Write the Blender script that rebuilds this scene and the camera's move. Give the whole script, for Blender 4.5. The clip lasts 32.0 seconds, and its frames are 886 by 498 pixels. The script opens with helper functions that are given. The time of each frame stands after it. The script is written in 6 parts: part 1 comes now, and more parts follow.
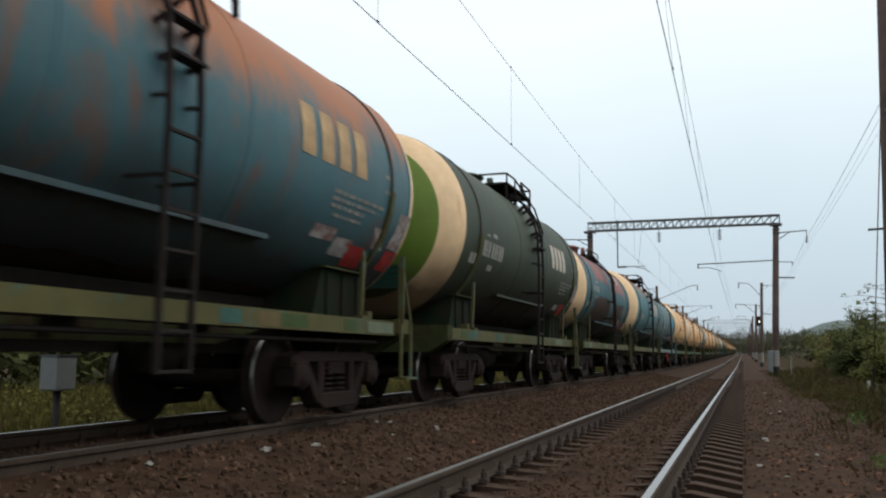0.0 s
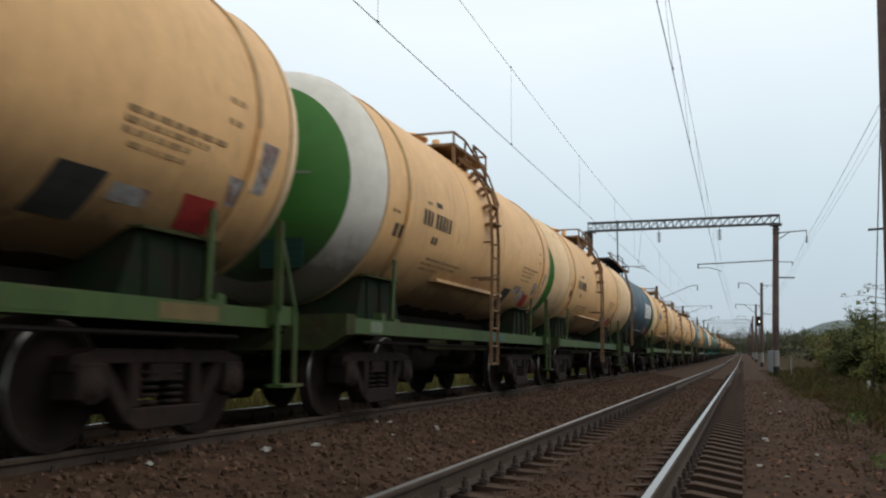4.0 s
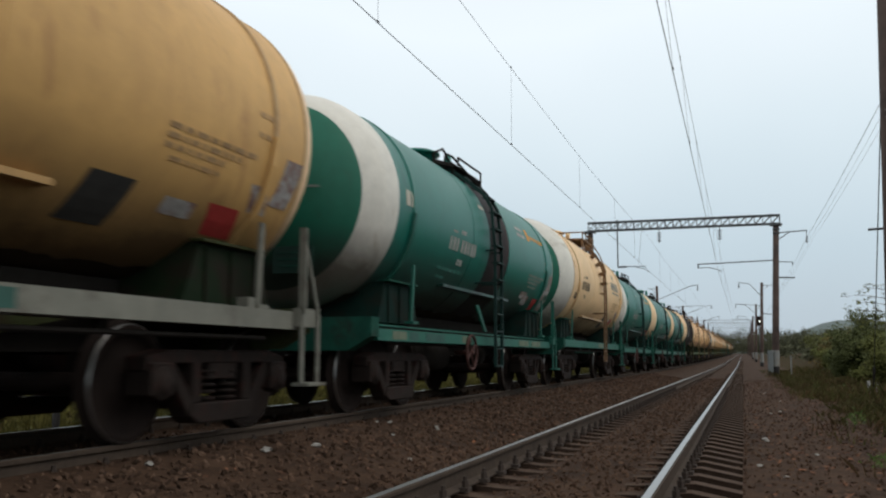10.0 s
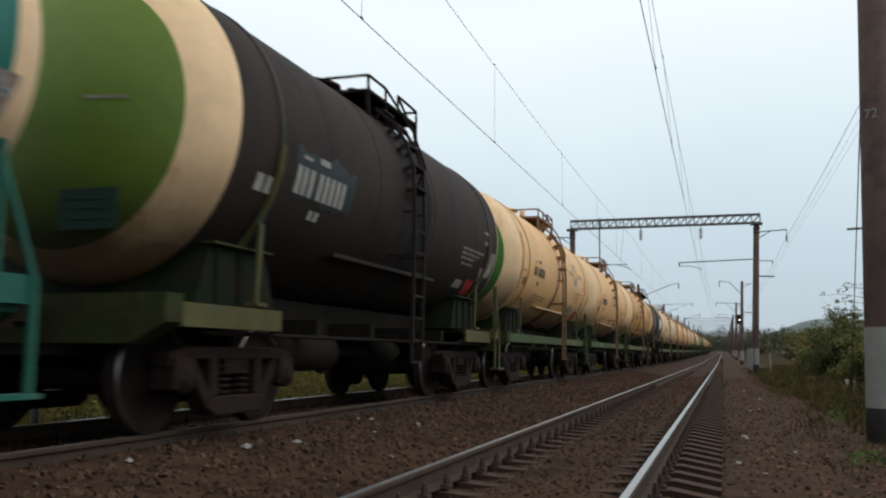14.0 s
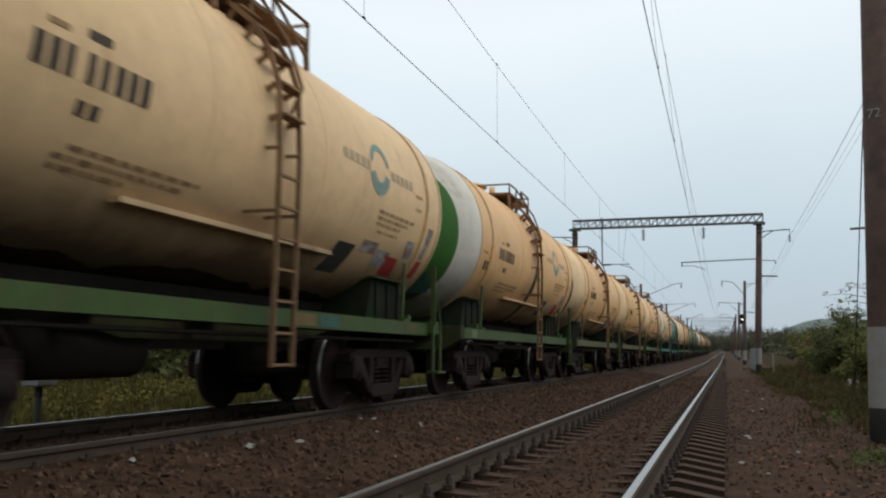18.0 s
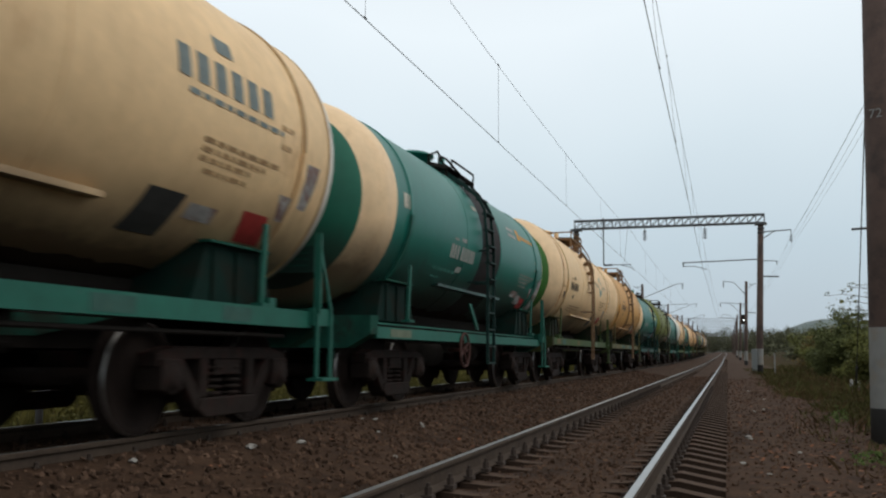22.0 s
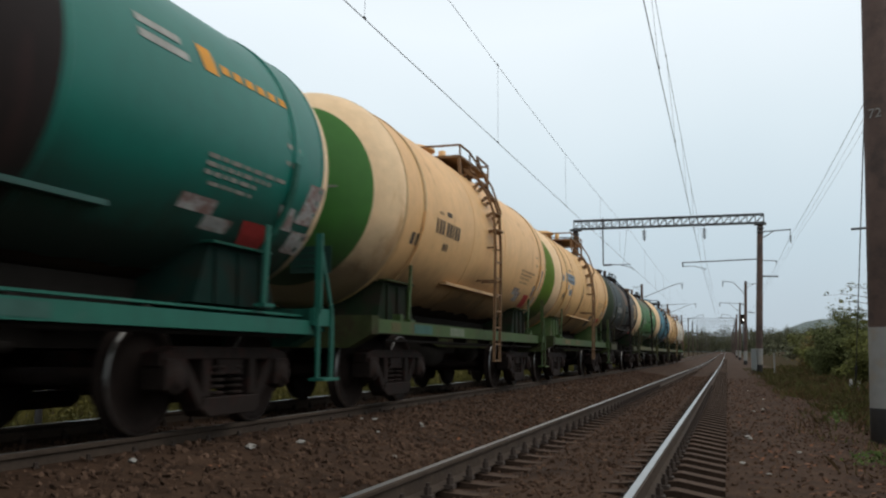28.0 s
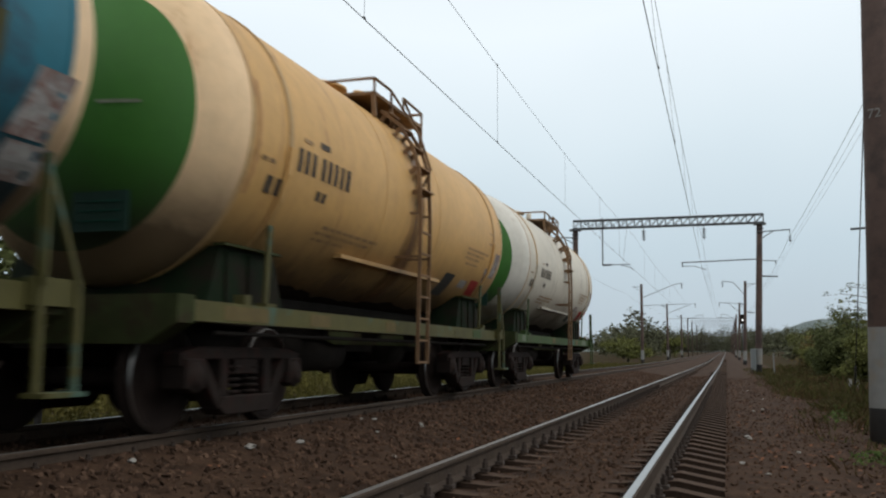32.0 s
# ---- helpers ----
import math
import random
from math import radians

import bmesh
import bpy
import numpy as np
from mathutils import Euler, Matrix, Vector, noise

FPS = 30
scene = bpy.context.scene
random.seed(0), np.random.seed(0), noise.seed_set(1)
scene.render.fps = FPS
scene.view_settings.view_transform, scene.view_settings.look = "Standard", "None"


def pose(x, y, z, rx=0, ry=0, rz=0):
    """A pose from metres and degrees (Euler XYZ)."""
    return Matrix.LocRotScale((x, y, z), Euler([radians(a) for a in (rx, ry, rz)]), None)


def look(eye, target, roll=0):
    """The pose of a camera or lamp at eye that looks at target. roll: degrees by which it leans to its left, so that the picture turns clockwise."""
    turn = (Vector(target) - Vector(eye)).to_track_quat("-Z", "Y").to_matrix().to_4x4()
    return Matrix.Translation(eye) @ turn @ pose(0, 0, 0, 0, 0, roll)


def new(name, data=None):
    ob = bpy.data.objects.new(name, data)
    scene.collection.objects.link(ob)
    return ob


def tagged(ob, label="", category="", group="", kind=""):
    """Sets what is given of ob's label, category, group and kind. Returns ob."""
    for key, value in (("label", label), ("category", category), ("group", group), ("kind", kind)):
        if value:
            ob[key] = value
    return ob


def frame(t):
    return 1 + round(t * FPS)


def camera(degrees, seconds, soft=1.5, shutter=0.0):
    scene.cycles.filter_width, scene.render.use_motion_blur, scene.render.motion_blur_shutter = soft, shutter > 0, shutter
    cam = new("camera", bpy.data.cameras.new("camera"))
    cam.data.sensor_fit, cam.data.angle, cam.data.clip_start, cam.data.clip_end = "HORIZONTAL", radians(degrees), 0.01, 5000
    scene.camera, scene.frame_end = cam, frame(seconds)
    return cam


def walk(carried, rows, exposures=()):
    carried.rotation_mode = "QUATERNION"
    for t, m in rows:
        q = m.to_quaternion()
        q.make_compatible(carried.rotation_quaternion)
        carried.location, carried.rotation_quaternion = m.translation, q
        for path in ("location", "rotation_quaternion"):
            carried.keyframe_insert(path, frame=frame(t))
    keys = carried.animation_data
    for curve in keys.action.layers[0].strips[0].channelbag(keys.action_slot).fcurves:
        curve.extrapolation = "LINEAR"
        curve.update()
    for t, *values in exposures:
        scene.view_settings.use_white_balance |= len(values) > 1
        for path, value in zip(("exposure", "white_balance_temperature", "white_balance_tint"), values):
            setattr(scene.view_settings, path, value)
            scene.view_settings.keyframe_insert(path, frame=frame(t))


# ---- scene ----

# x: across the line, y: along it, z: up from the near track's rail top
EYE = Vector((1.396, 0.0, 0.856))
TRACK = 4.096          # distance between the two track axes
LIFT = 0.163           # the train's track lies a little higher
GAUGE = 0.797          # half the distance between rail centres
SPEED = 15.97
PITCH = 12.02          # wagon length over couplers
CLIP = 32.0


def aim(yaw, tilt, roll):
    a, b = radians(yaw), radians(tilt)
    way = Vector((-math.sin(a) * math.cos(b), math.cos(a) * math.cos(b), math.sin(b)))
    return look(EYE, EYE + way, roll)


cam = camera(52.488, CLIP, 2.15, 0.17)
walk(cam, [
    (0.0, aim(18.385, 6.825, 0.19)), (6.0, aim(18.385, 6.825, 0.19)), (12.3, aim(18.38, 6.83, 0.15)),
    (12.4, aim(17.79, 6.78, 0.33)), (12.5, aim(17.65, 6.755, 0.37)), (12.8, aim(17.50, 6.70, 0.38)),
    (13.0, aim(17.39, 6.685, 0.38)), (13.5, aim(17.31, 6.672, 0.35)), (14.5, aim(17.25, 6.63, 0.38)),
    (16.5, aim(17.36, 6.64, 0.37)), (18.0, aim(17.43, 6.635, 0.37)), (20.0, aim(17.475, 6.65, 0.37)),
    (21.5, aim(17.515, 6.66, 0.37)), (27.0, aim(17.49, 6.655, 0.36)), (32.0, aim(17.455, 6.655, 0.345))],
    exposures=[(0.0, 0.13), (1.0, 0.13), (2.0, 0.07), (3.0, 0.02), (6.0, 0.07), (7.0, 0.02), (12.0, 0.0), (14.0, 0.05), (17.0, 0.04), (18.0, -0.04), (22.0, -0.05), (25.0, 0.02), (28.0, 0.0), (29.0, -0.04), (30.0, 0.06), (31.0, 0.02), (CLIP, 0.0)])

# ---- world and light: a grey overcast day ----
world = bpy.data.worlds.new("overcast_sky")
scene.world = world
world.use_nodes = True
wn, wl = world.node_tree.nodes, world.node_tree.links
wn.clear()
w_out = wn.new("ShaderNodeOutputWorld")
w_bg = wn.new("ShaderNodeBackground")
w_sky = wn.new("ShaderNodeTexSky")
w_sky.sky_type, w_sky.sun_disc = "NISHITA", False
w_sky.sun_elevation, w_sky.sun_rotation = radians(48), radians(120)
w_sky.air_density, w_sky.dust_density, w_sky.ozone_density = 1.0, 3.0, 1.0
w_co = wn.new("ShaderNodeTexCoord")
w_sep = wn.new("ShaderNodeSeparateXYZ")
w_ramp = wn.new("ShaderNodeValToRGB")
w_noise = wn.new("ShaderNodeTexNoise")
w_noise.inputs["Scale"].default_value = 2.2
w_noise.inputs["Detail"].default_value = 3
w_add = wn.new("ShaderNodeMath")
w_add.operation = "MULTIPLY_ADD"
w_add.inputs[1].default_value, w_add.inputs[2].default_value = 0.16, -0.08
w_sum = wn.new("ShaderNodeMath")
w_sum.operation = "ADD"
cr = w_ramp.color_ramp
cr.elements[0].position, cr.elements[0].color = 0.0, (0.50, 0.585, 0.655, 1)
cr.elements[1].position, cr.elements[1].color = 1.0, (0.60, 0.63, 0.65, 1)
for pos_, col_ in ((0.10, (0.575, 0.69, 0.765, 1)), (0.22, (0.74, 0.85, 0.915, 1)), (0.36, (0.90, 0.985, 1.04, 1)), (0.55, (0.86, 0.92, 0.96, 1))):
    e_ = cr.elements.new(pos_)
    e_.color = col_
w_mix = wn.new("ShaderNodeMix")
w_mix.data_type = "RGBA"
w_mix.inputs["Factor"].default_value = 0.97
w_gain = wn.new("ShaderNodeMix")
w_gain.data_type, w_gain.blend_type = "RGBA", "MULTIPLY"
w_gain.inputs["Factor"].default_value = 1.0
w_gain.inputs["B"].default_value = (8.0, 8.0, 8.0, 1)
wl.new(w_co.outputs["Generated"], w_sep.inputs[0])
wl.new(w_co.outputs["Generated"], w_noise.inputs["Vector"])
wl.new(w_noise.outputs["Fac"], w_add.inputs[0])
wl.new(w_sep.outputs["Z"], w_sum.inputs[0])
wl.new(w_add.outputs[0], w_sum.inputs[1])
wl.new(w_sum.outputs[0], w_ramp.inputs["Fac"])
wl.new(w_ramp.outputs["Color"], w_gain.inputs["A"])
wl.new(w_sky.outputs["Color"], w_mix.inputs["A"])
wl.new(w_gain.outputs["Result"], w_mix.inputs["B"])
wl.new(w_mix.outputs["Result"], w_bg.inputs["Color"])
w_bg.inputs["Strength"].default_value = 0.125
wl.new(w_bg.outputs[0], w_out.inputs[0])

sun = new("sun", bpy.data.lights.new("sun", "SUN"))
sun.data.energy, sun.data.angle, sun.data.color = 0.9, radians(40), (1.0, 0.97, 0.92)
sun.matrix_world = look((28, 4, 38), (0, 0, 0))


# ---- materials ----
def material(name, color, rough=0.7, metal=0.0, scale=6.0, vary=0.25, bump=0.2, stain=None, stain_amount=0.0, stain_scale=1.2,
             streak=False, spec=0.3, each=0.0, island=0.0, top=None, belly=None, belly_up=0.0, top_z=4.55):
    """A surface with fine grain, large blotches, relief and, if wanted, stains that may run down in streaks."""
    m = bpy.data.materials.new(name)
    m.use_nodes = True
    n, l = m.node_tree.nodes, m.node_tree.links
    b = n["Principled BSDF"]
    b.inputs["Roughness"].default_value, b.inputs["Metallic"].default_value = rough, metal
    b.inputs["Specular IOR Level"].default_value = spec
    co = n.new("ShaderNodeTexCoord")
    fine = n.new("ShaderNodeTexNoise")
    fine.inputs["Scale"].default_value, fine.inputs["Detail"].default_value, fine.inputs["Roughness"].default_value = scale, 6, 0.65
    big = n.new("ShaderNodeTexNoise")
    big.inputs["Scale"].default_value, big.inputs["Detail"].default_value = scale * 0.13, 3
    where = co.outputs["Object"]
    if streak:
        # no two wagons are stained alike
        own = n.new("ShaderNodeObjectInfo")
        far = n.new("ShaderNodeMath")
        far.operation = "MULTIPLY"
        far.inputs[1].default_value = 53.0
        l.new(own.outputs["Random"], far.inputs[0])
        shift = n.new("ShaderNodeVectorMath")
        shift.operation = "ADD"
        l.new(where, shift.inputs[0])
        l.new(far.outputs[0], shift.inputs[1])
        where = shift.outputs["Vector"]
    l.new(where, fine.inputs["Vector"])
    l.new(where, big.inputs["Vector"])
    total = n.new("ShaderNodeMath")
    total.operation = "ADD"
    l.new(fine.outputs["Fac"], total.inputs[0])
    l.new(big.outputs["Fac"], total.inputs[1])
    span = n.new("ShaderNodeMapRange")
    span.inputs["From Min"].default_value, span.inputs["From Max"].default_value = 0.65, 1.35
    span.inputs["To Min"].default_value, span.inputs["To Max"].default_value = 1 - vary, 1 + vary
    l.new(total.outputs[0], span.inputs["Value"])
    value = span.outputs["Result"]
    for amount, node_type, out in ((each, "ShaderNodeObjectInfo", "Random"), (island, "ShaderNodeNewGeometry", "Random Per Island")):
        if amount:
            info = n.new(node_type)
            r = n.new("ShaderNodeMapRange")
            r.inputs["To Min"].default_value, r.inputs["To Max"].default_value = 1 - amount, 1 + amount
            l.new(info.outputs[out], r.inputs["Value"])
            mul = n.new("ShaderNodeMath")
            mul.operation = "MULTIPLY"
            l.new(value, mul.inputs[0])
            l.new(r.outputs["Result"], mul.inputs[1])
            value = mul.outputs[0]
    tint = n.new("ShaderNodeVectorMath")
    tint.operation = "SCALE"
    tint.inputs[0].default_value = color[:3]
    l.new(value, tint.inputs["Scale"])
    final = tint.outputs["Vector"]
    if stain:
        sn = n.new("ShaderNodeTexNoise")
        sn.inputs["Scale"].default_value, sn.inputs["Detail"].default_value, sn.inputs["Roughness"].default_value = stain_scale, 7, 0.7
        sn.inputs["Distortion"].default_value = 0.8 if streak else 0.2
        mp = n.new("ShaderNodeMapping")
        mp.inputs["Scale"].default_value = (0.7, 1.25, 0.38) if streak else (1, 1, 1)
        l.new(where, mp.inputs["Vector"])
        l.new(mp.outputs["Vector"], sn.inputs["Vector"])
        edge = n.new("ShaderNodeMapRange")
        lo = 0.63 - 0.30 * stain_amount
        edge.inputs["From Min"].default_value, edge.inputs["From Max"].default_value = lo, lo + 0.13
        edge.inputs["To Max"].default_value = 0.9
        l.new(sn.outputs["Fac"], edge.inputs["Value"])
        mx = n.new("ShaderNodeMix")
        mx.data_type = "RGBA"
        l.new(edge.outputs["Result"], mx.inputs["Factor"])
        l.new(final, mx.inputs["A"])
        mx.inputs["B"].default_value = stain
        final = mx.outputs["Result"]
        if streak:
            # fine runs of dirty rain water
            run = n.new("ShaderNodeTexNoise")
            run.inputs["Scale"].default_value, run.inputs["Detail"].default_value, run.inputs["Roughness"].default_value = 2.2, 5, 0.7
            mr = n.new("ShaderNodeMapping")
            mr.inputs["Scale"].default_value = (1.0, 2.6, 0.30)
            l.new(where, mr.inputs["Vector"])
            l.new(mr.outputs["Vector"], run.inputs["Vector"])
            er = n.new("ShaderNodeMapRange")
            er.inputs["From Min"].default_value, er.inputs["From Max"].default_value = 0.46, 0.72
            er.inputs["To Max"].default_value = 0.16
            l.new(run.outputs["Fac"], er.inputs["Value"])
            mx2 = n.new("ShaderNodeMix")
            mx2.data_type = "RGBA"
            l.new(er.outputs["Result"], mx2.inputs["Factor"])
            l.new(final, mx2.inputs["A"])
            mx2.inputs["B"].default_value = stain
            final = mx2.outputs["Result"]
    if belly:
        # oil, brake dust and painted-in shade on the underside, with a ragged dripping edge
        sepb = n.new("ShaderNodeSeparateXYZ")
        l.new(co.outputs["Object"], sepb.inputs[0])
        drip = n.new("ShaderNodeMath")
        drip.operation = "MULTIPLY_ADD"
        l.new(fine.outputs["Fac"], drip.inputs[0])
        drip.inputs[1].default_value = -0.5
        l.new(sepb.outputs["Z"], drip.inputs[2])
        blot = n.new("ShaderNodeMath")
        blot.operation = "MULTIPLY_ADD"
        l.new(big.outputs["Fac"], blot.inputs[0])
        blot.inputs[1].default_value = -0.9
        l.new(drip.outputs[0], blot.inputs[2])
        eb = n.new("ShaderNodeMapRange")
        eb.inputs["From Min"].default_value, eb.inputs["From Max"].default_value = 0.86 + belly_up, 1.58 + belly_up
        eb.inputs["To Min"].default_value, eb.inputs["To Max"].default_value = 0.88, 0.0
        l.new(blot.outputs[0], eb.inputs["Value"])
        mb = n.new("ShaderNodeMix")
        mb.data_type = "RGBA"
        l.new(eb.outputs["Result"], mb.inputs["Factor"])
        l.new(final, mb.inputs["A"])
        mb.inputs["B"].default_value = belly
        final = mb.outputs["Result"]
    if top:
        # rust that has eaten the paint along the crown of a tank
        sep = n.new("ShaderNodeSeparateXYZ")
        l.new(co.outputs["Object"], sep.inputs[0])
        wob = n.new("ShaderNodeMath")
        wob.operation = "MULTIPLY_ADD"
        l.new(sn.outputs["Fac"], wob.inputs[0])
        wob.inputs[1].default_value = 2.4
        l.new(sep.outputs["Z"], wob.inputs[2])
        up = n.new("ShaderNodeMapRange")
        up.inputs["From Min"].default_value, up.inputs["From Max"].default_value = top_z, top_z + 0.6
        l.new(wob.outputs[0], up.inputs["Value"])
        mt = n.new("ShaderNodeMix")
        mt.data_type = "RGBA"
        l.new(up.outputs["Result"], mt.inputs["Factor"])
        l.new(final, mt.inputs["A"])
        mt.inputs["B"].default_value = top
        final = mt.outputs["Result"]
    l.new(final, b.inputs["Base Color"])
    if bump:
        bm_ = n.new("ShaderNodeBump")
        bm_.inputs["Strength"].default_value, bm_.inputs["Distance"].default_value = bump, 0.02
        l.new(fine.outputs["Fac"], bm_.inputs["Height"])
        l.new(bm_.outputs["Normal"], b.inputs["Normal"])
    return m


RUST = (0.17, 0.07, 0.03, 1)
mat_ground = material("field_soil_grass", (0.044, 0.026, 0.012), 0.95, scale=3.0, vary=0.5, bump=0.8, spec=0.03, stain=(0.03, 0.035, 0.012, 1), stain_amount=0.5, stain_scale=0.6)
mat_bed = material("brown_ballast", (0.056, 0.0318, 0.0194), 0.95, scale=22, vary=0.55, bump=1.0, spec=0.1, stain=(0.027, 0.0155, 0.0100, 1), stain_amount=0.35, stain_scale=0.8)
mat_stone = material("ballast_stone", (0.077, 0.046, 0.0305), 0.95, scale=15, vary=0.25, bump=0.3, island=0.5, spec=0.1)
mat_white_stone = material("pale_limestone", (0.30, 0.28, 0.25), 0.85, scale=10, vary=0.15, bump=0.2)
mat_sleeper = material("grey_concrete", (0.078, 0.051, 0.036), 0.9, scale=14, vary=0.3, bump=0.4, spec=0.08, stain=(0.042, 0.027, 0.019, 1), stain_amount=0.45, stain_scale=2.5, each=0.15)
# sleeper sides: the shade between sleepers is painted into a darker concrete
mat_sleeper_side = material("shaded_side_concrete", (0.026, 0.0165, 0.0115), 0.95, scale=14, vary=0.4, bump=0.6, spec=0.05)
mat_rail = material("rusty_rail_steel", (0.06, 0.043, 0.032), 0.85, 0.0, scale=20, vary=0.3, bump=0.2, spec=0.12)
mat_railtop = material("polished_rail_head", (0.38, 0.38, 0.375), 0.36, 0.9, scale=9, vary=0.1, bump=0.03)
# head beside the wagons: their dark reflection is put into its colour
mat_railshade = material("train_darkened_rail_head", (0.11, 0.10, 0.09), 0.6, 0.4, scale=9, vary=0.2, bump=0.05, spec=0.2)
mat_clip = material("dark_rail_clip", (0.052, 0.037, 0.029), 0.8, 0.2, scale=20, vary=0.3, bump=0.1)
mat_bogie = material("sooty_cast_steel", (0.0165, 0.0117, 0.0097), 0.85, 0.0, scale=9, vary=0.4, bump=0.3, spec=0.1, stain=(0.034, 0.013, 0.010, 1), stain_amount=0.4, stain_scale=3.5, each=0.2)
mat_wheel = material("brown_wheel_steel", (0.017, 0.0115, 0.0095), 0.85, 0.0, scale=8, vary=0.3, bump=0.15, spec=0.1)
mat_tread = material("worn_wheel_tread", (0.20, 0.19, 0.18), 0.3, 0.85, scale=12, vary=0.15, bump=0.03)
mat_dark = material("black_underframe", (0.018, 0.0153, 0.0132), 0.9, 0.0, scale=6, vary=0.3, bump=0.2, spec=0.04)
mat_brake = material("rusty_red_brake", (0.055, 0.022, 0.017), 0.8, scale=8, vary=0.35, bump=0.2)
mat_post = material("weathered_concrete_post", (0.082, 0.053, 0.043), 0.9, scale=5, vary=0.25, bump=0.3, stain=(0.04, 0.03, 0.026, 1), stain_amount=0.4, stain_scale=1.0)
mat_postwhite = material("whitewash", (0.24, 0.235, 0.22), 0.9, scale=6, vary=0.15, bump=0.2, stain=(0.25, 0.22, 0.18, 1), stain_amount=0.35, stain_scale=2.5)
mat_postblack = material("tar_black", (0.035, 0.032, 0.03), 0.85, scale=6, vary=0.3, bump=0.2)
mat_steel = material("galvanised_gantry_steel", (0.10, 0.10, 0.10), 0.6, 0.4, scale=6, vary=0.2, bump=0.1)
# far gantry beams: distance haze is put into a paler steel colour
mat_hazed_steel = material("haze_paled_steel", (0.42, 0.43, 0.44), 0.6, 0.2, scale=6, vary=0.15, bump=0.1)
mat_wire = material("copper_wire_weathered", (0.045, 0.045, 0.045), 0.6, 0.5, scale=6, vary=0.1, bump=0)
mat_insul = material("brown_porcelain", (0.05, 0.03, 0.025), 0.25, scale=6, vary=0.1, bump=0, spec=0.5)
mat_leaf = material("hedge_leaf", (0.105, 0.108, 0.032), 0.75, scale=4, vary=0.3, bump=0, island=0.28, spec=0.08)
mat_leaf_dark = material("dark_hedge_leaf", (0.088, 0.098, 0.036), 0.75, scale=4, vary=0.3, bump=0, island=0.28, spec=0.08)
mat_leaf_autumn = material("autumn_leaf", (0.12, 0.085, 0.028), 0.75, scale=4, vary=0.3, bump=0, island=0.45, spec=0.08)
mat_bark = material("grey_bark", (0.10, 0.08, 0.06), 0.9, scale=8, vary=0.3, bump=0.5)
mat_grass = material("dry_grass", (0.105, 0.068, 0.034), 0.9, scale=3, vary=0.35, bump=0, island=0.45, spec=0.08)
mat_field = material("field_grass", (0.088, 0.078, 0.022), 0.9, scale=3, vary=0.35, bump=0, island=0.45, spec=0.08)
mat_fallen = material("fallen_leaf", (0.13, 0.05, 0.022), 0.85, scale=6, vary=0.3, bump=0, island=0.5)
mat_weed = material("green_weed", (0.082, 0.078, 0.027), 0.9, scale=3, vary=0.3, bump=0, island=0.4, spec=0.08)
mat_scrub = material("yellowing_scrub_leaf", (0.105, 0.092, 0.026), 0.85, scale=3, vary=0.3, bump=0, island=0.4, spec=0.06)
mat_path_weed = material("dull_path_weed", (0.062, 0.054, 0.022), 0.9, scale=3, vary=0.35, bump=0, island=0.4, spec=0.06)
mat_fresh_weed = material("fresh_green_weed", (0.085, 0.125, 0.035), 0.8, scale=3, vary=0.3, bump=0, island=0.4, spec=0.08)
# the hill's blue-grey tint is distance haze put into its colour
mat_hill = material("haze_tinted_wooded_hill", (0.11, 0.135, 0.125), 0.95, scale=0.05, vary=0.3, bump=0.0)
mat_far = material("far_wood_leaf", (0.085, 0.085, 0.05), 0.9, scale=0.4, vary=0.3, bump=0, island=0.4, spec=0.08)
mat_lamp = bpy.data.materials.new("white_signal_light")
mat_lamp.use_nodes = True
mat_lamp.node_tree.nodes["Principled BSDF"].inputs["Emission Color"].default_value = (1, 1, 0.95, 1)
mat_lamp.node_tree.nodes["Principled BSDF"].inputs["Emission Strength"].default_value = 4.0


# ---- mesh helpers ----
def mesh_of(bm, name):
    me = bpy.data.meshes.new(name)
    bm.to_mesh(me)
    bm.free()
    return me


def box(bm, x0, x1, y0, y1, z0, z1, mi=0):
    vs = [bm.verts.new((x, y, z)) for z in (z0, z1) for y in (y0, y1) for x in (x0, x1)]
    for q in ((0, 2, 3, 1), (4, 5, 7, 6), (0, 1, 5, 4), (2, 6, 7, 3), (0, 4, 6, 2), (1, 3, 7, 5)):
        bm.faces.new([vs[i] for i in q]).material_index = mi
    return vs


def bar(bm, a, b, r, sides=6, mi=0):
    """A round bar from a to b."""
    a, b = Vector(a), Vector(b)
    d = (b - a).normalized()
    u = d.orthogonal().normalized()
    w = d.cross(u)
    rings = []
    for p in (a, b):
        rings.append([bm.verts.new(p + r * (math.cos(2 * math.pi * i / sides) * u + math.sin(2 * math.pi * i / sides) * w)) for i in range(sides)])
    for i in range(sides):
        f = bm.faces.new((rings[0][i], rings[0][(i + 1) % sides], rings[1][(i + 1) % sides], rings[1][i]))
        f.material_index = mi
        f.smooth = sides > 6
    bm.faces.new(rings[0][::-1]).material_index = mi
    bm.faces.new(rings[1]).material_index = mi


def beam(bm, a, b, w, h, mi=0):
    """A square bar from a to b, w wide and h high."""
    a, b = Vector(a), Vector(b)
    d = (b - a).normalized()
    up = Vector((0, 0, 1)) if abs(d.z) < 0.95 else Vector((1, 0, 0))
    s = d.cross(up).normalized() * w / 2
    t = s.cross(d).normalized() * h / 2
    vs = [bm.verts.new(p + i * s + j * t) for p in (a, b) for i, j in ((-1, -1), (1, -1), (1, 1), (-1, 1))]
    for q in ((0, 1, 2, 3), (7, 6, 5, 4), (0, 4, 5, 1), (1, 5, 6, 2), (2, 6, 7, 3), (3, 7, 4, 0)):
        bm.faces.new([vs[i] for i in q]).material_index = mi


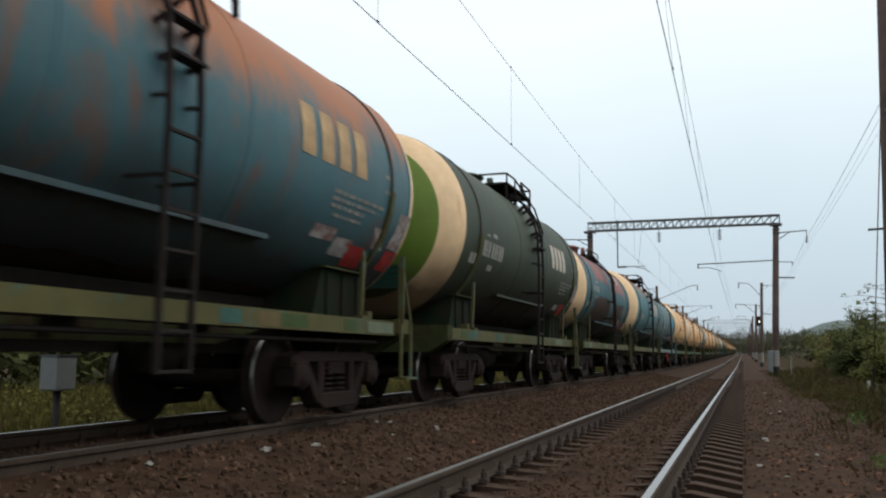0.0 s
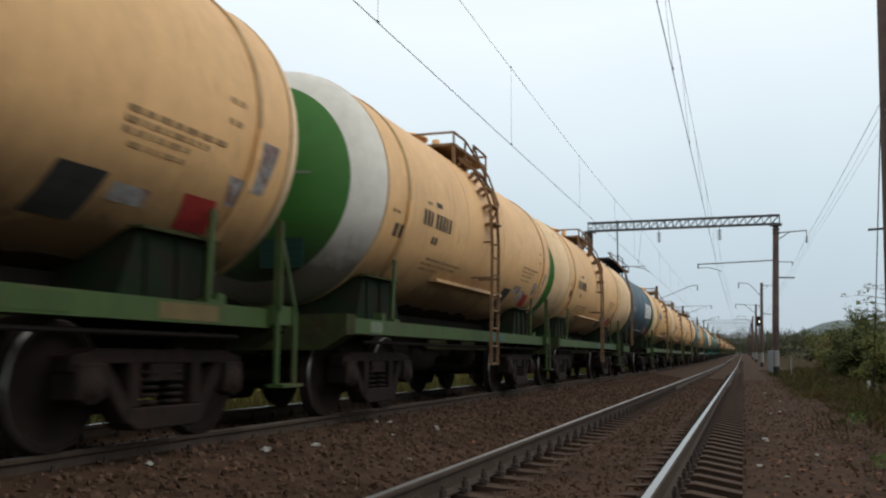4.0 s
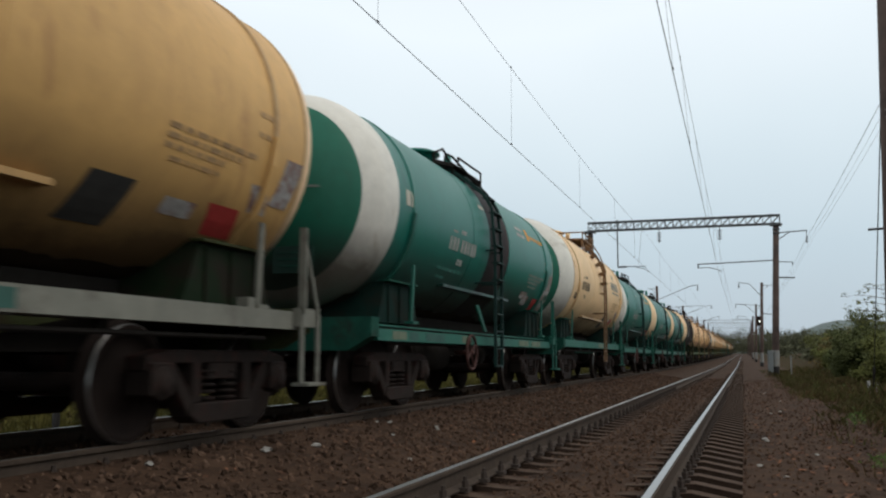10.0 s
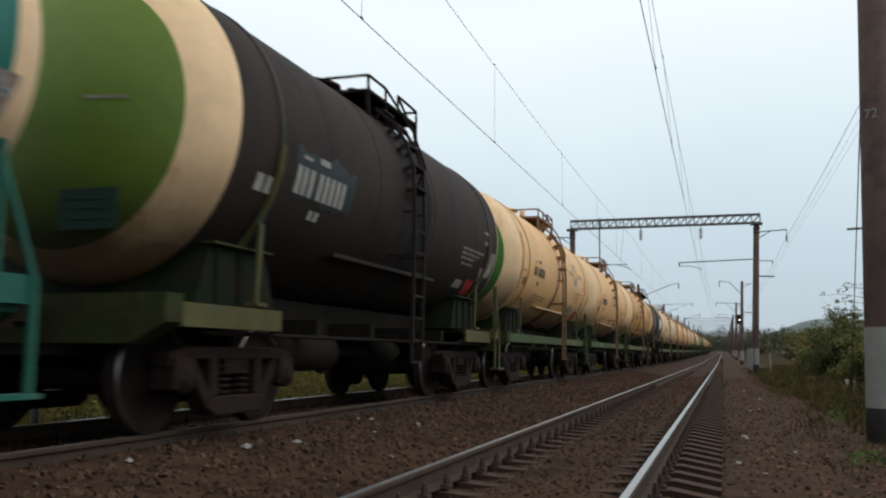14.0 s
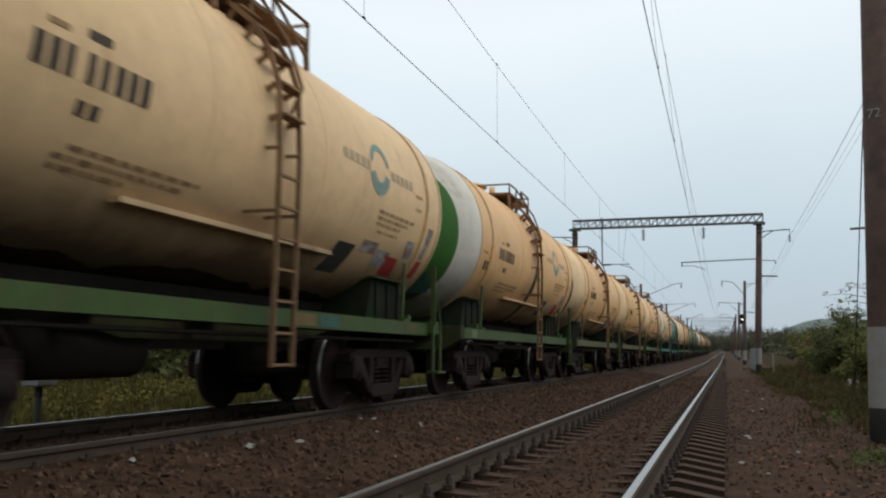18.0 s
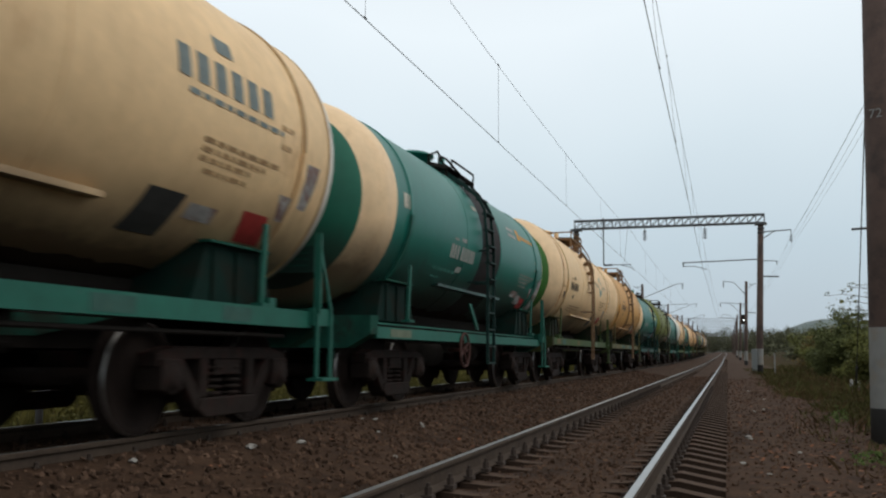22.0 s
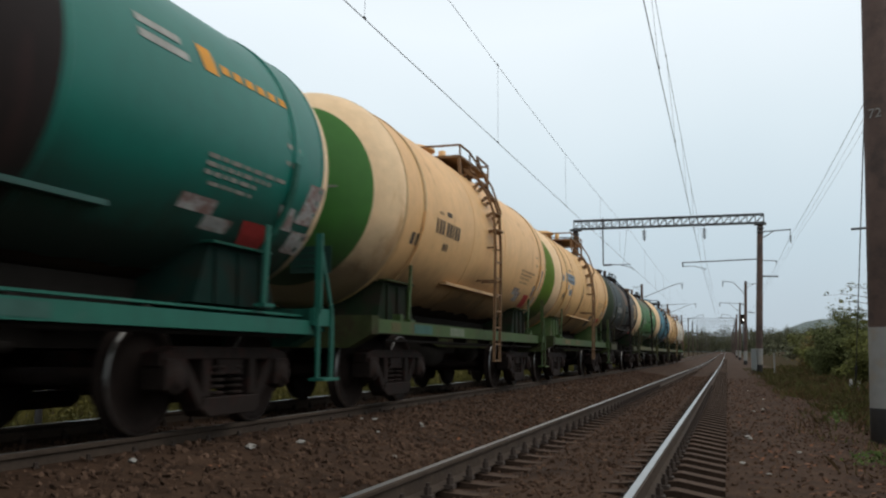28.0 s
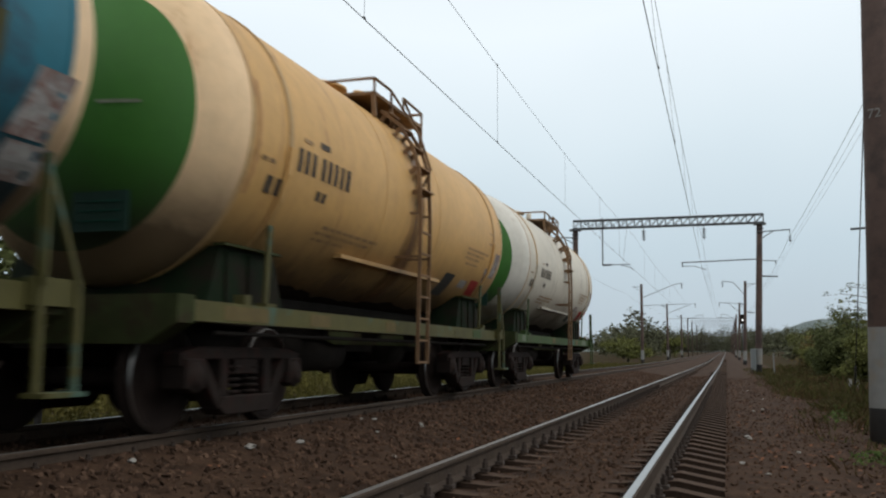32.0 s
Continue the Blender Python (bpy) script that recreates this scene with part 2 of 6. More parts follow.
def spin(bm, profile, axis="y", sides=32, mi=None, centre=(0, 0, 0), smooth=True):
    """A turned solid: profile of (along, radius) round the axis through centre."""
    rings = []
    c = Vector(centre)
    for s, r in profile:
        ring = []
        for i in range(sides):
            a = 2 * math.pi * i / sides
            p = (r * math.cos(a), s, r * math.sin(a)) if axis == "y" else ((s, r * math.cos(a), r * math.sin(a)) if axis == "x" else (r * math.cos(a), r * math.sin(a), s))
            ring.append(bm.verts.new(c + Vector(p)))
        rings.append(ring)
    for k in range(len(rings) - 1):
        for i in range(sides):
            f = bm.faces.new((rings[k][i], rings[k][(i + 1) % sides], rings[k + 1][(i + 1) % sides], rings[k + 1][i]))
            f.smooth = smooth
            if mi:
                f.material_index = mi[k]
    for ring, m_ in ((rings[0][::-1], 0), (rings[-1], -1)):
        f = bm.faces.new(ring)
        f.smooth = smooth
        if mi:
            f.material_index = mi[m_]
    bmesh.ops.recalc_face_normals(bm, faces=bm.faces)


def extrude_x(bm, outline, x0, x1, mi=0):
    """A plate with an outline of (y, z), from x0 to x1."""
    n = len(outline)
    a = [bm.verts.new((x0, y, z)) for y, z in outline]
    b = [bm.verts.new((x1, y, z)) for y, z in outline]
    for i in range(n):
        bm.faces.new((a[i], a[(i + 1) % n], b[(i + 1) % n], b[i])).material_index = mi
    bm.faces.new(a[::-1]).material_index = mi
    bm.faces.new(b).material_index = mi
    bmesh.ops.recalc_face_normals(bm, faces=bm.faces)


def put(name, me, mats, parent=None, label="", at=None):
    """One mesh object; its materials sit on the object, so that meshes can be shared."""
    ob = new(name, me)
    if not isinstance(mats, (list, tuple)):
        mats = [mats]
    while len(me.materials) < len(mats):
        me.materials.append(None)
    for i, m in enumerate(mats):
        ob.material_slots[i].link = "OBJECT"
        ob.material_slots[i].material = m
    if parent:
        ob.parent = parent
    if at is not None:
        ob.matrix_basis = at
    if label:
        ob["label"] = label
    return ob


def part(name, bm, mat, parent, label=""):
    return put(name, mesh_of(bm, name), mat, parent, label)


# ---- the line's shape ----
def rise(y):
    """The line climbs gently beyond 60 m."""
    if y < 60:
        return 0.0
    if y < 120:
        return 0.00005 * (y - 60) ** 2
    return 0.18 + 0.006 * (y - 120) if y < 700 else 3.66


PROFILE = [(-1500, 1.5), (-300, 0.2), (-60, -0.5), (-14, -0.62), (-9.0, -0.55), (-7.3, -0.33), (-6.1, -0.02), (-5.6, 0.02), (-4.95, 0.045), (-4.7, 0.0), (-3.5, 0.0), (-3.34, 0.05), (-3.18, 0.05), (-2.8, 0.0), (-2.55, -0.055),
           (-2.2, -0.10), (-1.6, -0.215), (-1.2, -0.235), (-0.95, -0.245), (-0.60, -0.25), (-0.38, -0.218), (0.38, -0.218), (0.60, -0.25), (0.90, -0.285), (1.0, -0.29), (1.37, -0.30), (1.5, -0.285), (2.0, -0.31), (2.7, -0.36), (3.6, -0.42), (5.5, -0.50),
           (9, -0.62), (16, -0.5), (40, 0.3), (300, 3), (1500, 20)]
STATIONS = [-1500, -600, -200, -60, -20, 0, 5, 10, 15, 20, 30, 40, 50, 60, 70, 80, 90, 105, 120, 160, 220, 300, 450, 700, 1100, 2200]


def side_lift(x, y):
    """The strip beside the near track comes up towards the gantry."""
    k = min(1.0, max(0.0, (y - 22) / 36)) * min(1.0, max(0.0, (x - 1.6) / 1.4)) * min(1.0, max(0.0, (14 - x) / 6))
    return 0.16 * k


def ground_at(x, y):
    for (xa, za), (xb, zb) in zip(PROFILE, PROFILE[1:]):
        if xa <= x <= xb:
            return za + (zb - za) * (x - xa) / (xb - xa) + rise(y) + side_lift(x, y)
    return 0.0


def make_ground():
    bm = bmesh.new()
    grid = [[bm.verts.new((x, y, z + rise(y) + side_lift(x, y))) for x, z in PROFILE] for y in STATIONS]
    for j in range(len(STATIONS) - 1):
        for i in range(len(PROFILE) - 1):
            f = bm.faces.new((grid[j][i], grid[j][i + 1], grid[j + 1][i + 1], grid[j + 1][i]))
            f.material_index = 1 if -7.3 <= PROFILE[i][0] and PROFILE[i + 1][0] <= 5.6 else 0
            f.smooth = True
    me = mesh_of(bm, "ground")
    tagged(put("ground", me, [mat_ground, mat_bed]), "brown ballast bed and overgrown grassy trackside soil", "ground", kind="structure")


make_ground()


def make_rail(x, z, head):
    outline = [(-0.075, -0.18), (0.075, -0.18), (0.075, -0.168), (0.012, -0.145), (0.009, -0.05), (0.036, -0.035), (0.0375, -0.009), (0.026, 0.0),
               (-0.026, 0.0), (-0.0375, -0.009), (-0.036, -0.035), (-0.009, -0.05), (-0.012, -0.145), (-0.075, -0.168)]
    ys = [-700, -100, 0, 30, 60, 70, 80, 90, 100, 110, 120, 300, 700]
    bm = bmesh.new()
    rings = [[bm.verts.new((x + px, y, z + pz + rise(y))) for px, pz in outline] for y in ys]
    for a, b in zip(rings, rings[1:]):
        for i in range(len(outline)):
            f = bm.faces.new((a[i], a[(i + 1) % len(outline)], b[(i + 1) % len(outline)], b[i]))
            f.material_index = 1 if i == 7 else 0
    bmesh.ops.recalc_face_normals(bm, faces=bm.faces)
    tagged(put("rail", mesh_of(bm, "rail"), [mat_rail, head]), "rusty steel rail with a polished bright head", "rail", "rails of the two tracks", "structure")


for x_ in (-GAUGE, GAUGE):
    make_rail(x_, 0.0, mat_railtop)
    make_rail(x_ - TRACK, LIFT, mat_railshade if x_ > 0 else mat_railtop)


def sleeper_mesh():
    bm = bmesh.new()
    # seen from the side of the line: end high, middle waisted
    xs = [(-1.35, -0.205, 0.125), (-0.98, -0.14, 0.125), (-0.55, -0.175, 0.12), (0, -0.195, 0.11), (0.55, -0.175, 0.12), (0.98, -0.14, 0.13), (1.35, -0.205, 0.13)]
    rings = []
    for x, z, w in xs:
        rings.append([bm.verts.new((x, -w, -0.36)), bm.verts.new((x, -w, z - 0.125)), bm.verts.new((x, -w + 0.03, z - 0.04)), bm.verts.new((x, w - 0.03, z - 0.04)), bm.verts.new((x, w, z - 0.125)), bm.verts.new((x, w, -0.36))])
    for a, b in zip(rings, rings[1:]):
        for i in range(6):
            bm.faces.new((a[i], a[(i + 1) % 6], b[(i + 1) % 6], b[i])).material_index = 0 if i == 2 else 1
    bm.faces.new(rings[0])
    bm.faces.new(rings[-1][::-1])
    bmesh.ops.recalc_face_normals(bm, faces=bm.faces)
    return mesh_of(bm, "sleeper")


def clip_mesh():
    bm = bmesh.new()
    box(bm, 0.06, 0.14, -0.05, 0.05, -0.185, -0.155)
    bar(bm, (0.10, 0, -0.16), (0.10, 0, -0.07), 0.018)
    bar(bm, (0.10, 0, -0.155), (0.10, 0, -0.10), 0.03)
    return mesh_of(bm, "rail_clip")


SLEEPER, CLIP_ME = sleeper_mesh(), clip_mesh()


def make_sleepers():
    step = 0.545
    for axis, z, y_end in ((0.0, 0.0, 62.0), (-TRACK, LIFT, 52.0)):
        y = 2.5 - 26 * step
        while y < y_end:
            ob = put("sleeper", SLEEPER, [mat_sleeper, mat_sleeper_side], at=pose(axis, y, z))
            tagged(ob, "weathered grey concrete sleeper bedded in brown ballast", "sleeper", "sleepers of the two tracks")
            if 0 < y < 30:
                for x in (-GAUGE, GAUGE):
                    for turn in (0, 180):
                        put("rail_clip", CLIP_ME, mat_clip, ob, at=pose(x, 0, 0, 0, 0, turn))
            y += step
        bm = bmesh.new()
        while y < 160:
            for sgn in (-1, 1):
                box(bm, axis + sgn * 0.98 - 0.37, axis + sgn * 0.98 + 0.37, y - 0.12, y + 0.12, z - 0.3 + rise(y), z - 0.185 + rise(y))
            y += step
        tagged(put("far_sleepers", mesh_of(bm, "far_sleepers"), mat_sleeper), "distant row of grey concrete sleepers", "sleeper", kind="stuff")


make_sleepers()


# ---- overhead line ----
def tapered_post(bm, x, y, z0, z1, r0, r1, cuts, sides=16, lean=0.0):
    """A round concrete mast; cuts: (height, material below it). lean: how far its foot stands off to the line's side."""
    zs, mis = [z0], []
    for h, mi in cuts:
        zs.append(h)
        mis.append(mi)
    zs.append(z1)
    mis.append(0)
    spin(bm, [(z, r0 + (r1 - r0) * (z - z0) / (z1 - z0)) for z in zs], "z", sides, mis, (x, y, 0))
    for v in bm.verts:
        v.co.x -= lean * (z1 - v.co.z) / (z1 - z0)


def insulator(bm, top, n=4, r=0.085, pitch=0.13, mi=0):
    x, y, z = top
    prof = []
    for i in range(n):
        z_ = -0.12 - i * pitch
        prof += [(z_, 0.02), (z_ - 0.02, r), (z_ - 0.05, r * 0.9), (z_ - 0.06, 0.03)]
    prof = [(0.0, 0.012)] + prof + [(-0.12 - n * pitch - 0.06, 0.012)]
    spin(bm, [(s, rr) for s, rr in prof], "z", 10, [mi] * (len(prof) - 1), (x, y, z))


def make_mast(x, y, height=9.05, side=-1, arm=2.5, r=0.2):
    root = tagged(new("catenary_mast"), "round concrete catenary mast with a whitewashed foot and steel bracket", "mast", "masts beside the line")
    root.location = (x, y, 0)
    z0 = rise(y)
    bm = bmesh.new()
    tapered_post(bm, 0, 0, ground_at(x, y) - 0.3, z0 + height, r, r * 0.72, [(z0 + 0.22, 2), (z0 + 1.3, 1)], lean=0.3 if x > 0 else 0.0)
    put("post", mesh_of(bm, "post"), [mat_post, mat_postwhite, mat_postblack], root)
    bm = bmesh.new()
    tip = side * arm
    bend = tip * 0.52 if arm < 4 else tip * 0.8
    bar(bm, (0, 0, z0 + 7.4), (bend, 0, z0 + 8.95), 0.035)
    bar(bm, (bend, 0, z0 + 8.95), (tip, 0, z0 + 9.1), 0.035)
    bar(bm, (-side * 1.1, 0, z0 + 8.75), (0, 0, z0 + 8.72), 0.03)
    bar(bm, (0, 0, z0 + 8.2), (-side * 0.8, 0, z0 + 8.72), 0.022)
    bar(bm, (-side * 0.9, 0, z0 + 5.5), (0, 0, z0 + 5.6), 0.045)
    bar(bm, (0, 0, z0 + 6.5), (tip * 1.1, 0, z0 + 6.68), 0.025)
    part("bracket", bm, mat_steel, root)
    bm = bmesh.new()
    insulator(bm, (tip * 0.98, 0, z0 + 9.08), 4, 0.11)
    part("insulator", bm, mat_insul, root, "brown porcelain insulator string")
    return root


GANTRY_Y, POST_R, POST_L = 58.0, 3.55, -7.80
BEAM_LO, BEAM_HI = 8.98, 9.50


def make_gantry():
    root = tagged(new("catenary_gantry"), "steel lattice catenary gantry on two concrete posts", "gantry")
    root.location = (0, GANTRY_Y, 0)
    for x in (POST_R, POST_L):
        bm = bmesh.new()
        tapered_post(bm, x, 0, -0.4, BEAM_LO - 0.02, 0.215, 0.17, [(0.33, 2), (1.29, 1)], lean=0.36 if x > 0 else 0.0)
        put("post", mesh_of(bm, "post"), [mat_post, mat_postwhite, mat_postblack], root)
        bm = bmesh.new()
        for z in (BEAM_LO - 0.35, BEAM_LO - 0.6):
            spin(bm, [(-0.05, 0.21), (0.05, 0.21)], "z", 12, centre=(x, 0, z))
        box(bm, x - 0.35, x + 0.35, -0.3, 0.3, BEAM_LO - 0.12, BEAM_LO - 0.015)
        part("clamp", bm, mat_steel, root)
    bm = bmesh.new()
    xa, xb = POST_L - 0.1, POST_R + 0.22
    n = 24
    for dy in (-0.26, 0.26):
        for z in (BEAM_LO, BEAM_HI):
            beam(bm, (xa, dy, z), (xb, dy, z), 0.075, 0.075)
        for i in range(n):
            x0, x1 = xa + (xb - xa) * i / n, xa + (xb - xa) * (i + 1) / n
            beam(bm, (x0, dy, BEAM_LO), (x0, dy, BEAM_HI), 0.035, 0.035)
            beam(bm, (x0, dy, BEAM_LO), (x1, dy, BEAM_HI), 0.035, 0.035)
        beam(bm, (xb, dy, BEAM_LO), (xb, dy, BEAM_HI), 0.05, 0.05)
    for i in range(n + 1):
        x0 = xa + (xb - xa) * i / n
        for z in (BEAM_LO, BEAM_HI):
            beam(bm, (x0, -0.26, z), (x0, 0.26, z), 0.03, 0.03)
    part("lattice_beam", bm, mat_steel, root)
    for x in (-3.43, 0.25):
        bm = bmesh.new()
        bar(bm, (x, 0, BEAM_LO), (x, 0, BEAM_LO - 0.15), 0.02)
        insulator(bm, (x, 0, BEAM_LO - 0.12), 5, 0.13)
        part("insulator", bm, mat_insul, root, "brown porcelain insulator string")
    bm = bmesh.new()
    bar(bm, (-6.05, 0, BEAM_HI + 0.15), (-6.05, 0, 6.58), 0.045)
    bar(bm, (-6.05, 0, 6.58), (-5.5, 0, 6.6), 0.06)
    bar(bm, (-5.5, 0, 6.6), (-4.3, 0, 6.6), 0.025)
    bar(bm, (-4.9, 0, 6.55), (-4.35, 0, 6.42), 0.02)
    bar(bm, (-4.35, 0, 6.42), (-4.1, 0, 6.22), 0.02)
    bar(bm, (-4.5, 0, BEAM_LO), (-4.75, 0, 6.75), 0.008)
    part("registration_arm", bm, mat_steel, root)
    bm = bmesh.new()
    bar(bm, (POST_R, 0, 6.75), (-1.15, 0, 6.62), 0.035)
    bar(bm, (-1.1, 0, 6.62), (-1.1, 0, 6.35), 0.04)
    bar(bm, (-1.05, 0, 6.4), (-0.4, 0, 6.4), 0.02)
    bar(bm, (-0.4, 0, 6.4), (0.3, 0, 6.16), 0.02)
    bar(bm, (POST_R, 0, 6.65), (POST_R + 0.9, 0, 6.6), 0.025)
    bar(bm, (POST_R + 0.85, 0, 6.6), (POST_R + 0.85, 0, 6.4), 0.025)
    bar(bm, (POST_R - 0.3, 0, 5.7), (POST_R + 0.95, 0, 5.65), 0.045)
    part("registration_arm", bm, mat_steel, root)
    for x, s in ((POST_R, 1), (POST_L, -1)):
        bm = bmesh.new()
        beam(bm, (x, 0, 8.42), (x + s * 1.75, 0, 8.5), 0.06, 0.06)
        beam(bm, (x, 0, 7.95), (x + s * 0.8, 0, 8.45), 0.05, 0.05)
        bar(bm, (x + s * 1.72, 0, 8.5), (x + s * 1.72, 0, 8.2), 0.02)
        part("feeder_bracket", bm, mat_steel, root)
        bm = bmesh.new()
        insulator(bm, (x + s * 1.72, 0, 8.25), 3, 0.09)
        part("insulator", bm, mat_insul, root, "brown porcelain insulator string")


make_gantry()


def make_gantry_cabinet():
    x, y = 2.92, GANTRY_Y - 0.3
    z = ground_at(x, y)
    root = tagged(new("relay_cabinet"), "tall grey metal relay cabinet beside a gantry post", "cabinet")
    root.location = (x, y, z)
    bm = bmesh.new()
    box(bm, -0.15, 0.15, -0.15, 0.15, 0.2, 1.5)
    bmesh.ops.bevel(bm, geom=bm.edges[:], offset=0.02, segments=1, affect="EDGES")
    part("body", bm, mat_cabinet, root)
    bm = bmesh.new()
    box(bm, -0.125, 0.125, -0.165, -0.15, 0.25, 1.45)
    part("door", bm, mat_cabinet, root)
    bm = bmesh.new()
    box(bm, -0.13, 0.13, -0.13, 0.13, -0.25, 0.2)
    part("plinth", bm, mat_post, root)
    bm = bmesh.new()
    box(bm, -0.04, 0.04, -0.04, 0.04, -0.3, 1.25)
    tagged(put("marker_post", mesh_of(bm, "marker_post"), mat_postwhite, at=pose(4.07, y, z)), "short white marker post beside the gantry", "post")


mat_cabinet = material("dull_white_enamel", (0.19, 0.2, 0.195), 0.6, vary=0.12)
make_gantry_cabinet()


def make_near_post():
    root = tagged(new("catenary_post"), "thick weathered concrete post with white and black painted foot", "post")
    root.location = (3.83, 14.83, 0)
    bm = bmesh.new()
    tapered_post(bm, 0, 0, -0.7, 9.6, 0.255, 0.20, [(0.1, 2), (1.29, 1)], 24, 0.2)
    put("post", mesh_of(bm, "post"), [mat_post, mat_postwhite, mat_postblack], root)
    text = bpy.data.curves.new("number", "FONT")
    text.body, text.size, text.extrude = "72", 0.2, 0.002
    text.align_x = "CENTER"
    number = new("number", text)
    text.materials.append(mat_postwhite)
    number.parent = root
    number.matrix_basis = pose(-0.20, -0.222, 4.45, 90, 0, -25)
    number["label"] = "white painted number on the post"
    # the guy wire that holds the post, with its clamp and striped foot
    root = tagged(new("guy_wire"), "slanting steel guy wire anchored to a striped stake", "guy wire")
    foot, head = Vector((5.30, 32.0, -0.38)), Vector((3.86, 15.05, 8.9))
    bm = bmesh.new()
    bar(bm, foot + (head - foot) * 0.03, head, 0.013)
    part("cable", bm, mat_wire, root)
    bm = bmesh.new()
    p = foot.lerp(head, 0.47)
    bar(bm, p + Vector((-0.22, 0, 0.0)), p + Vector((0.2, 0, 0.02)), 0.03, 6)
    part("clamp", bm, mat_steel, root)
    bm = bmesh.new()
    bar(bm, foot.lerp(head, 0.02), foot.lerp(head, 0.10), 0.035, 8)
    part("turnbuckle", bm, mat_postblack, root)
    bm = bmesh.new()
    bar(bm, foot + Vector((0, 0, -0.3)), foot + Vector((0, -0.2, 0.25)), 0.07, 8)
    part("stake", bm, mat_postblack, root)
    for dx, h in ((-0.13, 0.5), (0.13, 0.45)):
        bm = bmesh.new()
        bar(bm, foot + Vector((dx, 0.05, -0.3)), foot + Vector((dx * 0.85, 0.0, h)), 0.045, 8)
        part("marker", bm, mat_postwhite, root, "white painted marker peg")


make_near_post()

for x_, y_, s_ in ((3.6, 106, -1), (3.6, 154, -1), (3.6, 205, -1), (-8.0, 108, 1), (-8.0, 156, 1), (-8.0, 206, 1)):
    make_mast(x_, y_, side=s_, arm=4.7 if s_ > 0 else (2.5 if y_ < 120 else 3.2))


def make_far_gantries():
    for y in (238, 268, 310, 365, 430, 500):
        z0 = rise(y)
        root = tagged(new("far_gantry"), "distant catenary gantry across the tracks, its beam paled for haze", "gantry", "distant gantries")
        root.location = (0, y, z0)
        bm = bmesh.new()
        beam(bm, (3.7, 0, -0.4), (3.7, 0, 9.4), 0.26, 0.26)
        part("post", bm, mat_post, root)
        bm = bmesh.new()
        beam(bm, (-7.9, 0, -0.4), (-7.9, 0, 9.4), 0.26, 0.26)
        part("post", bm, mat_post, root)
        bm = bmesh.new()
        for z in (8.7, 9.3):
            beam(bm, (-8.1, 0, z), (3.9, 0, z), 0.1, 0.1)
        for i in range(12):
            beam(bm, (-8.1 + i, 0, 8.7), (-7.1 + i, 0, 9.3), 0.06, 0.06)
        part("lattice_beam", bm, mat_hazed_steel, root)


make_far_gantries()


def wire_curve(name, points, r, label):
    cu = bpy.data.curves.new(name, "CURVE")
    cu.dimensions, cu.bevel_depth, cu.bevel_resolution = "3D", r, 1
    sp = cu.splines.new("POLY")
    sp.points.add(len(points) - 1)
    for p, q in zip(sp.points, points):
        p.co = (*q, 1)
    cu.materials.append(mat_wire)
    return tagged(new(name, cu), label, "cable", "overhead wires")


def make_wires():
    spans = [-40.0, 14.83, 58, 106, 154, 205, 260, 330]
    for axis, z_c, z_m in ((-TRACK, 6.28, 8.36), (0.0, 6.10, 8.32)):
        contact, carrier = [], []
        for a, b in zip(spans, spans[1:]):
            for i in range(8):
                f = i / 8
                y = a + (b - a) * f
                sag = 0.28 * 4 * f * (1 - f)
                if axis:
                    off_c, off_m = 0.0, 0.0
                else:
                    off_c, off_m = 0.36 - 0.0055 * (min(y, 58) - 13), 0.17 - 0.0025 * (min(y, 58) - 13)
                contact.append((axis + off_c, y, z_c + rise(y)))
                carrier.append((axis + off_m, y, z_m + 0.12 - sag + rise(y)))
        cw = wire_curve("contact_wire", contact, 0.008, "dark contact wire strung above the track")
        wire_curve("messenger_wire", carrier, 0.0065, "dark messenger wire above the contact wire")
        ys = [13.1, 22.1, 32.4, 42, 50, 66, 76, 86, 96] if axis else [10, 16.5, 22.5, 31, 40, 49, 66, 76, 86, 96]
        for y in ys:
            bm = bmesh.new()
            q = min(contact, key=lambda p: abs(p[1] - y))
            m_ = min(carrier, key=lambda p: abs(p[1] - y))
            bar(bm, (q[0], y, q[2] + 0.03), (m_[0], y, m_[2]), 0.004)
            bar(bm, (q[0], y - 0.04, q[2] + 0.02), (q[0], y + 0.04, q[2] + 0.02), 0.018)
            bar(bm, (m_[0], y - 0.04, m_[2]), (m_[0], y + 0.04, m_[2]), 0.016)
            tagged(part("dropper", bm, mat_wire, None, "thin dropper between contact and messenger wire"), category="dropper", group="droppers of the overhead line")
    for x, z, sag, r in ((5.22, 8.0, 0.2, 0.009), (5.52, 8.1, 0.15, 0.005), (5.62, 8.0, 0.2, 0.005)):
        pts = []
        for a, b in zip(spans, spans[1:]):
            for i in range(8):
                f = i / 8
                y = a + (b - a) * f
                pts.append((x, y, z - sag * 4 * f * (1 - f) + rise(y)))
        wire_curve("feeder_wire", pts, r, "dark feeder wire along the masts")
    pts = [(POST_L - 1.72, y, 7.85 + rise(y) - 0.4 * math.sin(math.pi * ((y - 14.83) % 45) / 45)) for y in range(-40, 330, 5)]
    wire_curve("feeder_wire", pts, 0.008, "dark feeder wire along the masts")


make_wires()


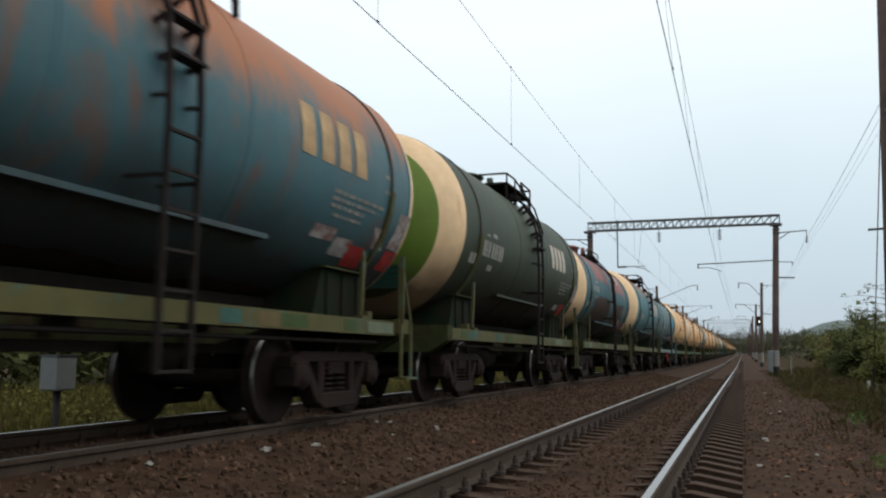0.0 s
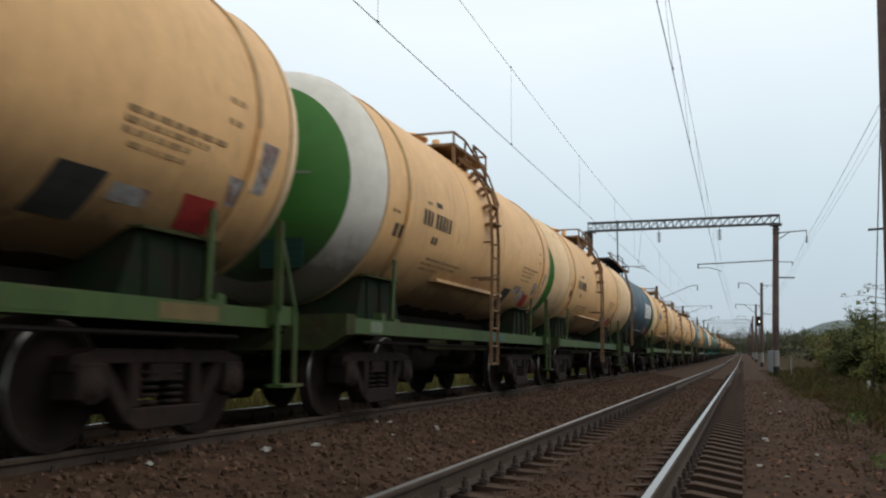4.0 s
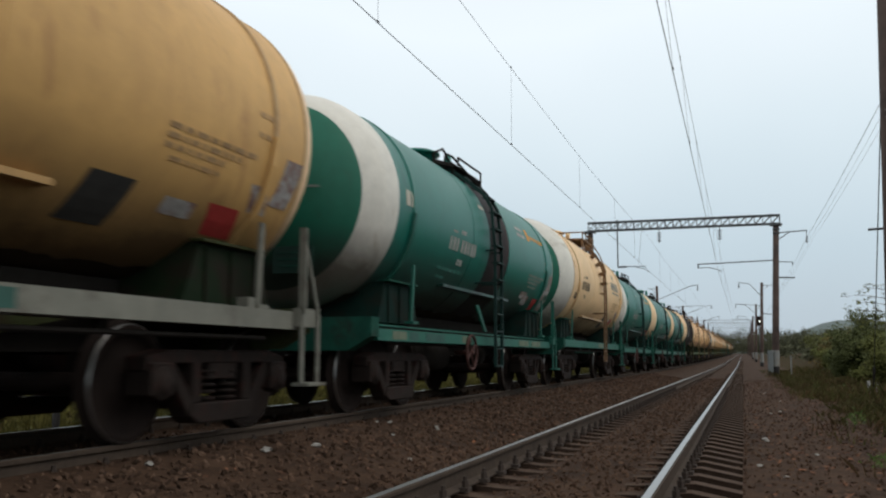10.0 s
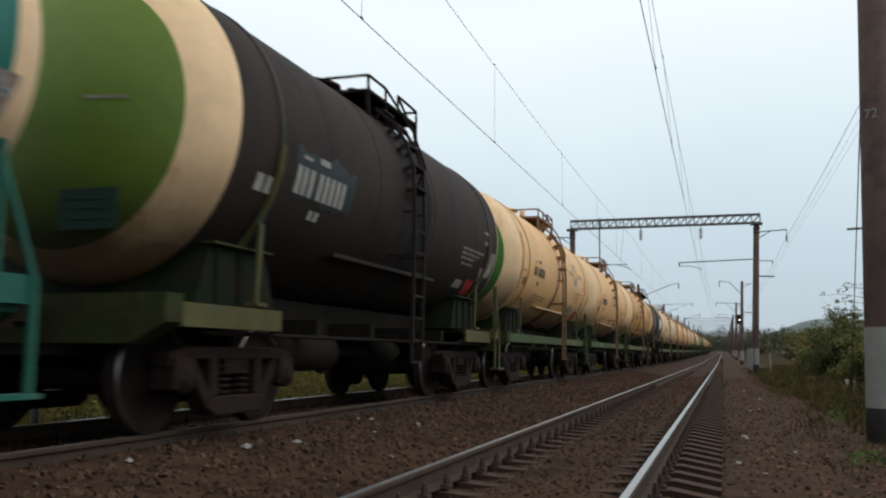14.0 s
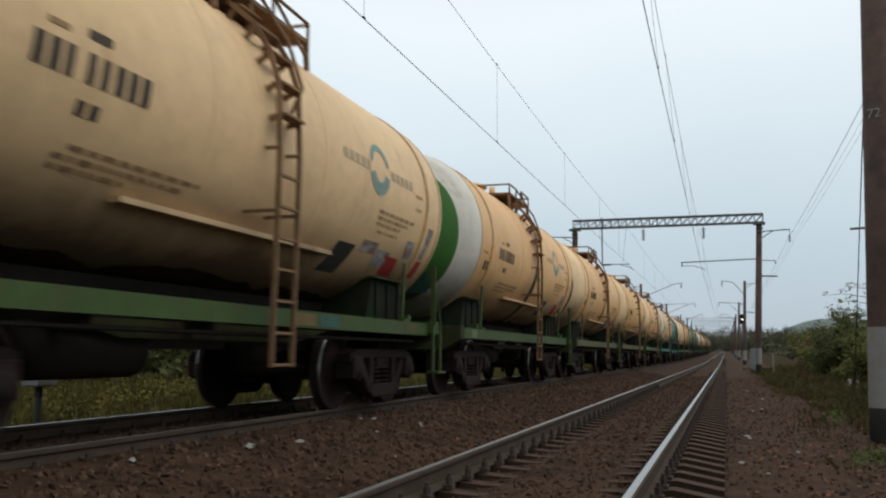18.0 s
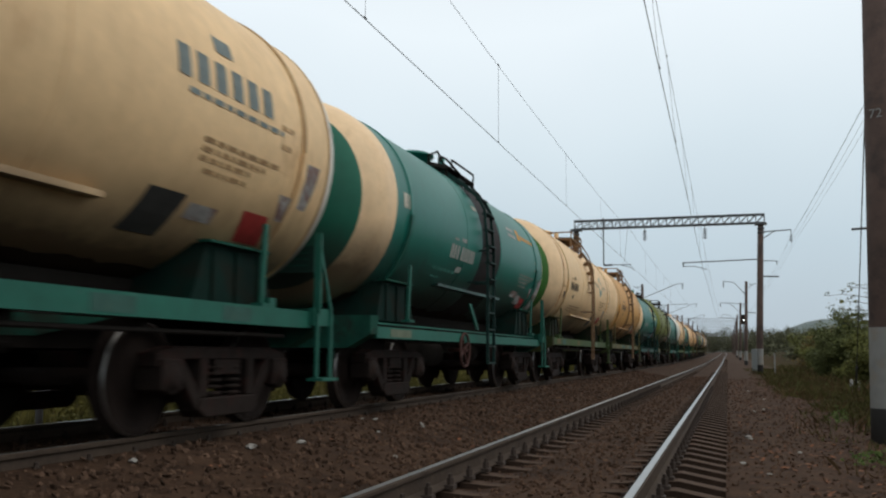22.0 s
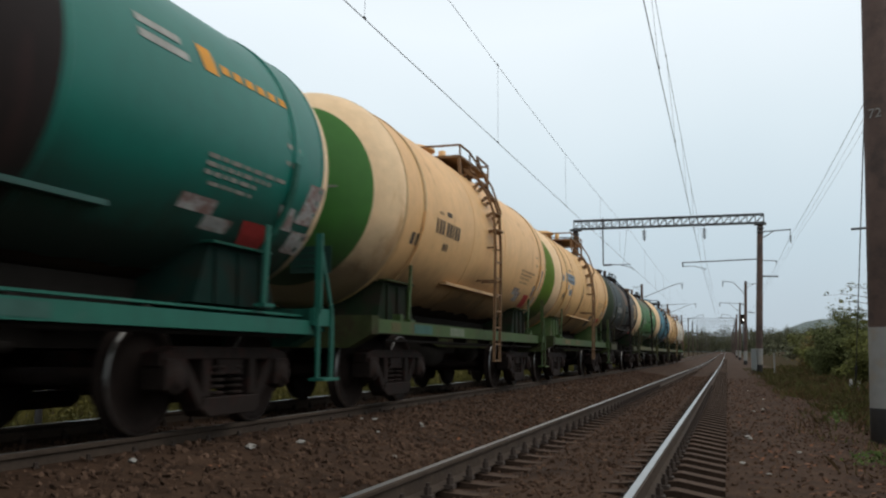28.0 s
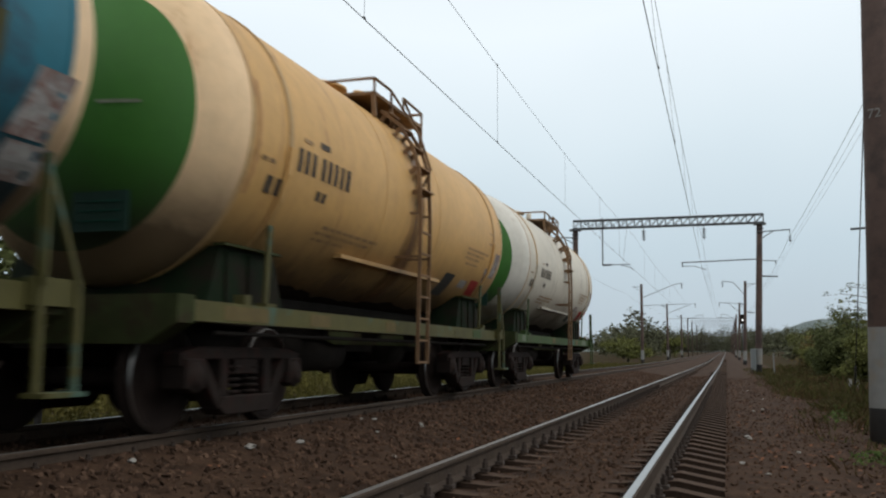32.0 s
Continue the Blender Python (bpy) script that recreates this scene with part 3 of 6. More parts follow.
def make_signal():
    root = tagged(new("railway_signal"), "black railway signal with a white light on a mast", "signal")
    root.location = (3.55, 128, rise(128))
    bm = bmesh.new()
    bar(bm, (0, 0, -0.4), (0, 0, 6.0), 0.08, 8)
    part("post", bm, mat_steel, root)
    bm = bmesh.new()
    box(bm, -0.29, 0.29, -0.22, -0.08, 4.85, 6.15)
    bmesh.ops.bevel(bm, geom=bm.edges[:], offset=0.06, segments=2, affect="EDGES")
    part("head", bm, mat_dark, root)
    bm = bmesh.new()
    spin(bm, [(-0.26, 0.08), (-0.215, 0.08)], "y", 12, centre=(0.03, 0, 5.42))
    part("lamp", bm, mat_lamp, root, "lit white signal lamp")


make_signal()


# ---- vegetation ----
rng = random.Random(7)


def leaf_cloud(bm, centre, size, count, leaf, up=0.35):
    """Many small leaves in an uneven clump."""
    cx, cy, cz = centre
    for _ in range(count):
        u, v, w = rng.gauss(0, 0.5), rng.gauss(0, 0.5), rng.gauss(0, 0.5)
        p = Vector((cx + u * size[0], cy + v * size[1], cz + w * size[2]))
        a = Vector((rng.uniform(-1, 1), rng.uniform(-1, 1), rng.uniform(-0.6, 0.6))).normalized()
        b = a.orthogonal().normalized()
        b = (b + a.cross(b) * rng.uniform(-1, 1)).normalized()
        s = leaf * rng.uniform(0.6, 1.4)
        bm.faces.new([bm.verts.new(p + a * s), bm.verts.new(p + b * s * 0.45), bm.verts.new(p - a * s), bm.verts.new(p - b * s * 0.45)])


def make_bush(x, y, w, h, mat, name="bush", label="dense green leafy trackside bush", leaves=2600, leaf=0.06, spread=1.0):
    z = ground_at(x, y)
    root = tagged(new(name), label, name.split("_")[-1], "bushes beside the line")
    root.location = (x, y, z - 0.05)
    bm = bmesh.new()
    limbs = []
    for _ in range(7):
        a, r = rng.uniform(0, 6.28), rng.uniform(0.2, 0.9) * w * 0.42
        tip = Vector((r * math.cos(a) * spread, r * math.sin(a), h * rng.uniform(0.55, 0.95)))
        mid = Vector((tip.x * 0.35, tip.y * 0.35, tip.z * 0.5))
        bar(bm, (0, 0, 0), mid, 0.035, 5)
        bar(bm, mid, tip, 0.018, 5)
        limbs.append((mid, tip))
    part("stem", bm, mat_bark, root)
    bm = bmesh.new()
    spots = 48
    for i in range(spots):
        mid, tip = rng.choice(limbs)
        c = mid.lerp(tip, rng.uniform(-0.2, 1.15)) + Vector((rng.gauss(0, 0.13) * w, rng.gauss(0, 0.13) * w, rng.gauss(0, 0.09) * h))
        c.z = max(0.15 * h * rng.random(), c.z)
        k = rng.uniform(0.09, 0.19)
        leaf_cloud(bm, c, (w * k, w * k, h * k), leaves // spots, leaf)
    part("foliage", bm, mat, root)
    return root


def make_tree(x, y, h, w, mat, label, leaves=2500, leaf=0.25):
    z = ground_at(x, y)
    root = tagged(new("tree"), label, "tree", "trees behind the line")
    root.location = (x, y, z - 0.1)
    bm = bmesh.new()
    top = Vector((rng.uniform(-0.3, 0.3), 0, h * 0.75))
    spin(bm, [(0, w * 0.045), (h * 0.3, w * 0.032), (h * 0.75, w * 0.01)], "z", 8)
    ends = [top]
    for i in range(9):
        a = rng.uniform(0, 6.28)
        s = Vector((0, 0, h * rng.uniform(0.2, 0.6)))
        e = s + Vector((math.cos(a) * w * rng.uniform(0.25, 0.45), math.sin(a) * w * rng.uniform(0.25, 0.45), h * rng.uniform(0.1, 0.3)))
        bar(bm, s, e, w * 0.012, 5)
        ends.append(e)
    part("trunk", bm, mat_bark, root)
    bm = bmesh.new()
    for i in range(24):
        e = rng.choice(ends)
        c = e + Vector((rng.gauss(0, 0.12) * w, rng.gauss(0, 0.12) * w, rng.gauss(0, 0.08) * h))
        k = rng.uniform(0.10, 0.2)
        leaf_cloud(bm, c, (w * k, w * k, h * k * 0.8), leaves // 24, leaf)
    part("crown", bm, mat, root)
    return root


def make_plants():
    for x, y, w, h, m in ((6.2, 47, 2.6, 2.5, mat_leaf_dark), (7.2, 50, 3.2, 3.25, mat_leaf_dark), (8.8, 45, 3.4, 2.0, mat_leaf), (7.3, 46, 3.0, 2.5, mat_leaf_dark), (7.0, 37, 2.4, 2.0, mat_leaf), (8.8, 37, 3.4, 2.1, mat_leaf),
                          (7.7, 31, 2.6, 1.7, mat_leaf), (9.4, 30, 3.4, 2.0, mat_leaf_dark), (6.6, 42, 1.6, 1.2, mat_leaf), (7.4, 26, 1.8, 1.3, mat_leaf), (6.7, 54, 2.0, 1.7, mat_leaf_dark), (11, 43, 5, 2.4, mat_leaf_dark),
                          (7.2, 64, 2.6, 1.8, mat_leaf), (8.2, 72, 3.6, 2.6, mat_leaf_autumn), (9.5, 84, 5, 3.4, mat_leaf), (12, 100, 6, 4.2, mat_leaf_autumn), (10.5, 60, 5, 3.2, mat_leaf)):
        make_bush(x, y, w, h, m, leaves=15000 if y < 56 else 6000, leaf=0.066 if y < 56 else 0.11)
    # thin half-bare sapling whose branches reach out in flat layers
    root = tagged(new("sapling"), "thin half-bare sapling with layered branches and small leaves", "sapling")
    root.location = (6.0, 29.5, ground_at(6.0, 29.5))
    bm = bmesh.new()
    stem = [Vector((0.06 * math.sin(i), 0, 0.6 * i)) for i in range(8)]
    for i in range(7):
        bar(bm, stem[i], stem[i + 1], 0.035 - 0.004 * i, 6)
    part("stem", bm, mat_bark, root)
    twigs = []
    for z, reach, turn in ((2.3, 1.1, 170), (2.5, 1.45, 190), (2.8, 1.2, 160), (3.0, 1.35, 185), (3.25, 1.6, 176), (3.45, 1.2, 200), (2.6, 1.2, 20), (3.2, 1.3, -10), (3.7, 1.2, 15), (2.9, 1.0, 270), (3.5, 1.0, 90)):
        bm = bmesh.new()
        a = radians(turn)
        last = Vector((0, 0, z - 0.25))
        for i in range(1, 6):
            f = i / 5
            q = Vector((math.cos(a) * reach * f, math.sin(a) * reach * f, z - 0.25 + 0.45 * f - 0.25 * f * f + rng.uniform(-0.03, 0.03)))
            bar(bm, last, q, 0.016 - 0.002 * i, 4)
            if i > 1:
                for _k in range(2):
                    e = last.lerp(q, rng.random()) + Vector((rng.uniform(-0.28, 0.1), rng.uniform(-0.3, 0.3), rng.uniform(-0.05, 0.16)))
                    bar(bm, q, e, 0.005, 3)
                    twigs.append((q.copy(), e))
            last = q
        part("branch", bm, mat_bark, root)
    bm = bmesh.new()
    for s_, e in twigs:
        leaf_cloud(bm, s_.lerp(e, 0.8), (0.12, 0.12, 0.04), 9, 0.034)
    part("foliage", bm, mat_leaf, root)
    # unseen trees added along the path side to block low sky light
    for x, y, h, w, m in ((9.5, 21, 4.5, 6, mat_leaf), (10.8, 14, 5.0, 7, mat_leaf_dark), (13.5, 18, 6.0, 8, mat_leaf_dark), (13, 8, 5.5, 7, mat_leaf)):
        make_tree(x, y, h, w, m, "unseen tree added beside the path to block low sky light", 9000, 0.085)
    # trees and woods on the far side
    for x, y, h, w, m in ((-14, 150, 3.6, 6, mat_leaf), (-19, 190, 5, 7, mat_leaf), (-27, 150, 3.8, 7, mat_leaf_autumn), (-32, 190, 5, 9, mat_leaf_autumn), (-44, 190, 5.5, 9, mat_leaf_autumn),
                          (-12, 230, 5, 7, mat_leaf), (-60, 210, 9, 10, mat_leaf), (-38, 150, 6, 7, mat_leaf_autumn), (-30, 8, 5, 8, mat_leaf), (-36, 22, 6, 9, mat_leaf_autumn), (-31, 38, 5.5, 8, mat_leaf_dark), (-37, 55, 6.5, 9, mat_leaf), (-32, 74, 6, 8, mat_leaf_autumn),
                          (-36, 96, 6.5, 9, mat_leaf_dark), (-33, 118, 6, 8, mat_leaf), (-44, 14, 6, 9, mat_leaf_dark), (-45, 40, 7, 10, mat_leaf), (-46, 66, 7, 10, mat_leaf_autumn)):
        make_tree(x, y, h, w, m, "broad leafy tree beyond the tracks")


def make_woods():
    for name, label, xs, y0, y1, h0, n in (("far_woods", "distant autumn woods beyond the field", (-230, -18), 200, 330, 11, 260), ("far_woods", "distant dark woods across the end of the line", (-90, 60), 715, 800, 18, 520),
                                       ("far_woods", "distant trackside woods", (14, 120), 130, 300, 6, 170)):
        bm = bmesh.new()
        for _ in range(n):
            x, y = rng.uniform(*xs), rng.uniform(y0, y1)
            h = h0 * rng.uniform(0.6, 1.2)
            z = ground_at(x, y)
            for _k in range(7):
                leaf_cloud(bm, (x + rng.gauss(0, 1.5), y + rng.gauss(0, 1.5), z + h * rng.uniform(0.1, 0.85)), (2.2, 2.2, h * 0.16), 26, 0.55)
        tagged(put(name, mesh_of(bm, name), mat_far), label, "woods", kind="stuff")
    # hedge added to hide sky seen between and under wagons, taller where near
    bm = bmesh.new()
    for i in range(760):
        x, y = rng.uniform(-33, -25), rng.uniform(-6, 150) if i < 420 else rng.uniform(-10, 70)
        h = rng.uniform(1.2, 2.8) if y > 75 else rng.uniform(4.0, 9.0)
        leaf_cloud(bm, (x, y, ground_at(x, y) + h * 0.5), (1.6, 1.6, h * 0.55), 60, 0.28)
    tagged(put("hedgerow", mesh_of(bm, "hedgerow"), mat_leaf_dark), "dense hedgerow along the far field edge, raised to hide sky gaps", "hedge", kind="stuff")
    bm = bmesh.new()
    cols = 60
    rows_ = []
    for j, y in enumerate((700, 820, 950, 1150)):
        row = []
        for i in range(cols + 1):
            x = -300 + 900 * i / cols
            shape = 25 / (1 + math.exp(-(x - 46) / 13)) + 6 * math.exp(-((x - 90) / 30) ** 2) + 8 + 6 * noise.noise((x * 0.01, y * 0.01, 0))
            row.append(bm.verts.new((x, y, (0.0, 0.7, 1.0, 0.9)[j] * shape + 2 * noise.noise((x * 0.07, y * 0.05, 3)))))
        rows_.append(row)
    for a, b in zip(rows_, rows_[1:]):
        for i in range(cols):
            f = bm.faces.new((a[i], a[i + 1], b[i + 1], b[i]))
            f.smooth = True
    tagged(put("hill", mesh_of(bm, "hill"), mat_hill), "wooded hill on the horizon, haze put into its colour", "hill", kind="structure")


make_plants()
make_woods()


def tuft(bm, x, y, z, h, n, lean=0.35, wd=0.012):
    for _ in range(n):
        px, py = x + rng.gauss(0, 0.10), y + rng.gauss(0, 0.10)
        a = rng.uniform(0, 6.28)
        hh = h * rng.uniform(0.5, 1.2)
        dx, dy = math.cos(a) * hh * lean * rng.random(), math.sin(a) * hh * lean * rng.random()
        s = Vector((math.sin(a), -math.cos(a), 0)) * wd
        p = Vector((px, py, z))
        m_ = p + Vector((dx * 0.35, dy * 0.35, hh * 0.6))
        e = p + Vector((dx, dy, hh))
        v = [bm.verts.new(q) for q in (p - s, p + s, m_ + s * 0.7, e, m_ - s * 0.7)]
        bm.faces.new(v)


def make_grass():
    def tufts(name, label, mat, spots):
        bm = bmesh.new()
        for x, y, h, n, wd in spots:
            tuft(bm, x, y, ground_at(x, y) - 0.02, h, n, 0.9 if x > 0 else 0.4, wd)
        tagged(put(name, mesh_of(bm, name), mat), label, "grass", kind="stuff")

    dry, green, field = [], [], []
    for _ in range(20000):
        y = 7 + 70 * rng.random() ** 1.5
        x = 2.6 + 8.4 * rng.random()
        edge = max(3.3, 4.6 - 0.04 * y) + 0.6 * noise.noise((0.0, y * 0.25, 1.0))
        keep = 1.0 if x > edge + 0.8 else max(0.04, (x - edge + 0.5) / 1.3)
        if rng.random() < keep:
            clump = 0.6 + 0.8 * noise.noise((x * 0.5, y * 0.3, 0.0))
            (dry if rng.random() < 0.62 - 0.35 * clump else green).append((x, y, rng.uniform(0.08, 0.26) * max(0.45, clump + 0.5) * min(1.8, max(1.0, x - edge)), 6, 0.010))
    for _ in range(7000):
        y = 1 + 110 * rng.random() ** 1.2
        x = -7.5 - 17 * rng.random() ** 1.5
        clump = 0.5 + 0.7 * noise.noise((x * 0.35, y * 0.25, 4.0))
        field.append((x, y, rng.uniform(0.12, 0.35) + 0.35 * max(0.0, clump) * min(1.0, (-7.5 - x) / 3), 9, 0.011))
    tufts("dry_grass", "dry brownish trackside grass", mat_grass, dry)
    tufts("green_grass", "low green weeds and grass", mat_weed, green)
    tufts("field_grass", "tall yellow-green field grass beyond the train", mat_field, field)
    # low yellowing weeds and shrubs in clumps, thicker away from the ballast
    for name, label, mat, lo, hi in (("weeds", "yellowing leafy weeds beyond the train", mat_weed, -10.5, -8.2), ("scrub", "yellow-green scrub along the field beyond the train", mat_scrub, -17.0, -10.0)):
        bm = bmesh.new()
        for _ in range(900):
            y, x = -4 + 75 * rng.random() ** 1.3, rng.uniform(lo, hi)
            dense = noise.noise((x * 0.45, y * 0.3, 2.0))
            if dense < -0.15:
                continue
            h = (0.25 if name == "weeds" else 0.75) * (0.6 + dense + 0.5 * rng.random())
            leaf_cloud(bm, (x, y, ground_at(x, y) + h * 0.5), (0.3, 0.35, h * 0.5), 44, 0.035 if name == "weeds" else 0.05)
        tagged(put(name, mesh_of(bm, name), mat), label, "weeds", kind="stuff")
    # leafy weeds in low clumps along the path, a few of them fresh green
    bm = bmesh.new()
    for _ in range(420):
        y = 9 + 45 * rng.random() ** 1.3
        x = max(3.0, 4.2 - 0.03 * y) + 3.6 * rng.random()
        if noise.noise((x * 0.6, y * 0.35, 9.0)) > -0.05:
            h = rng.uniform(0.12, 0.42)
            leaf_cloud(bm, (x, y, ground_at(x, y) + h * 0.45), (0.24, 0.3, h * 0.55), 60, 0.026)
    tagged(put("weeds", mesh_of(bm, "weeds"), mat_path_weed), "dull brownish-green leafy weeds along the path", "weeds", kind="stuff")
    bm = bmesh.new()
    for x, y, h in ((3.33, 18.6, 0.34), (3.5, 19.0, 0.3), (2.8, 11.3, 0.16), (3.02, 11.5, 0.2), (3.9, 36.0, 0.4), (5.15, 38.0, 0.4), (4.9, 37.0, 0.35)):
        leaf_cloud(bm, (x, y, ground_at(x, y) + h * 0.45), (0.13, 0.15, h * 0.5), 70, 0.03)
    tagged(put("weeds", mesh_of(bm, "weeds"), mat_fresh_weed), "fresh green broad-leaved weeds on the soil", "weeds", kind="stuff")
    bm = bmesh.new()
    for _ in range(2600):
        y = 4 + 40 * rng.random() ** 1.6
        x = rng.uniform(1.5, 6.0) if rng.random() < 0.93 else rng.uniform(-2.6, -1.4)
        z = ground_at(x, y) + rng.uniform(0.012, 0.035)
        a, s_ = rng.uniform(0, 6.28), rng.uniform(0.02, 0.045)
        t_ = rng.uniform(-0.4, 0.4)
        u = Vector((math.cos(a), math.sin(a), t_)) * s_
        w = Vector((-math.sin(a), math.cos(a), rng.uniform(-0.3, 0.3))) * s_ * 0.6
        c = Vector((x, y, z))
        bm.faces.new([bm.verts.new(c + u), bm.verts.new(c + w), bm.verts.new(c - u), bm.verts.new(c - w)])
    tagged(put("fallen_leaves", mesh_of(bm, "fallen_leaves"), mat_fallen), "scattered reddish-brown fallen leaves", "leaves", kind="stuff")


make_grass()


def make_stones():
    bm_base = bmesh.new()
    bmesh.ops.create_icosphere(bm_base, subdivisions=1, radius=1.0)
    base = [v.co.copy() for v in bm_base.verts]
    tris = [[v.index for v in f.verts] for f in bm_base.faces]
    bm_base.free()
    verts, faces = [], []

    def stone(x, y, z, s):
        o = len(verts)
        ax = Vector((s * rng.uniform(0.7, 1.3), s * rng.uniform(0.7, 1.3), s * rng.uniform(0.3, 0.55)))
        q = Euler((rng.uniform(0, 6), rng.uniform(0, 6), rng.uniform(0, 6))).to_matrix()
        for c in base:
            k = rng.uniform(0.75, 1.15)
            p = q @ Vector((c.x * ax.x * k, c.y * ax.y * k, c.z * ax.z * k))
            verts.append((x + p.x, y + p.y, z + p.z))
        for t in tris:
            faces.append((o + t[0], o + t[1], o + t[2]))

    for _ in range(85000):
        y = -4 + 52 * rng.random() ** 1.55
        x = rng.uniform(-6.6, 4.2)
        rail_gap = min(abs(x - c) for c in (-GAUGE, GAUGE, -TRACK - GAUGE, -TRACK + GAUGE))
        on_sleeper = min((y - 2.5) % 0.545, 0.545 - (y - 2.5) % 0.545) < 0.14
        if rail_gap < 0.11 or (on_sleeper and 0.36 < abs(x) < 1.37 and rng.random() < 0.92) or (on_sleeper and abs(x + TRACK) < 1.2 and rng.random() < 0.6):
            continue
        if x > 1.4 and rng.random() < 0.6:
            continue
        stone(x, y, ground_at(x, y) + rng.uniform(-0.006, 0.012), rng.uniform(0.011, 0.030) if not -3.2 < x < -1.1 else rng.uniform(0.013, 0.040))
    me = bpy.data.meshes.new("ballast_stones")
    me.from_pydata(verts, [], faces)
    tagged(put("ballast_stones", me, mat_stone), "loose brown crushed ballast stones", "ballast", kind="stuff")
    for x, y, s in ((1.63, 13.49, 0.075), (1.66, 13.3, 0.05), (1.52, 10.19, 0.05), (1.75, 9.46, 0.05), (-2.44, 11.23, 0.07), (-2.36, 11.1, 0.05), (-2.9, 10.8, 0.05), (-3.0, 10.6, 0.04), (-2.95, 5.95, 0.06), (-2.5, 9.9, 0.04), (-2.65, 8.2, 0.07), (-2.75, 7.4, 0.08),
                    (1.9, 20, 0.06), (2.1, 21, 0.06), (2.3, 26, 0.07), (2.0, 31, 0.07), (-1.8, 8.6, 0.04), (2.2, 12.0, 0.04)):
        bm = bmesh.new()
        bmesh.ops.create_icosphere(bm, subdivisions=2, radius=s * 0.6)
        for v in bm.verts:
            v.co *= 1 + 0.8 * noise.noise(v.co * 26 + Vector((x * 9, y, 0)))
            v.co.z *= 0.45
        ob = put("white_stone", mesh_of(bm, "white_stone"), mat_white_stone, at=pose(x, y, ground_at(x, y) + s * 0.3, 0, 0, x * 50))
        tagged(ob, "pale limestone lying on the ballast", "stone", "pale stones")


make_stones()


def make_cabinet():
    x, y = -7.8, 10.45
    z = ground_at(x, y)
    root = tagged(new("trackside_cabinet"), "small white trackside equipment box on a dark post", "cabinet")
    root.location = (x, y, z)
    bm = bmesh.new()
    box(bm, -0.16, 0.16, -0.19, 0.19, 0.76, 1.24)
    bmesh.ops.bevel(bm, geom=bm.edges[:], offset=0.02, segments=1, affect="EDGES")
    part("body", bm, mat_cabinet, root)
    bm = bmesh.new()
    box(bm, -0.175, 0.175, -0.205, 0.205, 1.24, 1.262)
    part("lid", bm, mat_steel, root)
    bm = bmesh.new()
    bar(bm, (0, 0, -0.3), (0, 0, 0.76), 0.05, 8)
    part("post", bm, mat_postblack, root)


make_cabinet()


# ---- the train ----
R_TANK, Z_TANK, HALF, DOME = 1.55, 2.83, 4.50, 0.75
MESH = {}


def shared(key, build):
    """A mesh that all alike parts use."""
    if key not in MESH:
        bm = bmesh.new()
        build(bm)
        MESH[key] = mesh_of(bm, key.split(":")[0])
    return MESH[key]


def shell_mesh(zone, stripe, r_disc=1.22, ring=False, ext=0.0):
    prof, mis = [], []
    rs = [0.02, 0.45, 0.85, r_disc - 0.12, r_disc, 1.41 if r_disc > 1.3 else 1.32, 1.44, 1.48, 1.52, 1.54]
    for r in rs:
        prof.append((-HALF - DOME * (1 - (r / R_TANK) ** 2) ** 0.5, r))
        mis.append(2 if r < r_disc - 0.01 else (0 if ring and r > r_disc + 0.01 else 1))
    mids = [-HALF, zone, -3.0, -2.0, -1.0] + ([stripe[0], stripe[1]] if stripe else [0.0, 0.6]) + [1.6, 2.6, 3.4, 4.0, HALF + ext]
    for y in mids:
        prof.append((y, R_TANK))
        mis.append(1 if y < zone - 0.01 else (3 if stripe and abs(y - stripe[0]) < 0.01 else 0))
    mis[-1] = 1
    for r in rs[::-1]:
        prof.append((HALF + ext + DOME * (1 - (r / R_TANK) ** 2) ** 0.5, r))
        mis.append(2 if r < r_disc + 0.01 else (0 if ring and r > r_disc + 0.13 else 1))
    bm = bmesh.new()
    spin(bm, prof, "y", 72, mis[:-1], (0, 0, Z_TANK))
    return mesh_of(bm, "tank_shell")


def ring_build(y, w, t):
    def build(bm):
        spin(bm, [(y - w / 2, R_TANK - 0.01), (y - w / 2, R_TANK + t), (y + w / 2, R_TANK + t), (y + w / 2, R_TANK - 0.01)], "y", 64, None, (0, 0, Z_TANK))
    return build


def on_tank(y, a, lift=0.005):
    r = R_TANK + lift
    return (r * math.cos(radians(a)), y, Z_TANK + r * math.sin(radians(a)))


def patch(bm, y0, y1, a0, a1, lift=0.005, skew=0.0, mi=0):
    """A thin painted or stuck-on patch that follows the tank: y along it, a in degrees above the side."""
    n = max(1, int(abs(a1 - a0) / 4))
    rows_ = []
    for i in range(n + 1):
        a = a0 + (a1 - a0) * i / n
        s = skew * (i / n)
        rows_.append([bm.verts.new(on_tank(y0 + s, a, lift)), bm.verts.new(on_tank(y1 + s, a, lift))])
    for p, q in zip(rows_, rows_[1:]):
        f = bm.faces.new((p[0], p[1], q[1], q[0]))
        f.material_index = mi


def saddle_build(bm):
    # a plate saddle that tapers up to the tank, with stiffening ribs on its side
    outline = [(-0.72, 1.127), (0.72, 1.127), (0.5, 1.66), (-0.5, 1.66)]
    extrude_x(bm, outline, -1.13, 1.13)


def saddle_rib_build(bm):
    extrude_x(bm, [(-0.012, 1.13), (0.012, 1.13), (0.012, 1.62), (-0.012, 1.62)], 1.13, 1.155)


def saddle_cap_build(bm):
    box(bm, 1.06, 1.2, -0.54, 0.54, 1.66, 1.685)


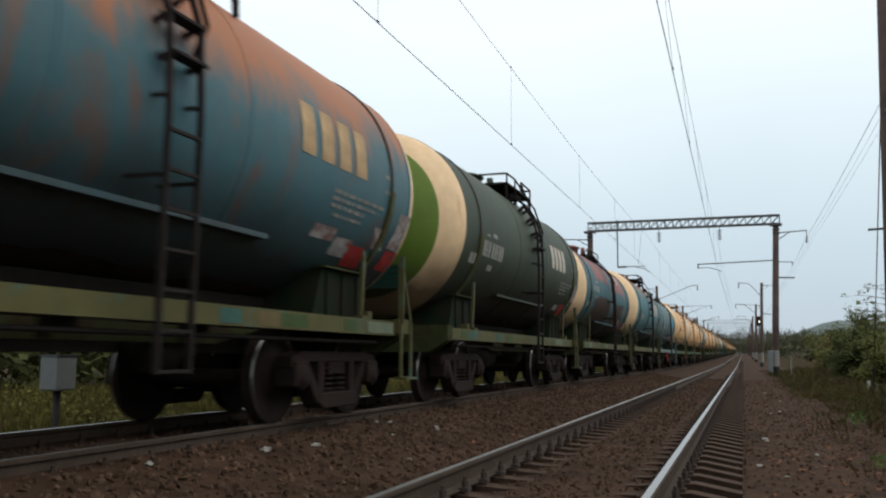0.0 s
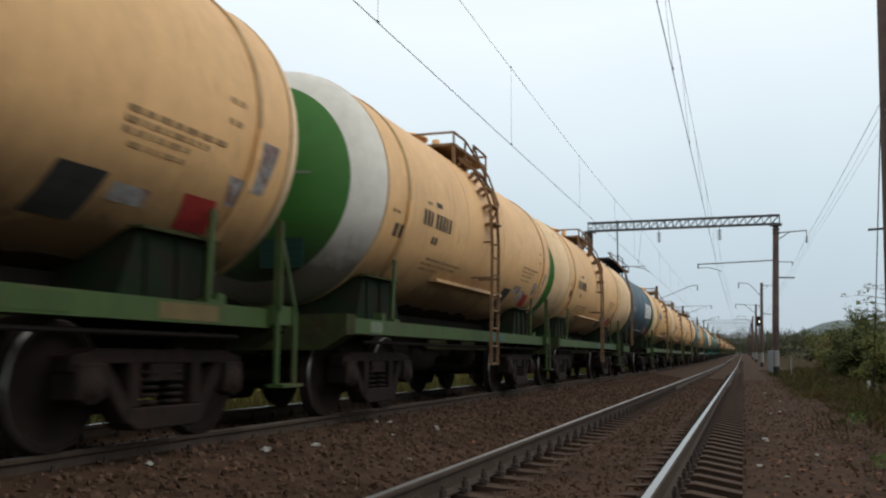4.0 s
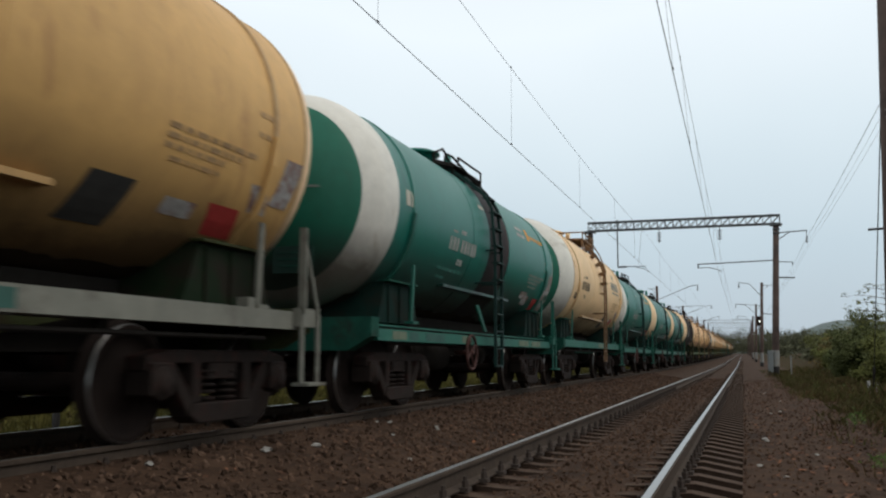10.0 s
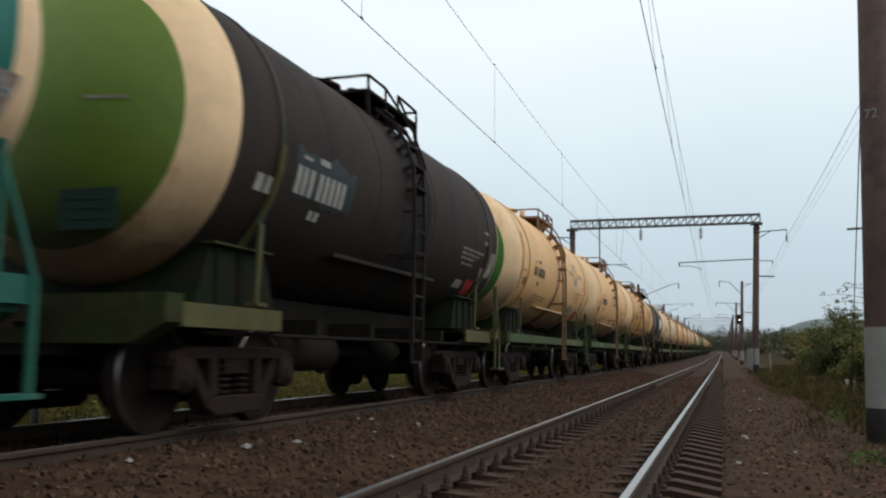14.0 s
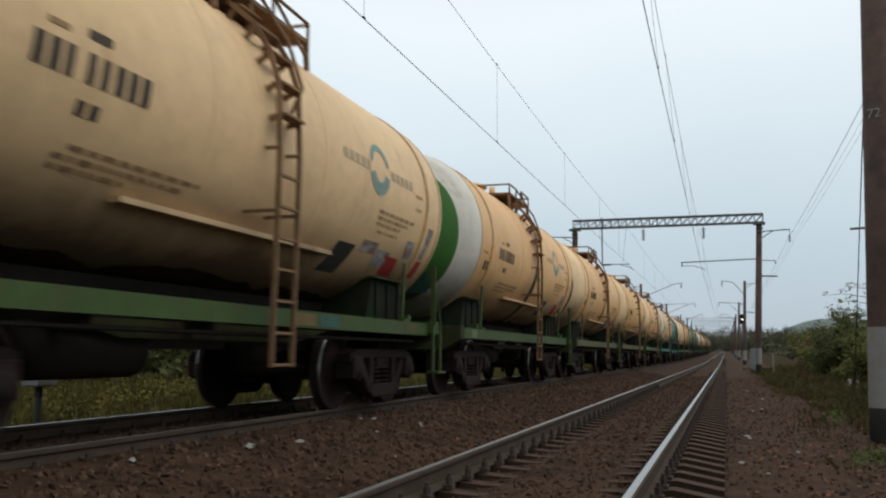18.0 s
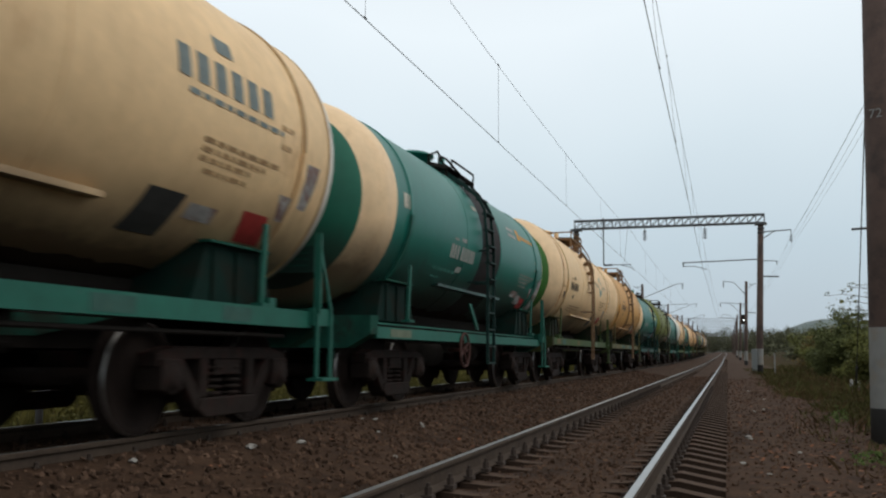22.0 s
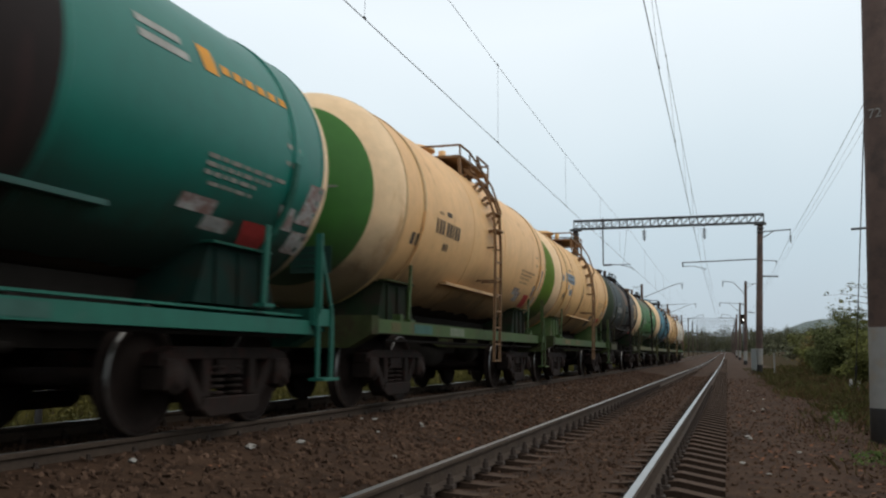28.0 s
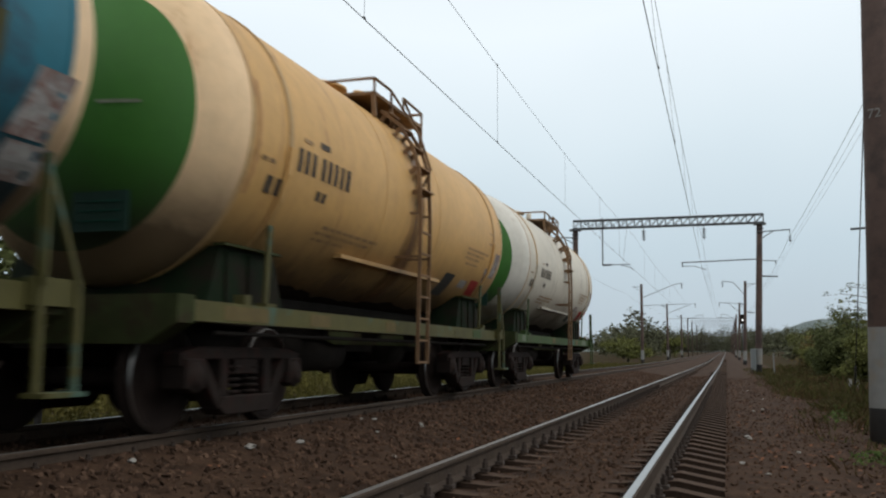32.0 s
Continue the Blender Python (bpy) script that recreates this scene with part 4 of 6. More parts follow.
def channel(bm, x0, x1, y0, y1, z0, z1, t=0.016):
    """A channel section lying along the wagon, its back outwards."""
    pts = [(x0, z0), (x1, z0), (x1, z1), (x0, z1), (x0, z1 - t), (x1 - 2 * t, z1 - t), (x1 - 2 * t, z0 + t), (x0, z0 + t)]
    a_ = [bm.verts.new((x, y0, z)) for x, z in pts]
    b_ = [bm.verts.new((x, y1, z)) for x, z in pts]
    for i in range(8):
        bm.faces.new((a_[i], a_[(i + 1) % 8], b_[(i + 1) % 8], b_[i]))
    bm.faces.new(a_)
    bm.faces.new(b_[::-1])
    bmesh.ops.recalc_face_normals(bm, faces=bm.faces)


def sill_build(bm):
    channel(bm, 1.22, 1.345, -5.075, 5.075, 0.95, 1.125)


def slim_sill_build(bm):
    channel(bm, 1.22, 1.345, -5.075, 5.075, 0.885, 1.03)


def sill_lip_build(bm):
    box(bm, 1.15, 1.215, -5.0, 5.0, 1.07, 1.092)


def inner_sill_build(bm):
    # the deeper middle of the frame, set back behind the side sill
    extrude_x(bm, [(-2.3, 0.95), (2.3, 0.95), (1.5, 0.80), (-1.5, 0.80)], 0.96, 0.99)


def short_sill_build(bm):
    channel(bm, 1.2, 1.34, -0.85, 0.85, 0.90, 1.10)


def heavy_spine_build(bm):
    box(bm, -0.34, 0.34, -5.3, 5.3, 0.66, 1.06)
    # wide dark box added to close the sky gap under the tank
    box(bm, -0.62, 0.62, -3.3, 3.3, 0.86, 1.30)


def end_beam_build(bm):
    pts = [(-1.36, 1.16), (1.36, 1.16), (1.36, 0.93), (1.05, 0.76), (-1.05, 0.76), (-1.36, 0.93)]
    a_ = [bm.verts.new((x, -0.12, z)) for x, z in pts]
    b_ = [bm.verts.new((x, 0.12, z)) for x, z in pts]
    for i in range(6):
        bm.faces.new((a_[i], a_[(i + 1) % 6], b_[(i + 1) % 6], b_[i]))
    bm.faces.new(a_)
    bm.faces.new(b_[::-1])
    bmesh.ops.recalc_face_normals(bm, faces=bm.faces)


def deck_build(bm):
    box(bm, -1.215, 1.215, -0.62, 0.62, 1.075, 1.094)


def spine_build(bm):
    box(bm, -0.26, 0.26, -5.3, 5.3, 0.72, 1.08)
    # box added to close the bright gap between belly and side sill
    box(bm, -0.5, 0.5, -3.45, 3.45, 0.98, 1.33)


def cross_member_build(bm):
    box(bm, -1.21, 1.21, -0.06, 0.06, 0.86, 1.06)


def coupler_build(bm):
    box(bm, -0.11, 0.11, -0.1, 0.42, 0.93, 1.12)
    box(bm, -0.2, 0.16, 0.36, 0.62, 0.88, 1.17)
    box(bm, 0.08, 0.24, 0.5, 0.72, 0.9, 1.15)
    bar(bm, (0.3, 0.2, 0.9), (0.28, 0.55, 0.55), 0.03)
    bar(bm, (0.28, 0.55, 0.55), (0.2, 0.7, 0.6), 0.03)


def side_frame_build(bm):
    x0, x1 = 0.93, 1.13
    extrude_x(bm, [(-1.10, 0.57), (-1.10, 0.69), (-0.80, 0.745), (0.80, 0.745), (1.10, 0.69), (1.10, 0.57), (0.70, 0.63), (-0.70, 0.63)], x0, x1)
    for s in (-1, 1):
        box(bm, x0 - 0.02, x1 + 0.04, s * 0.925 - 0.15, s * 0.925 + 0.15, 0.38, 0.64)
        beam(bm, (1.03, s * 0.78, 0.62), (1.03, s * 0.44, 0.22), 0.2, 0.13)
        box(bm, x0, x1, s * 0.40 - 0.07, s * 0.40 + 0.07, 0.30, 0.66)
    extrude_x(bm, [(-0.52, 0.20), (-0.40, 0.13), (0.40, 0.13), (0.52, 0.20), (0.46, 0.30), (-0.46, 0.30)], x0, x1 + 0.03)
    bmesh.ops.bevel(bm, geom=[e for e in bm.edges], offset=0.012, segments=1, affect="EDGES")


def spring_build(bm):
    for i in range(5):
        z = 0.31 + i * 0.058
        spin(bm, [(z, 0.075), (z + 0.008, 0.105), (z + 0.03, 0.105), (z + 0.038, 0.075)], "z", 14)


def axle_box_build(bm):
    spin(bm, [(1.05, 0.135), (1.17, 0.135), (1.18, 0.12), (1.18, 0.095), (1.205, 0.085), (1.21, 0.02)], "x", 16)


def bolster_build(bm):
    box(bm, -1.12, 1.12, -0.22, 0.22, 0.50, 0.70)
    box(bm, -0.3, 0.3, -0.3, 0.3, 0.6, 0.75)
    for s in (-1, 1):
        box(bm, -1.1, 1.1, s * 0.43 - 0.05, s * 0.43 + 0.05, 0.34, 0.44)
        for x in (-0.79, 0.79):
            box(bm, x - 0.05, x + 0.05, s * 0.43 - 0.06, s * 0.43 + 0.06, 0.25, 0.62)
    for x in (-0.95, 0.95):
        box(bm, x - 0.12, x + 0.12, -0.35, 0.35, 0.60, 0.68)


WHEEL_R = 0.4785


def wheelset_build(bm):
    bar(bm, (-1.05, 0, 0), (1.05, 0, 0), 0.08, 14)
    for s in (-1, 1):
        xs = [(0.715, 0.10), (0.715, 0.16), (0.735, 0.36), (0.722, 0.40), (0.722, 0.495), (0.735, 0.505), (0.752, 0.50), (0.765, WHEEL_R + 0.004), (0.826, WHEEL_R - 0.003), (0.846, WHEEL_R - 0.006), (0.852, WHEEL_R - 0.016), (0.852, 0.40), (0.815, 0.385),
              (0.80, 0.20), (0.86, 0.15), (0.86, 0.085)]
        mi = [0, 0, 0, 0, 0, 0, 0, 0, 1, 1, 0, 0, 0, 0, 0]
        prof = [(s * x, r) for x, r in xs]
        spin(bm, prof, "x", 36, mi)


def stirrup_build(bm):
    # one bent bar: two legs and the tread between them
    pts = [(1.42, -0.17, 1.12), (1.42, -0.17, 0.42), (1.42, 0.17, 0.42), (1.42, 0.17, 1.12)]
    for p, q in zip(pts, pts[1:]):
        beam(bm, p, q, 0.05, 0.03)


def tread_build(bm):
    box(bm, 1.33, 1.51, -0.19, 0.19, 0.405, 0.435)


def handrail_build(bm):
    beam(bm, (1.42, -0.17, 1.1), (1.42, -0.17, 1.95), 0.03, 0.075)
    beam(bm, (1.42, -0.15, 1.85), (1.42, 0.17, 1.13), 0.025, 0.04)
    beam(bm, (1.34, -0.17, 1.14), (1.43, -0.17, 1.14), 0.03, 0.05)


def step_bracket_build(bm):
    box(bm, 1.34, 1.41, -0.22, 0.22, 0.98, 1.16)


def tank_point(a, lift, s):
    """A point beside the wall of a tank that is s times as thick as the widest."""
    r = R_TANK * s + lift
    return r * math.cos(radians(a)), 1.28 * (1 - s) + Z_TANK * s + r * math.sin(radians(a))


def ladder_way(s):
    """The line of a ladder from below the sill, upright and then round the tank to the platform."""
    return [(1.60, 0.56), (1.63, 2.5)] + [tank_point(a, b, s) for a, b in ((14, 0.15), (26, 0.16), (38, 0.16), (50, 0.12))]


def arched_way(s):
    """The line of a slim ladder that leans in over the tank's shoulder."""
    return [(1.55, 0.52), (1.55, 2.5), tank_point(20, 0.18, s), tank_point(29, 0.16, s), tank_point(45, 0.07, s), tank_point(60, 0.06, s)]


def along(way, d):
    """The point d metres along a line of (x, z)."""
    for p, q in zip(way, way[1:]):
        n = math.dist(p, q)
        if d <= n:
            return p[0] + (q[0] - p[0]) * d / n, p[1] + (q[1] - p[1]) * d / n
        d -= n
    return way[-1]


def stile_build(way, wide, holds):
    """One stile, with the stays that hold it to the tank."""
    def build(bm):
        for (xa, za), (xb, zb) in zip(way, way[1:]):
            beam(bm, (xa, 0, za), (xb, 0, zb), 0.032, wide)
        for x0, x1, z in holds:
            beam(bm, (x0, 0, z), (x1, 0, z), 0.03, 0.03)
    return build


def rung_build(deep, length):
    return lambda bm: beam(bm, (0, 0, 0), (0, length, 0), deep, 0.025)


def make_ladder(root, kind, s, mat, shift=0.0):
    way, y0, y1, wide = (ladder_way(s), -0.2, 0.2, 0.045) if kind == "ladder" else (arched_way(s), -0.42, 0.0, 0.05)
    y0, y1 = y0 + shift, y1 + shift
    holds = [(tank_point(a, -0.02, s)[0], way[0][0], tank_point(a, 0, s)[1]) for a in (-32, -8)]
    stile = shared("stile:%s:%g" % (kind, s), stile_build(way, wide, holds))
    ob = put("ladder", stile, mat, root, at=pose(0, y0, 0))
    put("stile", stile, mat, ob, at=pose(0, y1 - y0, 0))
    for i in range(7 if kind == "ladder" else 15):
        x, z = along(way, 0.02 + 0.29 * i)
        deep = 0.032 if kind == "ladder" else (0.05 if i < 5 else 0.12)
        put("rung", shared("rung:%g" % deep, rung_build(deep, y1 - y0)), mat, ob, at=pose(x, 0, z))



HOOPS = ([(0.8, -1.5, 3.83), (0.8, -1.48, 4.0), (0.8, -1.0, 4.17), (0.8, -0.5, 3.95)], [(0.8, -0.95, 3.9), (0.8, -0.85, 4.12), (0.8, -0.5, 4.15), (1.0, -0.1, 3.86), (1.28, 0.02, 3.55), (1.55, 0.02, 3.1)],
         [(0.8, -0.15, 4.05), (0.8, -0.15, 4.2), (0.8, 0.55, 4.2), (0.8, 1.3, 4.2), (0.8, 1.3, 3.84)])


def hoop_rail_build(pts, dz):
    """One bent hand rail at the top of an arched ladder or along its small platform."""
    def build(bm):
        for p, q in zip(pts, pts[1:]):
            bar(bm, (p[0], p[1], p[2] + dz), (q[0], q[1], q[2] + dz), 0.02)
    return build


def small_platform_build(dz):
    def build(bm):
        for i in range(5):
            x = 0.28 + 0.105 * i
            box(bm, x, x + 0.085, -0.5, 1.3, 4.03 + dz, 4.06 + dz)
        for y in (-0.45, 0.4, 1.25):
            beam(bm, (0.25, y, 4.0 + dz), (0.81, y, 4.0 + dz), 0.05, 0.06)
            beam(bm, (0.79, y, 4.0 + dz), (0.79, y, 3.80 + dz), 0.04, 0.04)
        beam(bm, (0.8, -1.5, 3.86 + dz), (0.8, -0.5, 4.0 + dz), 0.05, 0.06)
    return build


def shelf_brace_build(bm):
    extrude_x(bm, [(-0.72, 1.55), (-0.56, 1.55), (-0.06, 1.12), (-0.2, 1.12)], 1.27, 1.30)


def step_build(a):
    """A box tread between the stiles where the ladder follows the curve of the tank."""
    def build(bm):
        c = Vector(on_tank(0, a, 0.0))
        n = Vector((math.cos(radians(a)), 0, math.sin(radians(a))))
        for y in (-0.17, 0.17):
            beam(bm, c + Vector((0, y, 0)), c + n * 0.15 + Vector((0, y, 0.02)), 0.025, 0.06)
        beam(bm, c + n * 0.13 + Vector((0, -0.19, 0.02)), c + n * 0.13 + Vector((0, 0.19, 0.02)), 0.13, 0.025)
    return build


def platform_build(bm):
    z = 4.20
    box(bm, 0.24, 1.06, -0.5, 1.5, z - 0.025, z + 0.02)


def bracket_build(bm):
    beam(bm, (1.03, 0, 4.17), (1.05, 0, 3.87), 0.05, 0.05)


def railing_pieces():
    """The platform's railing, piece by piece: name and the line that each bar follows."""
    z, top = 4.21, 4.40
    out = []
    for s in (-1, 1):
        x = s * 1.05
        out += [("hand_rail", [(x, -0.49, top), (x, 0.16, top), (s * 1.2, 0.2, 4.15), (s * 1.45, 0.24, 3.75), (s * 1.62, 0.24, 3.25), (s * 1.52, 0.22, 3.0)]),
                ("rail_post", [(x, -0.49, z), (x, -0.49, top)]), ("rail_post", [(x, 0.16, z), (x, 0.16, top)]),
                # the gate frame beside the ladder
                ("gate_rail", [(x, 0.66, z), (x, 0.66, top + 0.03), (x, 1.48, top + 0.01), (x, 1.48, 3.9)]), ("gate_brace", [(x, 0.70, top), (x, 1.46, 4.0)])]
    return out + [("cross_rail", [(-1.05, -0.49, top), (1.05, -0.49, top)]), ("cross_rail", [(-1.05, 1.48, top), (1.05, 1.48, top)])]


def rail_build(line):
    def build(bm):
        for p, q in zip(line, line[1:]):
            bar(bm, p, q, 0.02)
    return build


def hatch_build(bm):
    spin(bm, [(4.25, 0.34), (4.44, 0.34), (4.44, 0.40), (4.48, 0.40), (4.53, 0.28), (4.55, 0.05)], "z", 24)
    bar(bm, (0.45, 0.35, 4.25), (0.45, 0.35, 4.5), 0.07, 10)


def walkway_build(bm):
    z = 4.44
    for x in (0.30, 0.40, 0.50, 0.60, 0.70):
        box(bm, x, x + 0.075, -4.3, 1.6, z, z + 0.03)
        box(bm, -x - 0.075, -x, -4.3, 1.6, z, z + 0.03)
    for y in (-4.2, -3.0, -1.8, -0.6, 0.6, 1.5):
        for s in (-1, 1):
            beam(bm, (s * 0.52, y, z - 0.35), (s * 0.52, y, z), 0.05, 0.05)
        box(bm, -0.82, 0.82, y - 0.03, y + 0.03, z - 0.05, z)


def walkway_rail_build(bm):
    z, h = 4.46, 0.34
    for s in (-1, 1):
        for y in (-4.3, 1.6):
            bar(bm, (s * 0.80, y, z), (s * 0.80, y, z + h * 0.6), 0.018)
        for y in (-2.2, -0.4):
            bar(bm, (s * 0.80, y, z), (s * 0.80, y, z + h), 0.018)
        bar(bm, (s * 0.80, -4.3, z + h * 0.6), (s * 0.80, 1.6, z + h * 0.6), 0.018)
        bar(bm, (s * 0.80, -2.2, z + h), (s * 0.80, -0.4, z + h), 0.018)


def end_ladder_build(bm):
    for y in (-0.22, 0.22):
        last = None
        for x, z in ((1.60, 1.12), (1.62, 2.2), (1.62, 3.0), (1.38, 3.9), (0.98, 4.35), (0.80, 4.6)):
            p = Vector((x, y, z))
            if last:
                bar(bm, last, p, 0.022)
            last = p
    for i in range(11):
        z = 1.25 + i * 0.3
        x = 1.63 if z < 3.0 else 1.62 - 0.27 * (z - 3.0) - 0.05 * max(0, z - 3.8)
        bar(bm, (x, -0.22, z), (x, 0.22, z), 0.016)


def shelf_build(bm):
    a = Vector(on_tank(0, -41, 0.0))
    box(bm, a.x - 0.02, a.x + 0.13, -1.95, 1.8, a.z - 0.005, a.z + 0.045)


def reservoir_build(bm):
    spin(bm, [(-0.75, 0.05), (-0.68, 0.22), (0.5, 0.22), (0.57, 0.05)], "y", 18, None, (0.75, -1.6, 0.70))


def brake_cylinder_build(bm):
    spin(bm, [(-0.3, 0.17), (0.15, 0.17), (0.2, 0.05), (0.55, 0.04)], "y", 16, None, (0.8, 0.9, 0.72))


def pipe_build(bm):
    bar(bm, (1.25, -4.6, 0.86), (1.25, 4.6, 0.86), 0.022)


def drain_build(bm):
    spin(bm, [(0.95, 0.06), (1.05, 0.12), (1.3, 0.14)], "z", 14, None, (0, -0.3, 0))


def peg_build(bm):
    box(bm, 1.23, 1.345, -0.06, 0.06, 1.125, 1.215)


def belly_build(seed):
    """The tarry coat on a tank's belly, with shade painted in and a ragged edge."""
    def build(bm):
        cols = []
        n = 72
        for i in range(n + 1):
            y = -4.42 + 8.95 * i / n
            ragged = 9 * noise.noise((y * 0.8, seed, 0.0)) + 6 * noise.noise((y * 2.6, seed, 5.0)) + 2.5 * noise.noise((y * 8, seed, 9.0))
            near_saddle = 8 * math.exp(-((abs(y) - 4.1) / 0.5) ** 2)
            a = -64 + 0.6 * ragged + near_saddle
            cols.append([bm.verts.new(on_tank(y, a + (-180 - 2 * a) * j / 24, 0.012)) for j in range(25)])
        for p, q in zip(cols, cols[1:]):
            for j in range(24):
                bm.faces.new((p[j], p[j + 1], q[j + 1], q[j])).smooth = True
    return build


def oil_run_build(seed, top, y_top, y_low, w_top, w_low):
    """Oil that ran down from the hatch; its film thins out towards the edges."""
    def build(bm):
        film = bm.verts.layers.float.new("film")
        last = None
        for i in range(41):
            f = i / 40
            a = top - (top + 72) * f
            mid = y_top + (y_low - y_top) * f ** 2 + 0.06 * noise.noise((f * 4, seed, 7))
            half = 1.5 * (w_top + (w_low - w_top) * f) * (1 + 0.4 * noise.noise((f * 9, seed, 0)))
            row = []
            for j in range(-4, 5):
                v = bm.verts.new(on_tank(mid + half * j / 4, a, 0.009))
                v[film] = (1 - (j / 4) ** 2) * min(1.0, 6 * f, 8 * (1 - f)) if abs(j) < 4 else 0.0
                row.append(v)
            if last:
                for j in range(8):
                    bm.faces.new((last[j], row[j], row[j + 1], last[j + 1])).smooth = True
            last = row
    return build


def thin_film(m, strength=1.25):
    """Lets the paint below show where a stain's film is thin."""
    n, l = m.node_tree.nodes, m.node_tree.links
    att = n.new("ShaderNodeAttribute")
    att.attribute_name = "film"
    co = n.new("ShaderNodeTexCoord")
    mp = n.new("ShaderNodeMapping")
    mp.inputs["Scale"].default_value = (1.0, 5.0, 0.8)
    runs = n.new("ShaderNodeTexNoise")
    runs.inputs["Scale"].default_value, runs.inputs["Detail"].default_value = 2.5, 4
    l.new(co.outputs["Object"], mp.inputs["Vector"])
    l.new(mp.outputs["Vector"], runs.inputs["Vector"])
    mul = n.new("ShaderNodeMath")
    mul.operation = "MULTIPLY_ADD"
    mul.inputs[1].default_value = 1.4
    mul.inputs[2].default_value = strength - 1.25
    l.new(runs.outputs["Fac"], mul.inputs[0])
    fac = n.new("ShaderNodeMath")
    fac.operation, fac.use_clamp = "MULTIPLY", True
    l.new(mul.outputs[0], fac.inputs[0])
    l.new(att.outputs["Fac"], fac.inputs[1])
    clear = n.new("ShaderNodeBsdfTransparent")
    mix = n.new("ShaderNodeMixShader")
    out = n["Material Output"]
    l.new(fac.outputs[0], mix.inputs["Fac"])
    l.new(clear.outputs[0], mix.inputs[1])
    l.new(n["Principled BSDF"].outputs[0], mix.inputs[2])
    l.new(mix.outputs[0], out.inputs["Surface"])
    return m


def ragged_build(y0, y1, a0, a1, seed, rag_y=0.14, rag_a=5.0):
    """A worn or repainted area with an uneven edge."""
    def build(bm):
        cols, rows_ = max(6, int((y1 - y0) / 0.07)), max(6, int((a1 - a0) / 2.5))
        grid = []
        for i in range(cols + 1):
            u = i / cols
            y = y0 + (y1 - y0) * u
            lo = a0 + rag_a * (noise.noise((y * 1.4, seed, 1.0)) + 0.6 * noise.noise((y * 5.5, seed, 2.0)))
            hi = a1 + rag_a * (noise.noise((y * 1.4, seed, 4.0)) + 0.6 * noise.noise((y * 5.5, seed, 5.0)))
            col = []
            for j in range(rows_ + 1):
                a = lo + (hi - lo) * j / rows_
                wob = rag_y * (noise.noise((a * 0.06, seed, 8.0)) + 0.5 * noise.noise((a * 0.25, seed, 9.0))) * (1 if i in (0, cols) else 0)
                col.append(bm.verts.new(on_tank(y + wob, a, 0.0035)))
            grid.append(col)
        for p, q in zip(grid, grid[1:]):
            for j in range(rows_):
                bm.faces.new((p[j], q[j], q[j + 1], p[j + 1])).smooth = True
    return build


def dome_patch(bm, x0, x1, z0, z1, lift=0.008, n=4):
    def at(x, z):
        r = math.hypot(x, z - Z_TANK)
        return (x, -HALF - DOME * math.sqrt(max(0.0, 1 - (r / R_TANK) ** 2)) - lift, z)
    g = [[bm.verts.new(at(x0 + (x1 - x0) * i / n, z0 + (z1 - z0) * j / n)) for i in range(n + 1)] for j in range(n + 1)]
    for j in range(n):
        for i in range(n):
            bm.faces.new((g[j][i], g[j][i + 1], g[j + 1][i + 1], g[j + 1][i]))


def end_board_build(bm):
    box(bm, 0.16, 0.74, -5.15, -5.125, 1.72, 2.08)


def end_mark_build(bm):
    for x0, x1, z0, z1 in ((0.42, 0.82, 2.86, 2.885),):
        dome_patch(bm, x0, x1, z0, z1)


def board_mark_build(bm):
    for z0, z1 in ((1.985, 1.995), (1.90, 1.91), (1.81, 1.82)):
        box(bm, 0.24, 0.66, -5.158, -5.15, z0, z1)


def hand_wheel_build(bm):
    pts = [(0.27 * math.cos(i * math.pi / 12), 0.27 * math.sin(i * math.pi / 12)) for i in range(25)]
    loops = []
    for c, s in pts[:-1]:
        u = Vector((0, c, s)).normalized()
        loops.append([bm.verts.new(Vector((1.38, c, s)) + 0.022 * (math.cos(j * math.pi / 3) * u + math.sin(j * math.pi / 3) * Vector((1, 0, 0)))) for j in range(6)])
    for i in range(24):
        p, q = loops[i], loops[(i + 1) % 24]
        for j in range(6):
            bm.faces.new((p[j], p[(j + 1) % 6], q[(j + 1) % 6], q[j])).smooth = True
    for i in range(4):
        bar(bm, (1.36, 0, 0), (1.38, 0.27 * math.cos(i * 1.571 + 0.5), 0.27 * math.sin(i * 1.571 + 0.5)), 0.018, 5)
    bar(bm, (1.1, 0, 0), (1.42, 0, 0), 0.035, 8)


def strap_bar_build(bm):
    # the tie bar by which a strap is drawn down to its saddle
    last = Vector(on_tank(0, -4, 0.03))
    for i in range(1, 5):
        p = Vector(on_tank(0, -4 - 10 * i, 0.035))
        beam(bm, last, p, 0.09, 0.03)
        last = p


def strap_foot_build(bm):
    beam(bm, on_tank(0, -35, 0.04), (1.27, 0, 1.13), 0.07, 0.03)
    box(bm, 1.22, 1.34, -0.1, 0.1, 1.127, 1.16)


# paints: body colours, dirty and rusted, with shade painted in towards the belly
def paint(name, col, rust=0.2, rust_col=RUST, rough=0.55, vary=0.14, streak=True, top=None, top_z=4.55):
    pale = col[0] > 0.3
    # the ends' paint darkens higher up: shade between wagons put into the colour
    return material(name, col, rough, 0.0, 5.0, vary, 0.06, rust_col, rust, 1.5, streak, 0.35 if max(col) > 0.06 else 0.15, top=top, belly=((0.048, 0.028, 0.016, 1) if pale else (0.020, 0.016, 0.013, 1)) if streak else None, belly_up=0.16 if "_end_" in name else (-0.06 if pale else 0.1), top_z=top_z)


